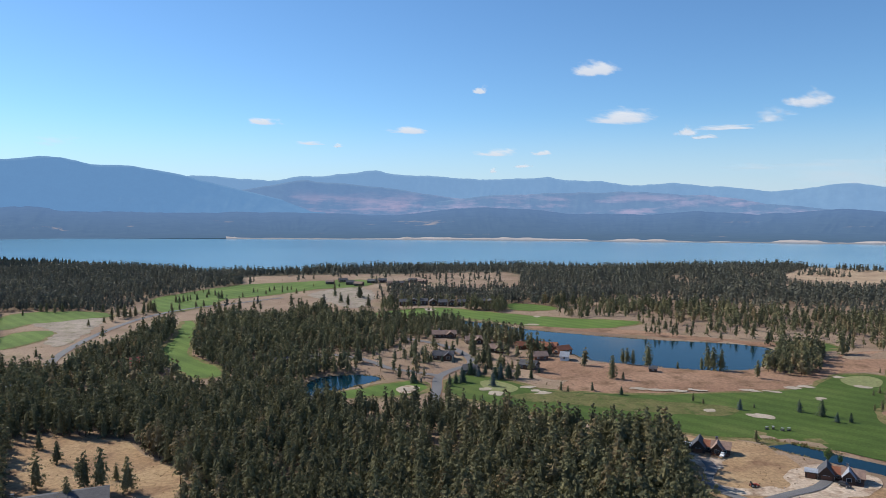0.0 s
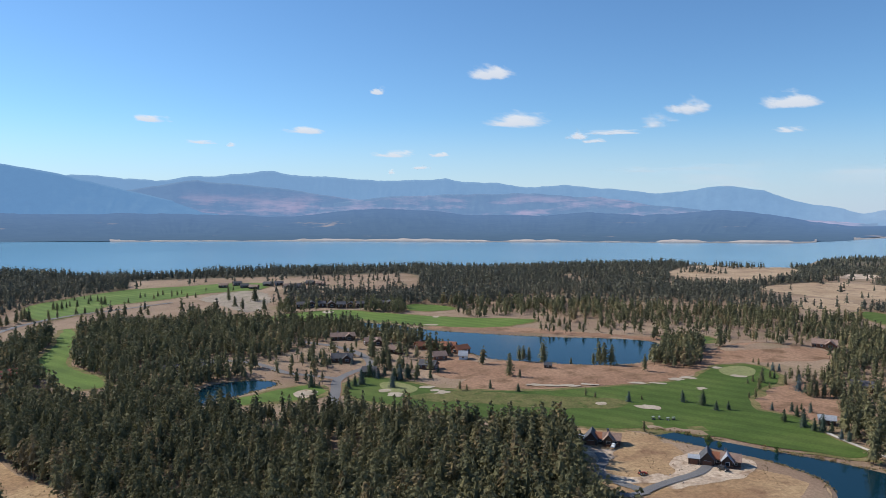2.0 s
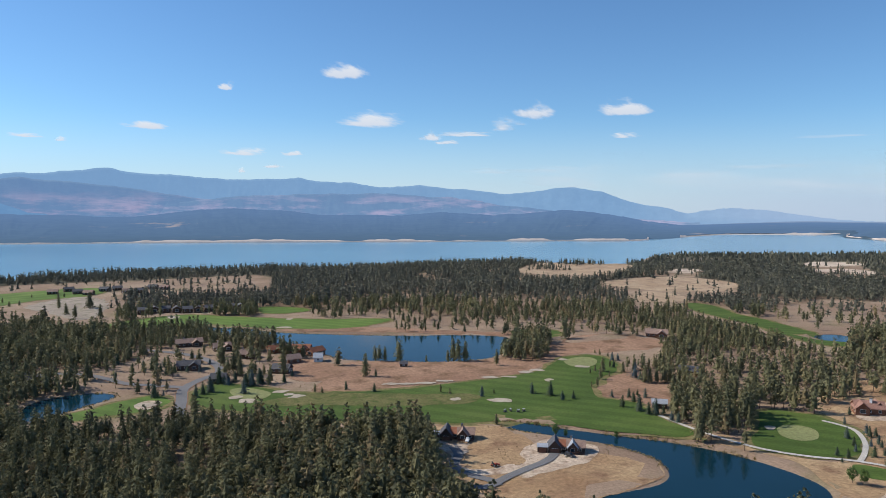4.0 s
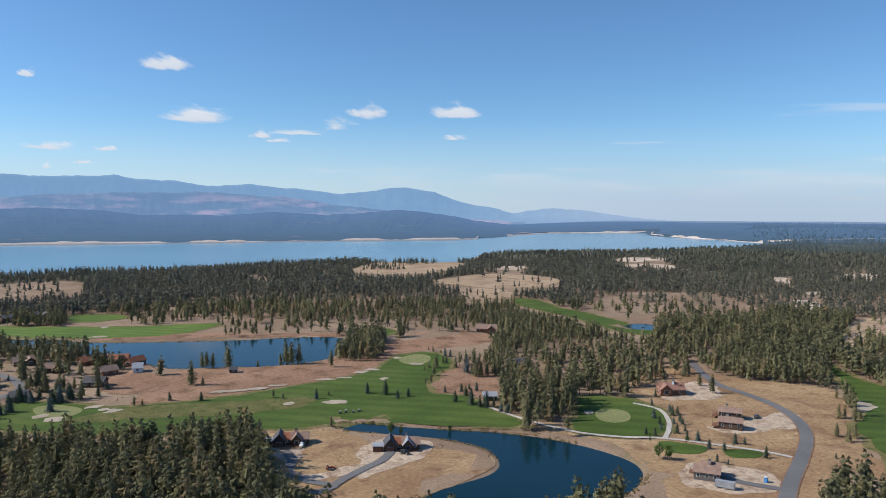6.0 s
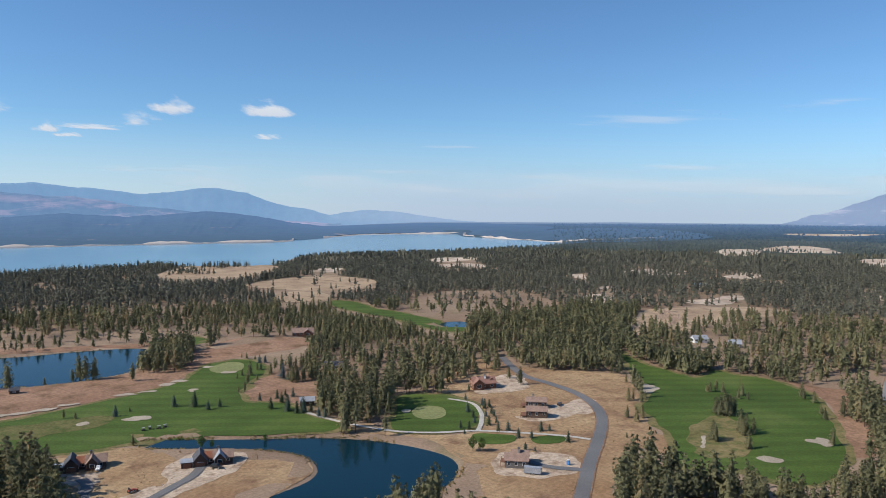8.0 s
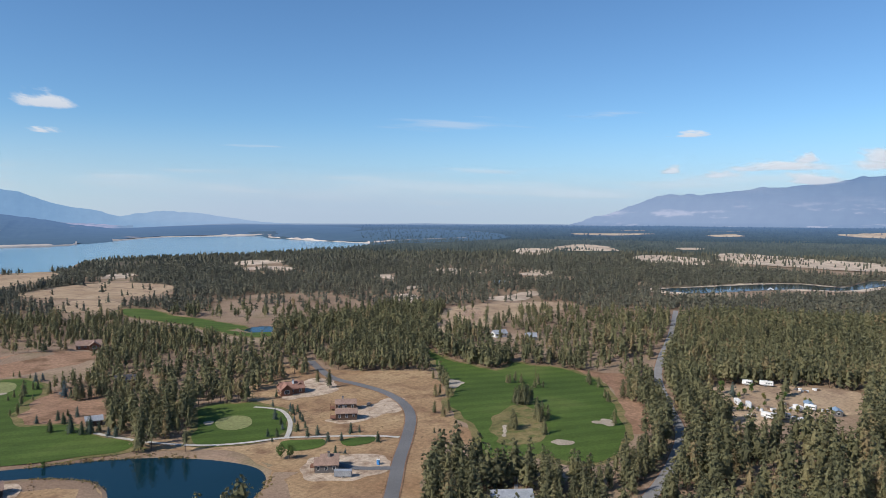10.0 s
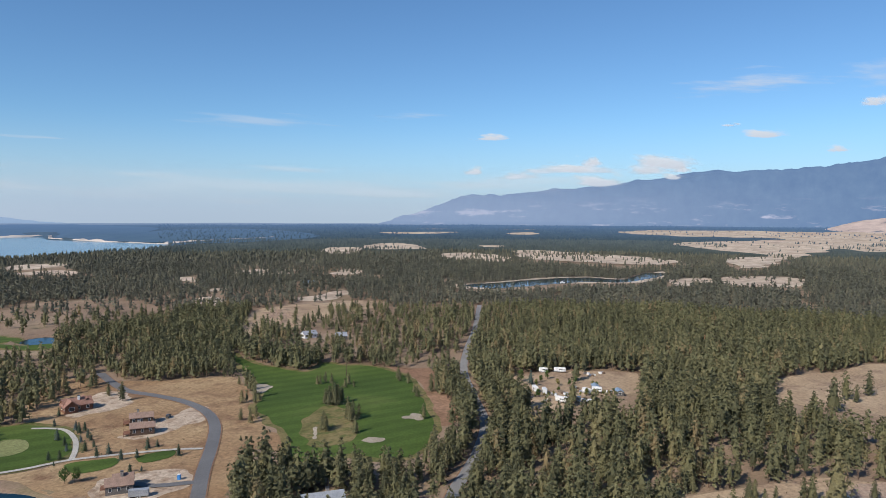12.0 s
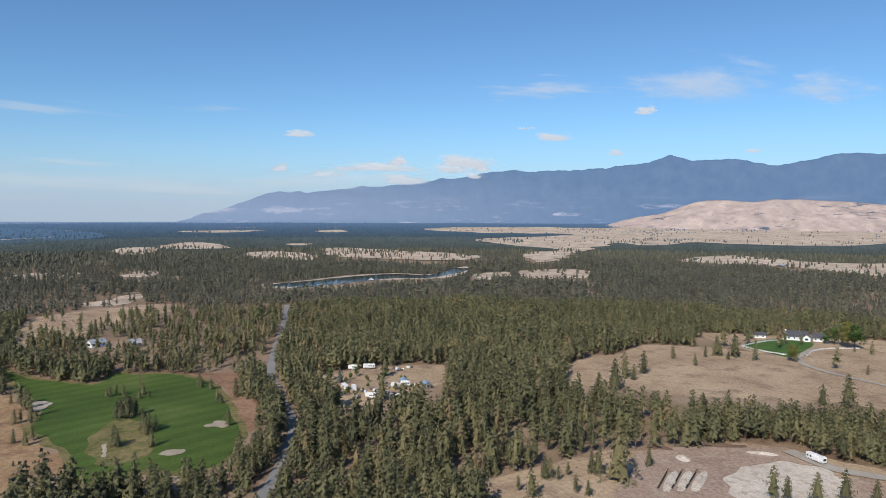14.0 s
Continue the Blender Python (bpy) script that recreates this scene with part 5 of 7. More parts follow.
# ---- clouds ----
def cloud(az, el, wide, high, material, label):
    r = 4640.0
    n = 14
    verts, faces = [], []
    for shell in range(1):
        base = len(verts)
        for i in range(n + 1):
            for j in range(n + 1):
                u, v = i / n * 2 - 1, j / n * 2 - 1
                verts.append((u, 0.12 * shell - 0.1 * (1 - min(1, u * u + v * v)), v))
        faces += [(base + i * (n + 1) + j, base + (i + 1) * (n + 1) + j, base + (i + 1) * (n + 1) + j + 1, base + i * (n + 1) + j + 1) for i in range(n) for j in range(n)]
    ob = mesh_object("cloud", verts, faces, material)
    a, e = radians(az), radians(el)
    w, h = r * radians(wide) * 0.92, r * radians(high) * 1.05
    m = Matrix.Translation((r * math.sin(a) * math.cos(e), r * math.cos(a) * math.cos(e), 109 + r * math.sin(e))) @ Matrix.Rotation(-a, 4, "Z") @ Matrix.Rotation(e, 4, "X")
    ob.matrix_world = m @ Matrix.Diagonal((w, w, h, 1))
    ob.visible_shadow = False
    tagged(ob, label, "cloud", "clouds over the mountains", "structure")


for row in ((11.1, 10.87, 3.6, 1.36), (13.0, 7.13, 5.2, 1.18), (-3.1, 6.28, 2.7, 0.63), (-14.1, 6.8, 2.4, 0.63), (-10.9, 5.19, 2.5, 0.41), (3.5, 4.46, 3.3, 0.63), (24.2, 6.78, 3.8, 1.27),
            (26.9, 7.94, 3.3, 1.36), (21.4, 6.02, 4.1, 0.45), (18.5, 5.93, 1.6, 0.81), (19.8, 5.42, 1.6, 0.45), (7.5, 4.42, 1.5, 0.41), (2.7, 9.36, 1.1, 0.63), (33.5, 7.89, 3.8, 1.27), (33.4, 5.74, 2.3, 0.5)):
    cloud(*row, CUMULUS, "small white fair-weather cloud")
for row in ((-8.5, 5.01, 0.9, 0.36), (3.8, 3.07, 0.6, 0.41), (6.1, 3.42, 1.2, 0.32), (94.7, 4.19, 5.2, 1.31), (94.0, 3.58, 3.7, 1.05), (96.0, 3.52, 1.8, 0.72), (95.4, 2.93, 1.5, 0.53), (89.3, 4.21, 1.9, 1.05), (87.7, 3.61, 7.0, 0.92), (90.0, 2.7, 4.3, 0.98), (83.9, 3.15, 3.4, 0.92), (80.1, 3.43, 1.5, 0.66), (81.6, 6.06, 2.8, 0.59),
            (108.5, 7.76, 1.6, 0.72), (101.6, 5.98, 3.3, 0.77), 
            (106.3, 4.7, 1.6, 0.63), (116.2, 4.56, 1.3, 0.36), (99.7, 6.65, 1.4, 0.32)):
    cloud(*row, CUMULUS, "small white fair-weather cloud")
for row in ((56, 2.5, 30, 2.4), (72, 2.3, 26, 2.0), (40, 2.7, 18, 1.6), (84, 2.9, 16, 1.5), (29, 2.9, 12, 1.4), (45, 3.3, 9, 0.5), (54, 2.9, 11, 0.55), (66, 3.5, 10, 0.5), (37, 2.7, 7, 0.4), (80, 2.6, 7, 0.4), (48, 5.2, 6, 0.3), (23.1, 3.15, 5.1, 0.45), (27.9, 3.26, 8.6, 0.63), (63.3, 7.26, 11.8, 0.9), (-28.6, 5.02, 3.2, 0.81), (100.8, 9.88, 10.9, 1.36), (111.7, 10.31, 11.8, 2.71), (120.8, 9.18, 6.8, 1.63), (75.4, 7.92, 8.6, 0.81)):
    cloud(*row, STREAK if row[0] > 99 else WISP, "thin streaked high cloud")

# ---- trees ----
def conifer(seed, branches, per, base, shape, wide, size, core=5):
    """A tree of height 1: a tapered trunk and many branches, each a row of small needle tufts. shape: crown radius by height in the crown."""
    rng = random.Random(seed)
    v, f, mt = [], [], []

    def tri(a, b, c, m):
        k = len(v)
        v.extend((a, b, c))
        f.append((k, k + 1, k + 2))
        mt.append(m)

    bend = rng.uniform(0, 6.28)
    for k in range(core):
        a0, a1 = 2 * math.pi * k / core, 2 * math.pi * (k + 1) / core
        w = 0.013
        p, q = (w * math.cos(a0), w * math.sin(a0), -0.03), (w * math.cos(a1), w * math.sin(a1), -0.03)
        tri(p, q, (0, 0, base + 0.5 * (1 - base)), 1)
        c, e = wide * 0.54 * shape(0.12) * rng.uniform(0.8, 1.1), wide * 0.44 * shape(0.55) * rng.uniform(0.85, 1.1)
        foot, waist = base + rng.uniform(0.05, 0.12), base + 0.55 * (1 - base)
        am = (a0 + a1) / 2
        tri((c * math.cos(a0), c * math.sin(a0), foot), (c * math.cos(a1), c * math.sin(a1), foot), (e * math.cos(am), e * math.sin(am), waist), 0)
        tri((e * math.cos(am), e * math.sin(am), waist), (c * math.cos(a1), c * math.sin(a1), foot), (e * math.cos(am + a1 - a0), e * math.sin(am + a1 - a0), waist), 0)
        tri((e * math.cos(am), e * math.sin(am), waist), (e * math.cos(am + a1 - a0), e * math.sin(am + a1 - a0), waist), (0, 0, 0.84), 0)
    for i in range(branches):
        s = ((i + rng.random()) / branches) ** 1.12
        z = base + (0.985 - base) * s
        a = i * 2.39996 + rng.uniform(-0.5, 0.5)
        lop = 1 + 0.28 * math.sin(a + bend) * math.sin(5 * s + bend)
        rr = wide * shape(s) * rng.uniform(0.72, 1.15) * lop + 0.014
        rise = rng.uniform(-0.55, 0.12) * rr * (1 - 0.7 * s)
        ca, sa = math.cos(a), math.sin(a)
        for j in range(per):
            k = (j + 0.35 + 0.65 * rng.random()) / per
            out, off = rr * (0.3 + 0.7 * k), rng.uniform(-0.55, 0.55) * rr * k * 0.8
            cz = z + rise * k + rng.uniform(-0.5, 0.5) * size
            d = size * rng.uniform(0.6, 1.05) * (1 - 0.3 * s)
            cx, cy = out * ca - off * sa, out * sa + off * ca
            # a tuft lies along the crown's skin, tilted at random; some stand out from it
            tilt, way = (rng.uniform(-0.1, 0.8), a + off / max(out, 0.01) + rng.uniform(-0.45, 0.45)) if rng.random() < 0.9 else (rng.uniform(-1.5, 1.5), rng.uniform(0, 6.28))
            t1 = (-math.sin(way), math.cos(way), 0.0)
            t2 = (-math.sin(tilt) * math.cos(way), -math.sin(tilt) * math.sin(way), math.cos(tilt))
            th = rng.uniform(0, 6.28)
            tri(*[tuple(p + d * (math.cos(th + q) * u + math.sin(th + q) * w) for p, u, w in zip((cx, cy, cz), t1, t2)) for q in (0, 1.9 + 0.4 * rng.random(), 4.1)], 0)
    tri((0.014, 0, 0.94), (-0.008, 0.012, 0.94), (0, 0, 1.0), 0)
    tri((-0.008, -0.012, 0.94), (0.014, 0, 0.94), (0, 0, 1.0), 0)
    return np.array(v), np.array(f), np.array(mt)


def fir_shape(s):
    return (1 - s) ** 0.66


def pine_shape(s):
    return (0.55 + 0.45 * math.sin(min(1.0, s * 2.2) * math.pi / 2)) * (1 - s) ** 0.5 if s < 0.97 else 0.16


def round_shape(s):
    return max(0.15, math.sin(math.pi * (0.12 + 0.86 * s)))


NEAR = [conifer(1, 30, 9, 0.06, fir_shape, 0.235, 0.042), conifer(2, 28, 9, 0.16, pine_shape, 0.19, 0.043), conifer(3, 26, 9, 0.26, pine_shape, 0.19, 0.044), conifer(4, 29, 9, 0.10, fir_shape, 0.21, 0.042),
        conifer(5, 26, 9, 0.20, round_shape, 0.19, 0.044), conifer(6, 25, 9, 0.34, pine_shape, 0.18, 0.043)]
MIDDLE = [conifer(11, 18, 3, 0.06, fir_shape, 0.235, 0.080, 4), conifer(12, 16, 3, 0.18, pine_shape, 0.19, 0.082, 4), conifer(13, 15, 3, 0.30, pine_shape, 0.185, 0.082, 4), conifer(14, 18, 3, 0.12, fir_shape, 0.21, 0.080, 4),
          conifer(15, 15, 3, 0.24, round_shape, 0.185, 0.084, 4)]
DISTANT = [conifer(21, 9, 2, 0.08, fir_shape, 0.23, 0.12, 3), conifer(22, 8, 2, 0.18, pine_shape, 0.20, 0.125, 3), conifer(23, 8, 2, 0.10, fir_shape, 0.215, 0.12, 3)]


def tiny(seed):
    """A far conifer of height 1: two ragged cones."""
    rng = random.Random(seed)
    v, f = [], []
    for low, top, wide in ((0.0, 0.72, 0.19), (0.38, 1.0, 0.13)):
        for k in range(3):
            a0, a1 = k * 2.094 + low * 2, (k + 1) * 2.094 + low * 2
            w, n = wide * rng.uniform(0.75, 1.25), len(v)
            v += [(w * math.cos(a0), w * math.sin(a0), low), (w * math.cos(a1), w * math.sin(a1), low + rng.uniform(-0.03, 0.08)), (rng.uniform(-0.03, 0.03), 0, top)]
            f.append((n, n + 1, n + 2))
    return np.array(v), np.array(f), np.zeros(6, int)


SPECK = [tiny(31), tiny(32), tiny(33)]


def forest(name, x, y, tall, templates, mats, label, seed, wide=1.0):
    """One mesh of many trees."""
    rng = np.random.default_rng(seed)
    n = len(x)
    z = height(x, y)
    kind = rng.integers(0, len(templates), n)
    spin, fat, tint = rng.uniform(0, 6.283, n), rng.uniform(0.8, 1.25, n) * wide, np.clip(rng.normal(0.42, 0.3, n) + 0.35 * (vnoise(x, y, 60, 44) - 0.5), 0, 1)
    tilt = rng.normal(0, 0.02, (n, 2))
    V, F, M, T, at = [], [], [], [], 0
    for k, (v, f, mt) in enumerate(templates):
        s = np.where(kind == k)[0]
        if not len(s):
            continue
        c, d = np.cos(spin[s])[:, None], np.sin(spin[s])[:, None]
        hgt = tall[s][:, None]
        px = (v[:, 0] * c - v[:, 1] * d) * hgt * fat[s][:, None] + v[:, 2] * hgt * tilt[s, :1] + x[s][:, None]
        py = (v[:, 0] * d + v[:, 1] * c) * hgt * fat[s][:, None] + v[:, 2] * hgt * tilt[s, 1:] + y[s][:, None]
        pz = v[:, 2] * hgt + z[s][:, None] - 0.1
        V.append(np.stack([px, py, pz], -1).reshape(-1, 3))
        F.append((f[None] + (np.arange(len(s)) * len(v))[:, None, None]).reshape(-1, 3) + at)
        M.append(np.tile(mt, len(s)))
        T.append(np.repeat(tint[s], len(v)))
        at += len(s) * len(v)
    V, F, M, T = (np.concatenate(a) for a in (V, F, M, T))
    me = bpy.data.meshes.new(name)
    me.vertices.add(len(V))
    me.vertices.foreach_set("co", V.astype(np.float32).ravel())
    me.loops.add(len(F) * 3)
    me.loops.foreach_set("vertex_index", F.astype(np.int32).ravel())
    me.polygons.add(len(F))
    me.polygons.foreach_set("loop_start", np.arange(0, len(F) * 3, 3, dtype=np.int32))
    me.polygons.foreach_set("material_index", M.astype(np.int32))
    me.update(calc_edges=True)
    me.attributes.new("tint", "FLOAT", "POINT").data.foreach_set("value", T.astype(np.float32))
    for m in mats:
        me.materials.append(m)
    tagged(new(name, me), label, "forest", kind="stuff")
    return len(F)


def scatter(r0, r1, cell, a0=-40.0, a1=130.0, thin=1.0, seed=5):
    """Places for trees on a shaken grid between two distances."""
    rng = np.random.default_rng(seed)
    g = np.arange(-r1, r1, cell)
    x, y = (a.ravel() for a in np.meshgrid(g, g))
    x, y = x + rng.uniform(-0.5, 0.5, x.size) * cell, y + rng.uniform(-0.5, 0.5, x.size) * cell
    r, az = np.hypot(x, y), np.degrees(np.arctan2(x, y))
    keep = (r >= r0) & (r < r1) & (az > a0) & (az < a1)
    x, y = x[keep], y[keep]
    keep = rng.random(x.size) < density(x, y) * thin
    return x[keep], y[keep], rng


total = 0
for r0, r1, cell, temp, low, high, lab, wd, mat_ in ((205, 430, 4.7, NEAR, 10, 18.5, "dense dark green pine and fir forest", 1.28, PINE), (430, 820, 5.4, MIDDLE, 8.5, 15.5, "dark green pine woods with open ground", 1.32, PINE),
                                                     (820, 1500, 8.2, DISTANT, 8.5, 14, "dark pine woods in the middle distance", 1.5, FAR_PINE_HAZED), (1500, 2000, 12, SPECK, 8, 13, "far dark conifer forest on the plain", 1.3, FAR_PINE_HAZED),
                                                     (2000, 2700, 17, SPECK, 7, 11.5, "far conifer forest with light haze painted in", 1.5, HAZY_PINE), (2700, 4550, 34, SPECK, 6, 10, "far conifer forest with haze painted in", 2.6, HAZY_WOOD)):
    x, y, rng = scatter(r0, r1, cell, seed=int(r0))
    if r0 >= 1500:
        keep = (np.degrees(np.arctan2(x, y)) > (44 if r0 < 2700 else 56)) | (np.hypot(x, y) < 1960)
        x, y = x[keep], y[keep]
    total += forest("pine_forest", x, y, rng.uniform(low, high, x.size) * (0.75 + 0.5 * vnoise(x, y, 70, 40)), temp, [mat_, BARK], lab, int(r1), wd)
x, y, rng = scatter(60, 700, 16, -180, -40, seed=77)
x2, y2, _ = scatter(60, 700, 16, 130, 180, seed=78)
x, y = np.r_[x, x2], np.r_[y, y2]
total += forest("pine_forest", x, y, rng.uniform(11, 20, x.size), DISTANT, [PINE, BARK], "pine woods behind the hill", 79)


# ---- dry shrubs in the fields and reeds along the ponds ----
def tuft(seed):
    rng = random.Random(seed)
    v, f = [], []
    for _ in range(7):
        a, b = rng.uniform(0, 6.28), rng.uniform(0, 0.35)
        k = len(v)
        v += [(b * math.cos(a), b * math.sin(a), 0), (b * math.cos(a) + rng.uniform(-0.4, 0.4), b * math.sin(a) + rng.uniform(-0.4, 0.4), rng.uniform(0.0, 0.3)), (1.6 * b * math.cos(a), 1.6 * b * math.sin(a), rng.uniform(0.6, 1.0))]
        f.append((k, k + 1, k + 2))
    return np.array(v), np.array(f), np.zeros(7, int)


TUFTS = [tuft(k) for k in (71, 72, 73)]
shrub_x, shrub_y = [], []
rng = np.random.default_rng(81)
for pts, each in ((FIELD_PENINSULA, 330), (FIELD_EAST, 900), (FIELD_WEST, 260), (FIELD_SLOPE, 500), (FIELD_SITE, 330), (FIELD_BROWN, 420), (FIELD_BROWN_B, 140), (VILLAGE_OPEN, 900), (BARE_UPPER, 900), (FIELD_WHITE_HOUSE, 300), (NORTH_OPEN, 500), (WEST_OPEN, 700)):
    line = rounded(pts, 10)
    x, y = rng.uniform(line[:, 0].min(), line[:, 0].max(), each * 3), rng.uniform(line[:, 1].min(), line[:, 1].max(), each * 3)
    ok = inside(line, x, y) & (vnoise(x, y, 24, 83) > 0.45)
    for w in list(PONDS.values()) + FAIRWAY_LINES:
        ok &= ~inside(w, x, y)
    for w, wide in ROAD_LINES.values():
        ok &= off_line(w, x, y, wide) > wide * 0.6
    shrub_x.append(x[ok][:each])
    shrub_y.append(y[ok][:each])
x, y = np.concatenate(shrub_x), np.concatenate(shrub_y)
total += forest("dry_shrubs", x, y, rng.uniform(0.25, 0.85, x.size), TUFTS, [SHRUB], "low dry shrubs and tall weeds", 84, 0.9)
reed_x, reed_y = [], []
for w, each in ((PONDS["LAGOON"], 1500), (PONDS["POND_SMALL"], 300), (PONDS["POND_UPPER"], 600)):
    at = rng.integers(0, len(w), each)
    reed_x.append(w[at, 0] + rng.normal(0, 1.5, each))
    reed_y.append(w[at, 1] + rng.normal(0, 1.5, each))
x, y = np.concatenate(reed_x), np.concatenate(reed_y)
ok = (height(x, y) > WATER_Z - 0.25) & (vnoise(x, y, 30, 85) > 0.35)
total += forest("reeds", x[ok], y[ok], rng.uniform(0.5, 1.2, int(ok.sum())), TUFTS, [REED], "straw-coloured reeds along the pond edge", 86, 1.2)


# ---- single trees ----
def tree_mesh(name, v, f, keep, material):
    me = bpy.data.meshes.new(name)
    me.from_pydata(v.tolist(), [], f[keep].tolist())
    bm = bmesh.new()
    bm.from_mesh(me)
    bmesh.ops.delete(bm, geom=[p for p in bm.verts if not p.link_faces], context="VERTS")
    bm.to_mesh(me)
    bm.free()
    me.materials.append(material)
    return me


def tree_kind(name, template, needles, label, category, group):
    """A trunk and a crown, of height 1, kept below the first of its kind."""
    v, f, mt = template
    return name, tree_mesh("trunk", v, f, mt == 1, BARK), tree_mesh("crown", v, f, mt == 0, needles), label, category, group


def plant(kind, x, y, tall, spin):
    name, trunk, crown, label, category, group = kind
    top = thing(name, Matrix.Translation((x, y, float(height(np.array([x]), np.array([y]))[0]) - 0.03 * tall + 0.2)) @ Matrix.Rotation(spin, 4, "Z") @ Matrix.Scale(tall, 4), label, category, group)
    for n, me in (("trunk", trunk), ("crown", crown)):
        ob = new(n, me)
        ob.parent = top
        if n == "crown" and "spruce" in name:
            ob["label"] = "dense blue-green needles"
    return top


def leafy(seed):
    """A broad-leaved tree of height 1: trunk, limbs and many small clumps of leaves."""
    rng = random.Random(seed)
    v, f, mt = [], [], []

    def tri(a, b, c, m):
        k = len(v)
        v.extend((a, b, c))
        f.append((k, k + 1, k + 2))
        mt.append(m)

    for k in range(5):
        a0, a1 = k * 1.2566, (k + 1) * 1.2566
        tri((0.02 * math.cos(a0), 0.02 * math.sin(a0), -0.03), (0.02 * math.cos(a1), 0.02 * math.sin(a1), -0.03), (0, 0, 0.6), 1)
        tri((0, 0.008, 0.22), (0.012, 0, 0.25), (0.2 * math.cos(a0), 0.2 * math.sin(a0), 0.55), 1)
    lumps = [(rng.uniform(-0.17, 0.17), rng.uniform(-0.17, 0.17), rng.uniform(0.28, 0.8), rng.uniform(0.1, 0.2)) for _ in range(11)] + [(0, 0, 0.55, 0.25), (0, 0, 0.84, 0.13)]
    for lx, ly, lz, lr in lumps:
        for _ in range(34):
            d = Vector((rng.gauss(0, 1), rng.gauss(0, 1), rng.gauss(0, 1))).normalized()
            c = Vector((lx, ly, lz)) + d * lr * rng.uniform(0.75, 1.05)
            u = d.orthogonal().normalized()
            w = d.cross(u)
            a, s = rng.uniform(0, 6.28), rng.uniform(0.03, 0.055)
            p = [c + (u * math.cos(a + k * 2.1) + w * math.sin(a + k * 2.1)) * s + d * rng.uniform(-0.02, 0.02) for k in range(3)]
            tri(*[tuple(q) for q in p], 0)
    return np.array(v), np.array(f), np.array(mt)


LONE = [conifer(61, 46, 11, 0.05, fir_shape, 0.34, 0.044), conifer(62, 42, 11, 0.08, pine_shape, 0.29, 0.044), conifer(63, 40, 11, 0.16, pine_shape, 0.27, 0.044), conifer(64, 42, 11, 0.10, fir_shape, 0.32, 0.044)]
FIR_KINDS = [tree_kind("pine_tree", t, LONE_PINE, "dark green pine tree on dry grass", "tree", "single pines") for t in LONE]
BLUE_KINDS = [tree_kind("spruce_tree", conifer(k, 44, 11, 0.02, fir_shape, 0.38, 0.050), SPRUCE, "young blue-green spruce tree on the course", "tree", "ornamental spruces") for k in (41, 42, 43)]
LEAF_KINDS = [tree_kind("broadleaf_tree", leafy(k), LEAF, "round-crowned green broad-leaved tree", "tree", "broad-leaved trees") for k in (51, 52, 53)]
pick = random.Random(9)
for rows, kinds in ((SPRUCES_A, BLUE_KINDS), (SPRUCES_B, BLUE_KINDS), (SPRUCES_C, BLUE_KINDS), (SPRUCES_D, BLUE_KINDS), (PINES_A, FIR_KINDS), (PINES_B, FIR_KINDS), (PINES_C, FIR_KINDS), (PINES_D, FIR_KINDS), (PINES_E, FIR_KINDS),
                    (PINES_F, FIR_KINDS), (PINES_G, FIR_KINDS), (PINES_H, FIR_KINDS), (LEAFY, LEAF_KINDS)):
    for x, y, tall in rows:
        plant(pick.choice(kinds), x, y, tall * (pick.uniform(1.05, 1.25) if kinds is BLUE_KINDS else pick.uniform(1.05, 1.25)), pick.uniform(0, 6.28))

# hedge, bushes and a silver-blue tree in the camper yard
HEDGE_KINDS = [tree_kind("hedge_bush", leafy(k), HEDGE, "low yellow-green hedge bush in the camper yard", "bush", "hedge in the yard") for k in (55, 56)]
BUSH_KINDS = [tree_kind("bush", leafy(k), LEAF, "round green bush in the camper yard", "bush", "bushes in the yard") for k in (57, 58)]
for x, y in [(421.8, 51.7), (423.3, 49.1), (424.8, 46.4), (426.4, 43.6), (427.9, 40.8), (429.8, 38.3), (431.8, 35.8), (433.3, 33.2), (435.8, 30.4), (437.7, 14.5), (439.4, 11.2), (441.1, 7.9), (442.8, 4.5), (444.5, 1.2), (446.2, -2.4), (447.5, -5.7)]:
    plant(pick.choice(HEDGE_KINDS), x, y, pick.uniform(2.4, 3.2), pick.uniform(0, 6.28))
for x, y in [(461.9, 22.1), (467.9, 18.5), (464.3, 7.5), (463.8, 5.2), (460.2, 29.1), (444.7, 28.0), (457.0, 42.5), (457.0, 59.9), (456.9, 56.3)]:
    plant(pick.choice(BUSH_KINDS), x, y, pick.uniform(3.6, 5.2), pick.uniform(0, 6.28))
plant(BLUE_KINDS[1], 460.2, 46.4, 9.5, 1.0)
plant(LEAF_KINDS[1], 468.0, 40.2, 5.0, 2.0)


# ---- houses ----
def box(bm, x0, x1, y0, y1, z0, z1, m=None):
    vs = [bm.verts.new(p) for p in ((x0, y0, z0), (x1, y0, z0), (x1, y1, z0), (x0, y1, z0), (x0, y0, z1), (x1, y0, z1), (x1, y1, z1), (x0, y1, z1))]
    for q in ((3, 2, 1, 0), (4, 5, 6, 7), (0, 1, 5, 4), (1, 2, 6, 5), (2, 3, 7, 6), (3, 0, 4, 7)):
        bm.faces.new([vs[k] for k in q])
    if m is not None:
        bmesh.ops.transform(bm, matrix=m, verts=vs)
    return bm


def solid(bm, profile, x0, x1):
    """A profile of (y, z) drawn out along x."""
    a, b = [bm.verts.new((x0, *p)) for p in profile], [bm.verts.new((x1, *p)) for p in profile]
    n = len(profile)
    bm.faces.new(a)
    bm.faces.new(b[::-1])
    for i in range(n):
        bm.faces.new((a[i], b[i], b[(i + 1) % n], a[(i + 1) % n])[::-1])
    return bm


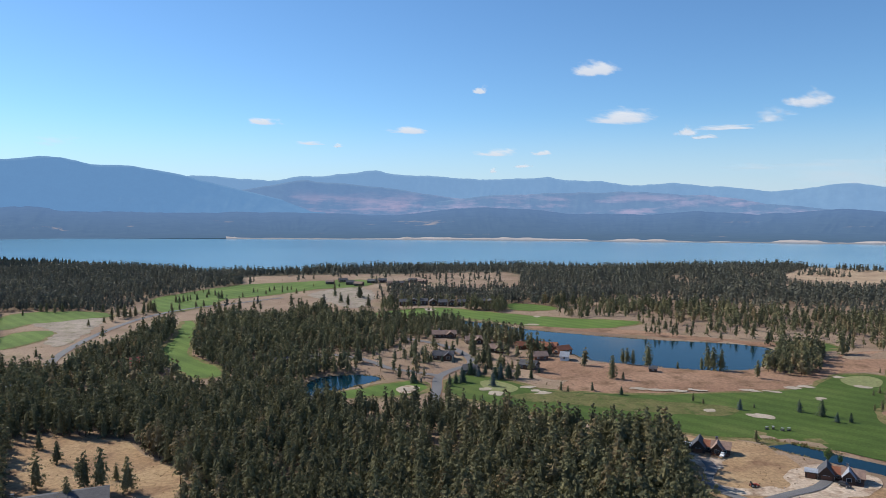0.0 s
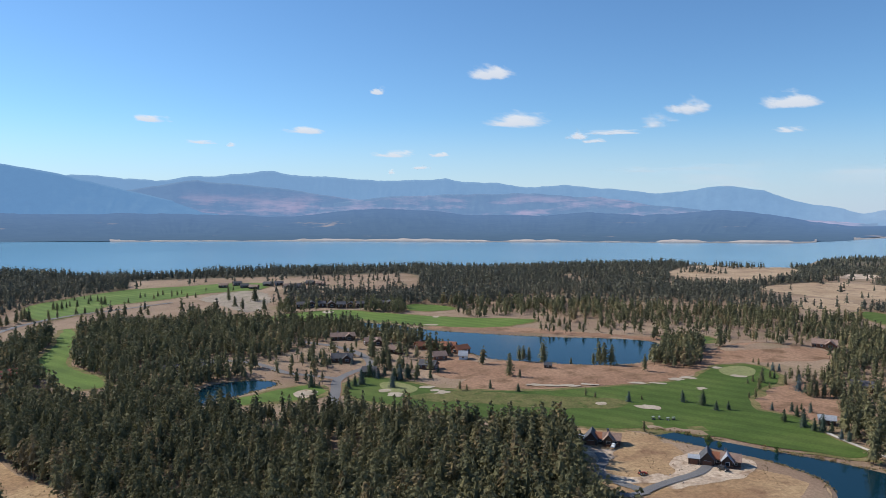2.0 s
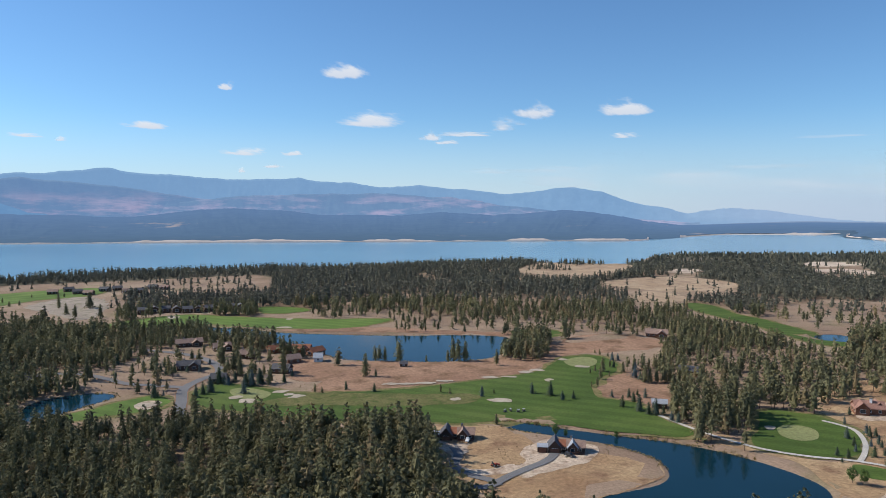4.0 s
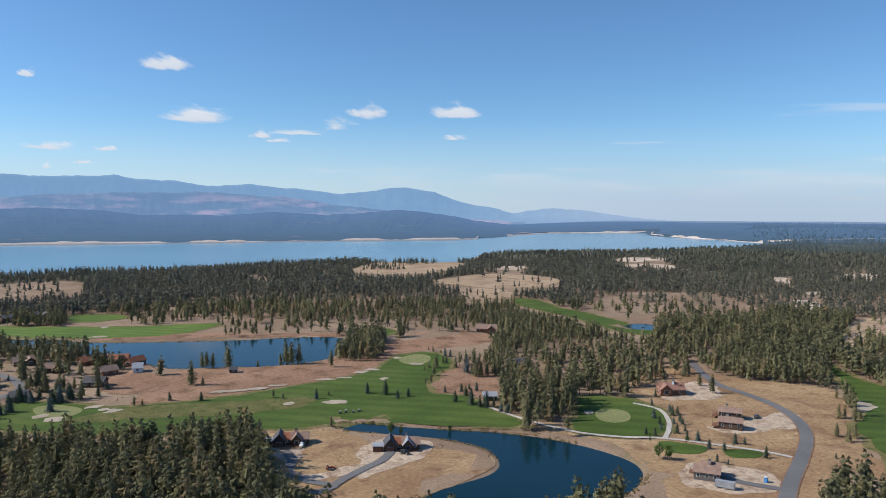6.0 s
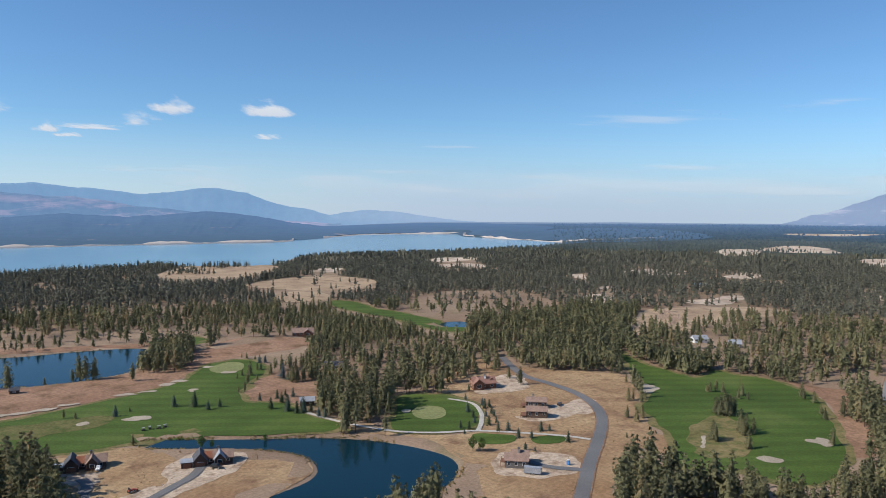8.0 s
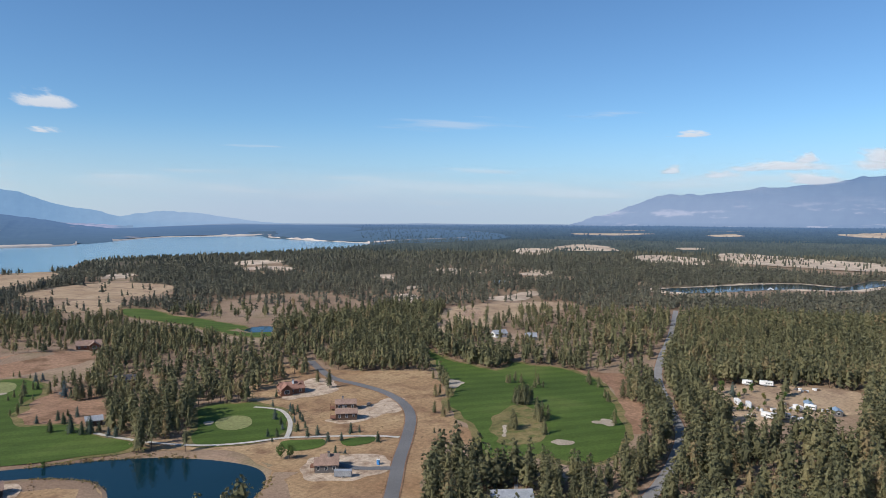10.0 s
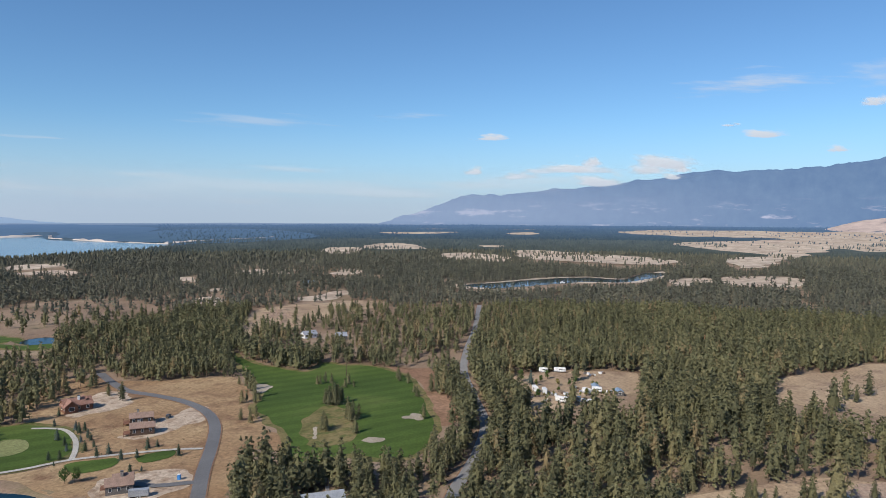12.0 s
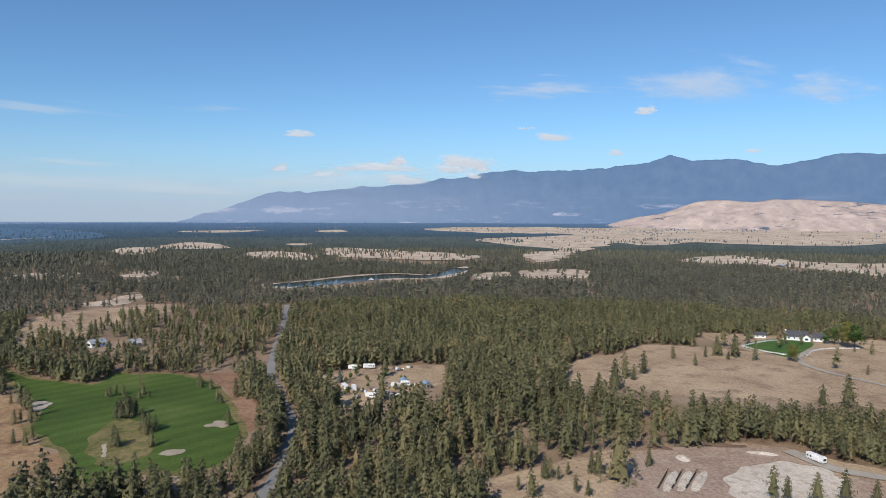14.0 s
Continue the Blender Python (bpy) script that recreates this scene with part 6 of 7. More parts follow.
def placed(bm, m):
    bmesh.ops.transform(bm, matrix=m, verts=bm.verts)
    bmesh.ops.recalc_face_normals(bm, faces=bm.faces)
    return bm


def at_ground(x, y, turn):
    return Matrix.Translation((x, y, float(height(np.array([x]), np.array([y]))[0]) + 0.1)) @ Matrix.Rotation(radians(turn), 4, "Z")


def wing(house, m, long, wide, tall, rise, walls, roof, over=0.6, gap=3.6, trim=WHITE_PAINT):
    """One gabled block: ridge along x, centred, standing on the ground."""
    h = wide / 2
    part("wall", placed(solid(bmesh.new(), [(-h, -0.4), (h, -0.4), (h, tall), (0, tall + rise), (-h, tall)], -long / 2, long / 2), m), walls, house)
    s = rise / h
    lo = tall - over * s
    t = 0.28
    for side in (1, -1):
        prof = [(0, tall + rise + 0.05), (0, tall + rise + 0.05 + t), (side * (h + over), lo + 0.05 + t), (side * (h + over), lo + 0.05)]
        part("roof", placed(solid(bmesh.new(), prof, -long / 2 - over, long / 2 + over), m), roof, house)
    n = max(1, int(long / gap))
    for side in (1, -1):
        for k in range(n):
            cx = -long / 2 + long * (k + 0.5) / n
            y = side * (h + 0.04)
            w = part("window", placed(box(bmesh.new(), cx - 0.75, cx + 0.75, y - 0.06, y + 0.06, tall * 0.38, tall * 0.82), m), trim, house)
            part("pane", placed(box(bmesh.new(), cx - 0.62, cx + 0.62, y - 0.09, y + 0.09, tall * 0.38 + 0.12, tall * 0.82 - 0.12), m), GLASS, w)
    for side in (1, -1):
        x = side * (long / 2 + 0.04)
        w = part("window", placed(box(bmesh.new(), x - 0.06, x + 0.06, -wide * 0.22, wide * 0.22, tall * 0.35, tall * 0.9), m), trim, house)
        part("pane", placed(box(bmesh.new(), x - 0.09, x + 0.09, -wide * 0.22 + 0.12, wide * 0.22 - 0.12, tall * 0.35 + 0.12, tall * 0.9 - 0.12), m), GLASS, w)


def chimney(house, m, x, y, top, material=STONE, size=0.6):
    c = part("chimney", placed(box(bmesh.new(), x - size, x + size, y - size, y + size, 0, top), m), material, house)
    part("cap", placed(box(bmesh.new(), x - size - 0.12, x + size + 0.12, y - size - 0.12, y + size + 0.12, top, top + 0.2), m), DARK_METAL, c)


def garage_door(house, m, x, y, wide, material=TIMBER):
    part("garage_door", placed(box(bmesh.new(), x - wide / 2, x + wide / 2, y - 0.07, y + 0.07, 0.05, 2.4), m), material, house)


def deck(house, m, x0, x1, y0, y1, z, material=CEDAR):
    part("deck", placed(box(bmesh.new(), x0, x1, y0, y1, z - 0.25, z), m), material, house)
    for x in (x0 + 0.1, x1 - 0.1):
        for y in (y0 + 0.1, y1 - 0.1):
            part("post", placed(box(bmesh.new(), x - 0.1, x + 0.1, y - 0.1, y + 0.1, -0.3, z + 1.0), m), material, house)
    part("rail", placed(box(bmesh.new(), x0, x1, y0, y0 + 0.08, z + 0.9, z + 1.0), m), material, house)


I4 = Matrix.Identity(4)


def shift(x, y, turn=0.0, z=0.0):
    return Matrix.Translation((x, y, z)) @ Matrix.Rotation(radians(turn), 4, "Z")


# the two lagoon houses: steep dark garage gable, rust-roofed link, brown wing with a cross gable
for x, y, turn, pale, lab in ((118, 319, -24, False, "brown timber house with rust-red metal roof above the meadow"), (158, 285, -28, True, "brown timber house with rust and pale metal roof by the lagoon")):
    hs = thing("house", at_ground(x + 1.2, y, turn) @ Matrix.Scale(0.82, 4), lab, "house")
    wing(hs, shift(-5.5, 0, 90), 11, 7.0, 3.0, 4.0, TIMBER, DARK_ROOF)
    wing(hs, shift(-0.3, 0.8), 5.0, 6.5, 3.4, 2.4, TIMBER, RUST_ROOF)
    wing(hs, shift(6.0, 0.6), 9.5, 8.0, 3.2, 2.8, TIMBER, BROWN_ROOF)
    wing(hs, shift(4.2, -2.2, 90), 7.5, 5.2, 3.6, 2.9, TIMBER, GREY_ROOF if pale else BROWN_ROOF)
    chimney(hs, I4, 3.5, 2.2, 7.8)
    garage_door(hs, I4, -5.5, -5.62, 4.6, CEDAR)
    deck(hs, I4, 1.2, 10.5, -6.4, -3.5, 0.5)
for x, y, turn in ((149.5, 288, -28), (109.5, 322, -24)):
    hs = thing("garage", at_ground(x, y, turn) @ Matrix.Scale(0.85, 4), "small brown timber garage with a pale flat metal roof", "garage", "detached garages")
    part("wall", box(bmesh.new(), -2.6, 2.6, -3, 3, -0.3, 3.0), TIMBER, hs)
    part("roof", box(bmesh.new(), -3.0, 3.0, -3.4, 3.4, 3.0, 3.22), GREY_ROOF, hs)
    garage_door(hs, I4, 0, -3.03, 3.6, CEDAR)
# new houses on the east field
hs = thing("house", at_ground(247, 187, -56) @ Matrix.Scale(0.84, 4), "new grey house with tan shingle roof on pale dirt", "house")
wing(hs, shift(0.6, -1.8), 11.5, 7.2, 4.2, 2.4, GREY_SIDING, BROWN_ROOF)
wing(hs, shift(2.0, 4.2), 8.5, 5.5, 4.6, 1.8, GREY_SIDING, BROWN_ROOF)
chimney(hs, I4, 1.5, 2.6, 8.0)
deck(hs, I4, -7.6, -5.2, -3.6, 2.6, 2.4)
for x, y, turn, lab in ((327, 233, -55, "new cedar house with brown shingle roof and stone terrace"), (312, 222, -55, "new cedar and stone house with dark brown roof")):
    hs = thing("house", at_ground(x, y, turn) @ Matrix.Scale(0.84, 4), lab, "house")
    wing(hs, shift(0, 0), 13, 7.5, 4.4, 2.0, TIMBER, BROWN_ROOF)
    wing(hs, shift(-2.0, 5.2), 6.5, 5, 3.6, 1.6, TIMBER, BROWN_ROOF)
    chimney(hs, I4, -2, 0.5, 8.2)
    deck(hs, I4, -10.2, -6.6, -4, 4, 1.4)
    garage_door(hs, I4, 4.0, -3.78, 4.8)
hs = thing("house", at_ground(341, 283, -48), "red-brown cedar house with crossed brown shingle gables", "house")
wing(hs, shift(0, 0, 12), 14, 8.5, 3.6, 3.0, CEDAR, RUSSET_ROOF)
wing(hs, shift(-3.5, -3, 102), 9, 6.5, 3.8, 2.8, CEDAR, RUSSET_ROOF)
wing(hs, shift(4.5, 3, 102), 8, 6.0, 3.6, 2.6, CEDAR, RUSSET_ROOF)
chimney(hs, I4, 1.2, -0.8, 8.0, WHITE_PAINT)
# clubhouse shed beside the fairway, hill house
hs = thing("shed", at_ground(243, 330, -33), "small grey-roofed timber course shed among spruces", "shed")
wing(hs, I4, 7.5, 5.5, 2.8, 1.6, TIMBER, GREY_ROOF)
hs = thing("house", at_ground(366, 502, -36), "tan-roofed house on the brown hill", "house")
wing(hs, I4, 17, 9, 3.4, 3.0, CEDAR, BROWN_ROOF)
wing(hs, shift(4, -3.5, 90), 9, 7, 3.4, 2.6, CEDAR, BROWN_ROOF)
chimney(hs, I4, -4, 1, 7.5)
# village round the road and by the pond
for x, y, turn, long, walls, roof, lab in (
        (-2, 605, 5, 20, TIMBER, BROWN_ROOF, "large brown house with tan roof under pines"), (-2, 520, -4, 15, TIMBER, DARK_ROOF, "dark timber house beside the village road"),
        (22, 579, 10, 13, TIMBER, BROWN_ROOF, "brown-roofed timber house among pines"), (38, 545, -8, 13, TIMBER, BROWN_ROOF, "timber house with brown roof under pines"),
        (62, 557, 15, 14, CEDAR, RUST_ROOF, "red-roofed cedar house by the pond"), (79, 553, -20, 15, CEDAR, RUST_ROOF, "cedar house with rusty metal roof by the pond"),
        (88, 538, 30, 12, CEDAR, RUST_ROOF, "small house with bright rust roof"), (86, 514, -15, 6, WHITE_PAINT, GREY_ROOF, "house under construction wrapped in white"),
        (68, 516, 12, 10, CEDAR, BROWN_ROOF, "low brown house beside bare ground"), (57, 487, -30, 12, TIMBER, DARK_ROOF, "dark house among tall pines"), (16, 474, -10, 9, TIMBER, DARK_ROOF, "small dark house at the course edge"),
        (-225, 484, 20, 9, CEDAR, RED_ROOF, "small cabin with red metal roof"), (-218, 498, 26, 9, CEDAR, RED_ROOF, "red-roofed cabin among pines"),
        (-115, 497, 8, 15, TIMBER, DARK_ROOF, "dark timber house near the small pond"), (-95, 502, -12, 14, TIMBER, DARK_ROOF, "dark roofed house beside pines"),
        (637, -54, 0, 8, WHITE_PAINT, GREY_ROOF, "small white house deep in the forest"), (635, -88, 90, 16, TIMBER, RED_ROOF, "long red-roofed building in the forest"),
        (589, 252, -40, 12, WHITE_PAINT, GREY_ROOF, "white metal-roofed building among pines"), (588, 222, -60, 9, GREY_SIDING, GREY_ROOF, "grey outbuilding among pines"),
        (1015, 432, -40, 22, WHITE_PAINT, BLUE_ROOF, "far house with pale blue metal roof"), (-264, 417, 30, 14, GREY_SIDING, GREY_ROOF, "grey-roofed house hidden by pines"), (310, 390, -40, 12, TIMBER, DARK_ROOF, "dark house under the pines"),
        (1150, 60, 0, 12, WHITE_PAINT, DARK_ROOF, "far white house on the pond shore"), (1560, -640, 0, 22, WHITE_PAINT, DARK_ROOF, "far farm building in the valley"), (1420, -760, 20, 18, GREY_SIDING, GREY_ROOF, "far grey barn in the valley")):
    hs = thing("house", at_ground(x, y, turn), lab, "house")
    wing(hs, I4, long, 8.0, 3.2, 2.6, walls, roof)
    if long > 12:
        wing(hs, shift(long * 0.25, -3, 90), 8, 6, 3.2, 2.3, walls, roof)
        chimney(hs, I4, -long * 0.2, 1.0, 7.0)
# lodges in a row above the pond and the far houses beyond the range
for k, (x, y) in enumerate(LODGES):
    hs = thing("lodge", at_ground(x, y + 6 * math.sin(k), 8 * math.sin(k * 2.3)), "dark brown timber lodge in a row", "house", "row of lodges")
    wing(hs, shift(0, 0, 90 * (k % 2)), 9.5, 8, 4.6, 2.4, TIMBER, DARK_ROOF)
for k, (x, y) in enumerate(FAR_ROW):
    hs = thing("house", at_ground(x, y + 26 * math.sin(k * 1.7), 25 * math.sin(k * 1.3)), "small dark brown house beyond the practice range", "house", "houses beyond the range")
    wing(hs, I4, 12, 8, 3.6, 2.4, TIMBER, DARK_ROOF if k % 3 else BROWN_ROOF)
# roofs close below the camera
hs = thing("house", at_ground(-144, 259, 24), "long low house with dark slate-grey roof in the meadow", "house")
wing(hs, shift(-6, 0), 20, 12, 3.0, 1.6, TIMBER, DARK_ROOF, 0.9)
wing(hs, shift(9, -1.5), 15, 13, 3.3, 1.9, TIMBER, DARK_ROOF, 0.9)
chimney(hs, I4, -15, 1.5, 6.2)
hs = thing("house", at_ground(251, 104, -58), "house with pale grey metal roof among pines", "house")
wing(hs, I4, 15, 9, 3.4, 1.9, GREY_SIDING, GREY_ROOF)
chimney(hs, I4, 2, 0.8, 6.6)
part("vent_pipe", placed(box(bmesh.new(), -0.1, 0.1, -0.1, 0.1, 4.2, 9.0), shift(2.8, 2.4)), DARK_METAL, hs)
# white house with its garage wing, fence and shed
hs = thing("house", at_ground(598, -334, -118), "white house with dark grey gabled roof beside a lawn", "house")
wing(hs, shift(-4, 0), 17, 10, 3.6, 4.0, WHITE_PAINT, DARK_ROOF)
wing(hs, shift(3, -4.5, 90), 8, 6, 3.4, 2.6, WHITE_PAINT, DARK_ROOF)
wing(hs, shift(14, 1), 12, 9, 3.4, 3.2, WHITE_PAINT, DARK_ROOF)
chimney(hs, I4, -13, 0, 8.6, WHITE_PAINT)
garage_door(hs, I4, 14, -3.55, 5.0, WHITE_PAINT)
hs = thing("shed", at_ground(612, -304, -110), "small white shed with dark roof behind the fence", "shed")
wing(hs, I4, 9, 6, 2.8, 1.8, WHITE_PAINT, DARK_ROOF)


def fence(pts, label):
    line = rounded(pts, 3.0, False)
    fe = thing("fence", at_ground(*line[0], 0), label, "fence", "white fences")
    inv = fe.matrix_world.inverted()
    z = height(line[:, 0], line[:, 1]) + 0.1
    for k, p in enumerate(line):
        part("post", placed(box(bmesh.new(), -0.09, 0.09, -0.09, 0.09, -0.3, 1.35), inv @ Matrix.Translation((*p, z[k]))), WHITE_PAINT, fe)
    for k, (a, b) in enumerate(zip(line[:-1], line[1:])):
        d = b - a
        m = inv @ Matrix.Translation((*a, z[k])) @ Matrix.Rotation(math.atan2(d[1], d[0]), 4, "Z")
        for zz in (0.3, 0.65, 1.0):
            part("rail", placed(box(bmesh.new(), 0, float(np.hypot(*d)), -0.03, 0.03, zz, zz + 0.2), m), WHITE_PAINT, fe)


fence(FENCE_A, "white rail fence behind the lawn")
fence(FENCE_B, "white rail fence below the lawn")
fence(FENCE_C, "white rail fence along the gravel drive")


# ---- vehicles and yard things ----
def wheel(owner, m, x, y, r, w=0.22):
    bm = bmesh.new()
    bmesh.ops.create_cone(bm, cap_ends=True, segments=14, radius1=r, radius2=r, depth=w, matrix=Matrix.Translation((x, y, r)) @ Matrix.Rotation(math.pi / 2, 4, "X"))
    tyre = part("wheel", placed(bm, m), RUBBER, owner)
    bm = bmesh.new()
    bmesh.ops.create_cone(bm, cap_ends=True, segments=12, radius1=r * 0.55, radius2=r * 0.55, depth=w + 0.04, matrix=Matrix.Translation((x, y, r)) @ Matrix.Rotation(math.pi / 2, 4, "X"))
    part("rim", placed(bm, m), WHITE_METAL, tyre)


def rounded_box(x0, x1, y0, y1, z0, z1, edge):
    bm = box(bmesh.new(), x0, x1, y0, y1, z0, z1)
    bmesh.ops.bevel(bm, geom=bm.edges[:], offset=edge, segments=2, affect="EDGES")
    return bm


def trailer(x, y, turn, long, label, group="", stripe=GREY_SIDING):
    """A white camper on two axles."""
    tr = thing("camper_trailer", at_ground(x, y, turn) @ Matrix.Translation((0, 0, 0.15)), label, "camper", group)
    part("body", rounded_box(-long / 2, long / 2, -1.25, 1.25, 0.65, 3.3, 0.18), WHITE_METAL, tr)
    part("slide_out", rounded_box(-long * 0.05, long * 0.3, -1.7, -1.2, 1.0, 2.9, 0.06), WHITE_METAL, tr)
    part("stripe", box(bmesh.new(), -long / 2 + 0.3, long / 2 - 0.3, -1.275, 1.275, 1.05, 1.2), stripe, tr)
    for k in range(3):
        cx = -long * 0.38 + k * long * 0.18
        part("window", box(bmesh.new(), cx - 0.45, cx + 0.45, -1.285, 1.285, 1.75, 2.5), GLASS, tr)
    part("window", box(bmesh.new(), long / 2 - 0.05, long / 2 + 0.02, -0.8, 0.8, 1.6, 2.6), GLASS, tr, "wide rear window")
    part("air_conditioner", rounded_box(-0.5, 0.5, -0.4, 0.4, 3.3, 3.6, 0.08), WHITE_METAL, tr)
    part("hitch", box(bmesh.new(), -long / 2 - 1.2, -long / 2 + 0.2, -0.12, 0.12, 0.5, 0.65), DARK_METAL, tr)
    for sx in (-0.5, 0.5):
        for sy in (-1.1, 1.1):
            wheel(tr, I4, long * 0.08 + sx, sy, 0.38)


def car(x, y, turn, paint, label, truck=False):
    c = thing("pickup_truck" if truck else "car", at_ground(x, y, turn) @ Matrix.Translation((0, 0, 0.3)), label, "truck" if truck else "car")
    part("body", rounded_box(-2.4, 2.4, -0.92, 0.92, 0.42, 1.05, 0.14), paint, c)
    x0, x1 = (-0.4, 1.3) if truck else (-2.0, 1.1)
    bm = box(bmesh.new(), x0, x1, -0.82, 0.82, 1.0, 1.72)
    for p in bm.verts:
        if p.co.z > 1.5:
            p.co.x = x0 + 0.25 + (p.co.x - x0) * 0.75
            p.co.y *= 0.86
    part("cabin", bm, paint, c)
    part("windscreen", placed(box(bmesh.new(), -0.03, 0.03, -0.68, 0.68, -0.28, 0.28), Matrix.Translation((x1 - 0.06, 0, 1.36)) @ Matrix.Rotation(-0.6, 4, "Y")), GLASS, c)
    part("side_window", box(bmesh.new(), x0 + 0.35, x1 - 0.5, -0.84, 0.84, 1.18, 1.52), GLASS, c)
    for sy in (-0.6, 0.6):
        part("headlight", box(bmesh.new(), 2.36, 2.42, sy - 0.18, sy + 0.18, 0.68, 0.86), WHITE_METAL, c)
    for sx in (-1.5, 1.5):
        for sy in (-0.84, 0.84):
            wheel(c, I4, sx, sy, 0.37)


trailer(304.7, -173.5, -163, 9.0, "white travel trailer parked on a gravel drive")
car(122, 311, 60, WHITE_METAL, "white pickup truck before the timber house", True)
car(157, 277, -60, DARK_METAL, "dark car parked on the lagoon drive")
car(338, 225, 20, DARK_METAL, "dark car on the dirt forecourt")
for x, y, turn, long in ((499, 30, 85, 8), (496, 41, 80, 6), (438, 36, 10, 7), (442, 42, 20, 7), (420, 25, 60, 7), (423, 17, 80, 6), (449, 5, 80, 6), (416, 8, 10, 7), (444, 11, 40, 6), (408, -3, 30, 7)):
    trailer(x, y, turn, long, "white camper trailer parked in a cluttered yard", "campers in the yard")
for k, (x, y) in enumerate(((436, 30), (435, 46), (421, 33), (448, 14), (451, -2), (430, 22), (455, 18), (498, 12), (502, 2), (494, 8), (427, 12), (440, 24))):
    junk = thing("crate_stack", at_ground(x, y, k * 37), "stack of pale crates and scrap in the yard", "crates", "yard scrap")
    for j in range(4):
        part("crate", placed(rounded_box(-0.9, 0.9, -0.7, 0.7, 0, 1.1, 0.05), shift((j % 2) * 2.0 - 1, (j // 2) * 1.6 - 0.8, j * 23 + k * 11)), (WHITE_METAL, GREY_ROOF, GREY_SIDING, WHITE_PAINT, BARK)[(j + k) % 5], junk)
for x, y, turn in ((455, 6, 10), (446, -8, 12)):
    sh = thing("shed", at_ground(x, y, turn), "blue-grey metal shed in a cluttered yard", "shed", "yard sheds")
    wing(sh, I4, 7, 4, 2.6, 0.9, GREY_SIDING, BLUE_ROOF, 0.3)
box_tr = thing("cargo_trailer", at_ground(243.5, 175.5, -62), "grey enclosed cargo trailer beside the new house", "trailer")
part("body", rounded_box(-3.6, 3.6, -1.2, 1.2, 0.5, 2.9, 0.08), GREY_ROOF, box_tr)
part("roof", box(bmesh.new(), -3.62, 3.62, -1.22, 1.22, 2.9, 2.98), GREY_ROOF, box_tr)
for sx in (-0.5, 0.5):
    for sy in (-1.1, 1.1):
        wheel(box_tr, I4, sx, sy, 0.36)
wc = thing("portable_toilet", at_ground(262.5, 170.5, 20), "bright blue portable toilet beside the road", "toilet cabin")
part("cabin", rounded_box(-0.6, 0.6, -0.6, 0.6, 0.0, 2.1, 0.05), BLUE_PLASTIC, wc)
part("roof", rounded_box(-0.66, 0.66, -0.66, 0.66, 2.1, 2.35, 0.1), WHITE_METAL, wc, "white domed roof")
part("door", box(bmesh.new(), -0.42, 0.42, -0.64, -0.6, 0.1, 1.95), BLUE_PLASTIC, wc)
for k in range(4):
    gc = thing("golf_cart", at_ground(159 + 3.3 * k, 350 - 1.3 * k + (k % 2) * 1.5, 20 + 55 * k) @ Matrix.Translation((0, 0, 0.2)) @ Matrix.Scale(0.8, 4), "dark golf cart with a grey canopy on the fairway", "golf cart", "golf carts")
    part("body", rounded_box(-1.2, 1.2, -0.6, 0.6, 0.3, 0.8, 0.1), DARK_METAL, gc)
    part("seat", rounded_box(-0.5, 0.2, -0.55, 0.55, 0.8, 1.15, 0.06), GREY_SIDING, gc)
    part("canopy", rounded_box(-1.1, 0.9, -0.62, 0.62, 1.85, 1.95, 0.04), GREY_ROOF, gc)
    for sx in (-1.0, 0.8):
        for sy in (-0.55, 0.55):
            part("canopy_post", box(bmesh.new(), sx - 0.03, sx + 0.03, sy - 0.03, sy + 0.03, 0.7, 1.87), DARK_METAL, gc)
    for sx in (-0.8, 0.8):
        for sy in (-0.55, 0.55):
            wheel(gc, I4, sx, sy, 0.25, 0.16)


# ---- heaps, trenches, rubble, poles ----
def heap(name, x, y, long, wide, tall, turn, material, label, category, group="", seed=1):
    bm = bmesh.new()
    bmesh.ops.create_grid(bm, x_segments=14, y_segments=10, size=1.0)
    for p in bm.verts:
        r = min(1.0, math.hypot(p.co.x, p.co.y))
        p.co.z = (1 - r) ** 0.8 * (0.7 + 0.6 * noise.noise(Vector((p.co.x * 2.2, p.co.y * 2.2, seed)))) - 0.12
        p.co = Vector((p.co.x * long / 2, p.co.y * wide / 2, p.co.z * tall))
    me = bpy.data.meshes.new(name)
    bm.to_mesh(me)
    bm.free()
    me.materials.append(material)
    ob = new(name, me)
    ob.matrix_world = at_ground(x, y, turn) @ Matrix.Translation((0, 0, 0.2))
    tagged(ob, label, category, group)


for k, (x, y, hx, hy, turn, long) in enumerate([(288.3, -100.0, 286.8, -102.6, -30, 23.5), (288.1, -105.8, 286.5, -108.4, -31, 23.8), (287.8, -111.7, 286.2, -114.3, -33, 24.2)]):
    heap("dirt_heap", hx, hy, long * 1.1, 4.4, 1.7, turn, PALE_GRAVEL, "long heap of pale earth beside a trench", "earth heap", "earth heaps beside trenches", k)
    e = long / 2
    tr = mesh_object("trench", [(-e, -0.35, 0.02), (e, -0.35, 0.02), (e, 0.35, 0.02), (-e, 0.35, 0.02), (-e, -0.15, -0.25), (e, -0.15, -0.25), (e, 0.15, -0.25), (-e, 0.15, -0.25)],
                     [(0, 1, 5, 4), (4, 5, 6, 7), (7, 6, 2, 3), (0, 4, 7, 3), (1, 2, 6, 5)], RUBBER)
    tr.matrix_world = at_ground(x, y, turn) @ Matrix.Translation((0, 0, 0.42))
    tagged(tr, "narrow dark open trench in bare earth", "trench", "trenches", "structure")
heap("gravel_heap", 311, -117, 9, 6, 2.2, 0, PALE_GRAVEL, "pale heap of gravel on the site", "gravel heap", "", 5)
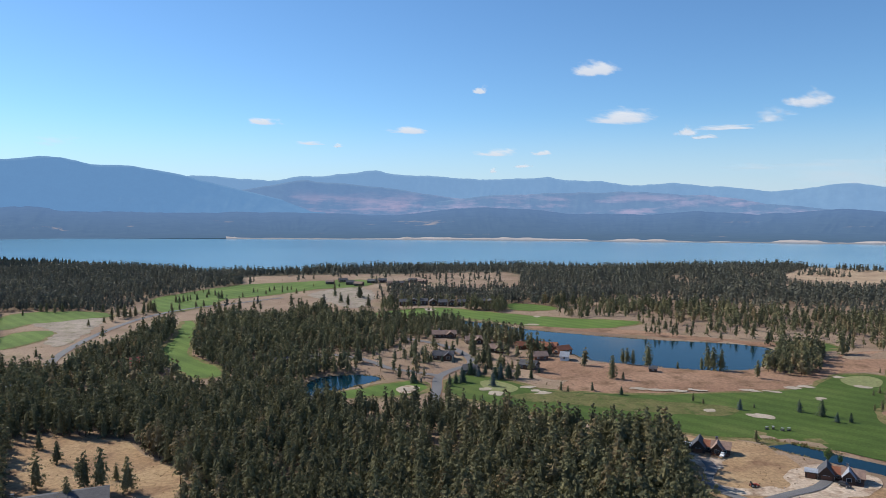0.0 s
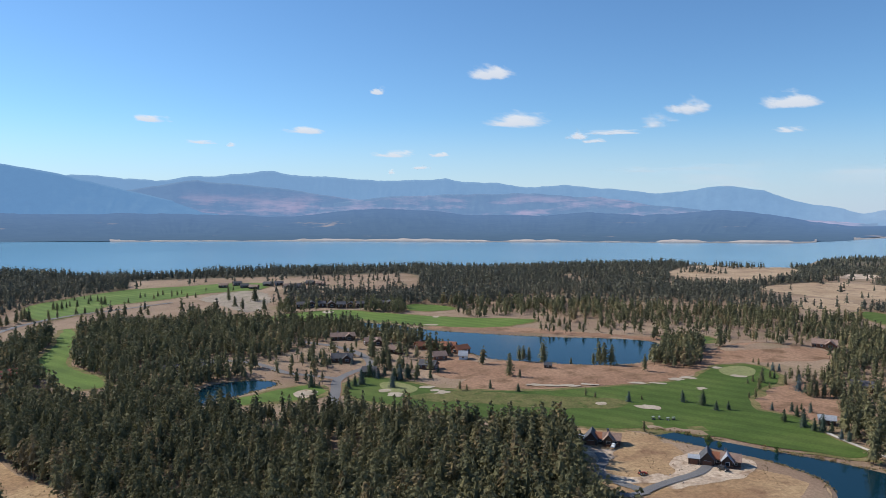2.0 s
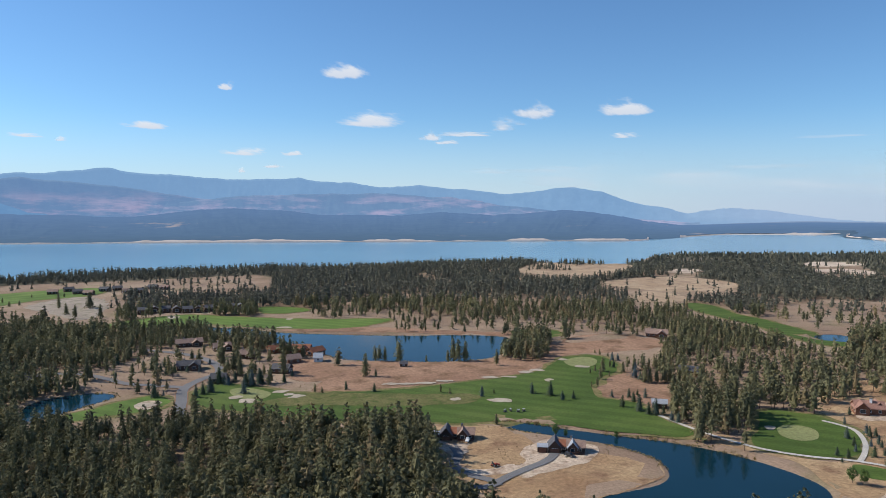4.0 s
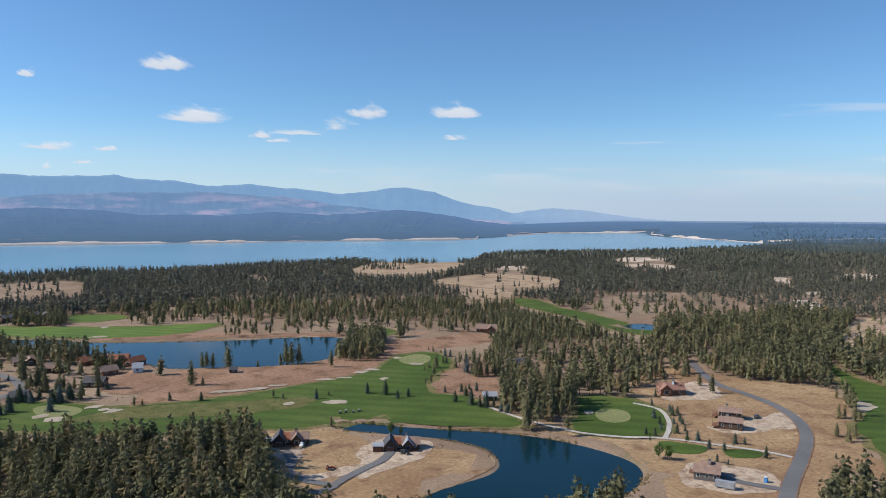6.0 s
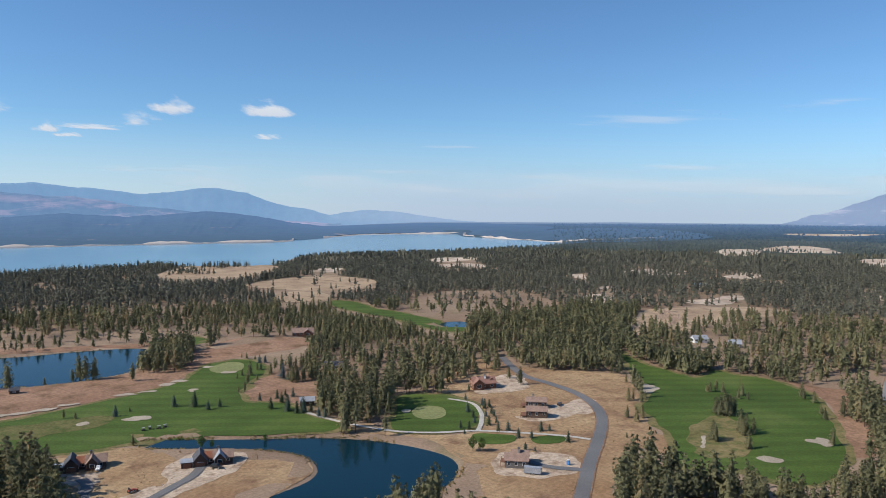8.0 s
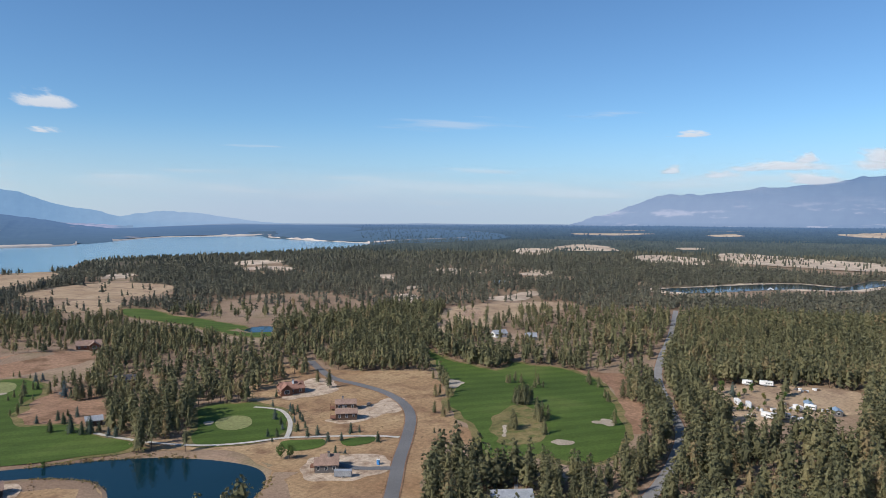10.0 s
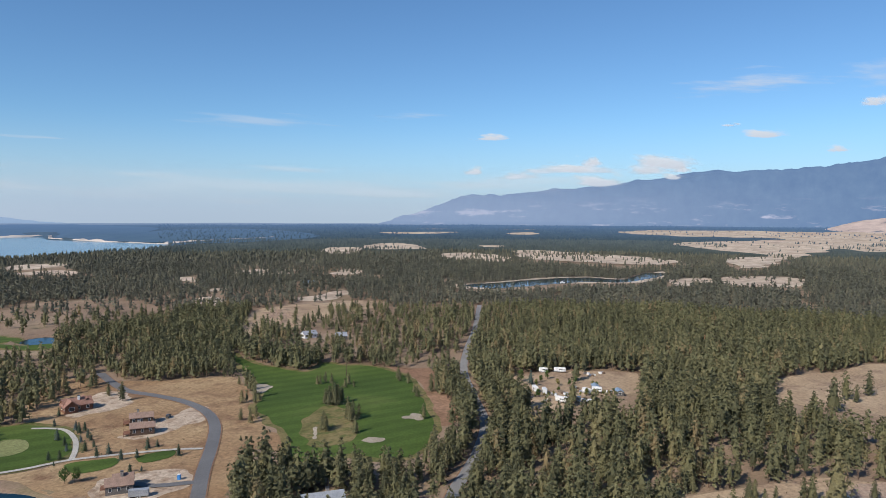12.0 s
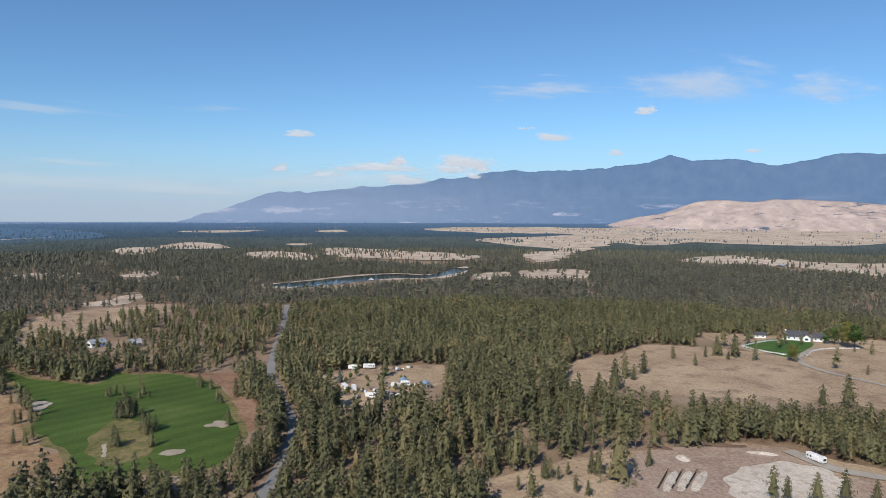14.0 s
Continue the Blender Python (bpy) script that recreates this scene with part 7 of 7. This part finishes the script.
heap("gravel_heap", 302, -90, 6, 4, 1.4, 20, PALE_GRAVEL, "small pale gravel heap", "gravel heap", "", 6)
heap("gravel_heap", 316, -155, 14, 5, 1.2, 70, PALE_GRAVEL, "low bank of pale gravel beside the drive", "gravel heap", "", 7)
heap("brush_heap", 327, -140, 26, 5, 1.8, 80, BARK, "long heap of cut brush at the forest edge", "brush heap", "", 8)
heap("brush_heap", 325, -112, 12, 5, 1.6, 60, BARK, "heap of cut brush", "brush heap", "", 9)


def rubble(pts, count, low, high, material, label):
    line = rounded(pts, 6)
    rng = random.Random(4)
    verts, faces = [], []
    lo, hi = line.min(0), line.max(0)
    while count:
        x, y = rng.uniform(lo[0], hi[0]), rng.uniform(lo[1], hi[1])
        if not inside(line, np.array([x]), np.array([y]))[0]:
            continue
        count -= 1
        z, s, k = float(height(np.array([x]), np.array([y]))[0]) + 0.2, rng.uniform(low, high), len(verts)
        for dx, dy, dz in ((-1, -1, 0), (1, -1, 0), (1, 1, 0), (-1, 1, 0), (-0.5, -0.6, 1), (0.6, -0.5, 0.9), (0.5, 0.6, 1.1), (-0.6, 0.5, 0.8)):
            verts.append((x + s * dx * rng.uniform(0.6, 1.1), y + s * dy * rng.uniform(0.6, 1.1), z + s * dz * rng.uniform(0.6, 1.0) - 0.15))
        faces += [tuple(k + q for q in f) for f in ((4, 5, 6, 7), (0, 1, 5, 4), (1, 2, 6, 5), (2, 3, 7, 6), (3, 0, 4, 7))]
    tagged(mesh_object("rubble", verts, faces, material), label, "rocks", kind="stuff")


rubble(ROCKS, 420, 0.3, 1.1, BARE, "reddish rock rubble on a mown field")
rubble(DIRT_PENINSULA, 40, 0.15, 0.5, STONE, "scattered boulders on graded dirt")
for x, y, tall in ((450, 167, 16), (-205, 445, 14)):
    po = thing("utility_pole", at_ground(x, y, 10), "tall weathered wooden pole", "pole", "poles")
    bm = bmesh.new()
    bmesh.ops.create_cone(bm, cap_ends=True, segments=8, radius1=0.2, radius2=0.12, depth=tall, matrix=Matrix.Translation((0, 0, tall / 2 - 0.3)))
    part("shaft", bm, BARK, po)
    part("cross_arm", box(bmesh.new(), -1.1, 1.1, -0.07, 0.07, tall - 1.4, tall - 1.2), BARK, po)


# ---- hillside hut, tractor ----
hut = thing("hut", at_ground(139, 476, -20), "small weathered shelter on the brown hill", "hut")
wing(hut, I4, 5, 3.6, 2.0, 1.3, TIMBER, DARK_ROOF, 0.4, 3.0)
trc = thing("tractor", at_ground(121, 277, 15) @ Matrix.Translation((0, 0, 0.2)), "small orange-red tractor on graded dirt", "tractor")
part("body", rounded_box(-1.3, 1.5, -0.45, 0.45, 0.6, 1.25, 0.1), RED_PAINT, trc)
part("seat", rounded_box(-0.9, -0.4, -0.3, 0.3, 1.2, 1.7, 0.06), DARK_METAL, trc)
part("loader_bucket", rounded_box(1.9, 2.5, -0.8, 0.8, 0.2, 0.8, 0.05), RED_PAINT, trc)
part("roll_bar", box(bmesh.new(), -1.1, -1.0, -0.5, 0.5, 1.2, 2.3), DARK_METAL, trc)
for side in (-0.65, 0.65):
    wheel(trc, I4, -0.7, side, 0.62, 0.35)
    wheel(trc, I4, 1.0, side, 0.38, 0.26)
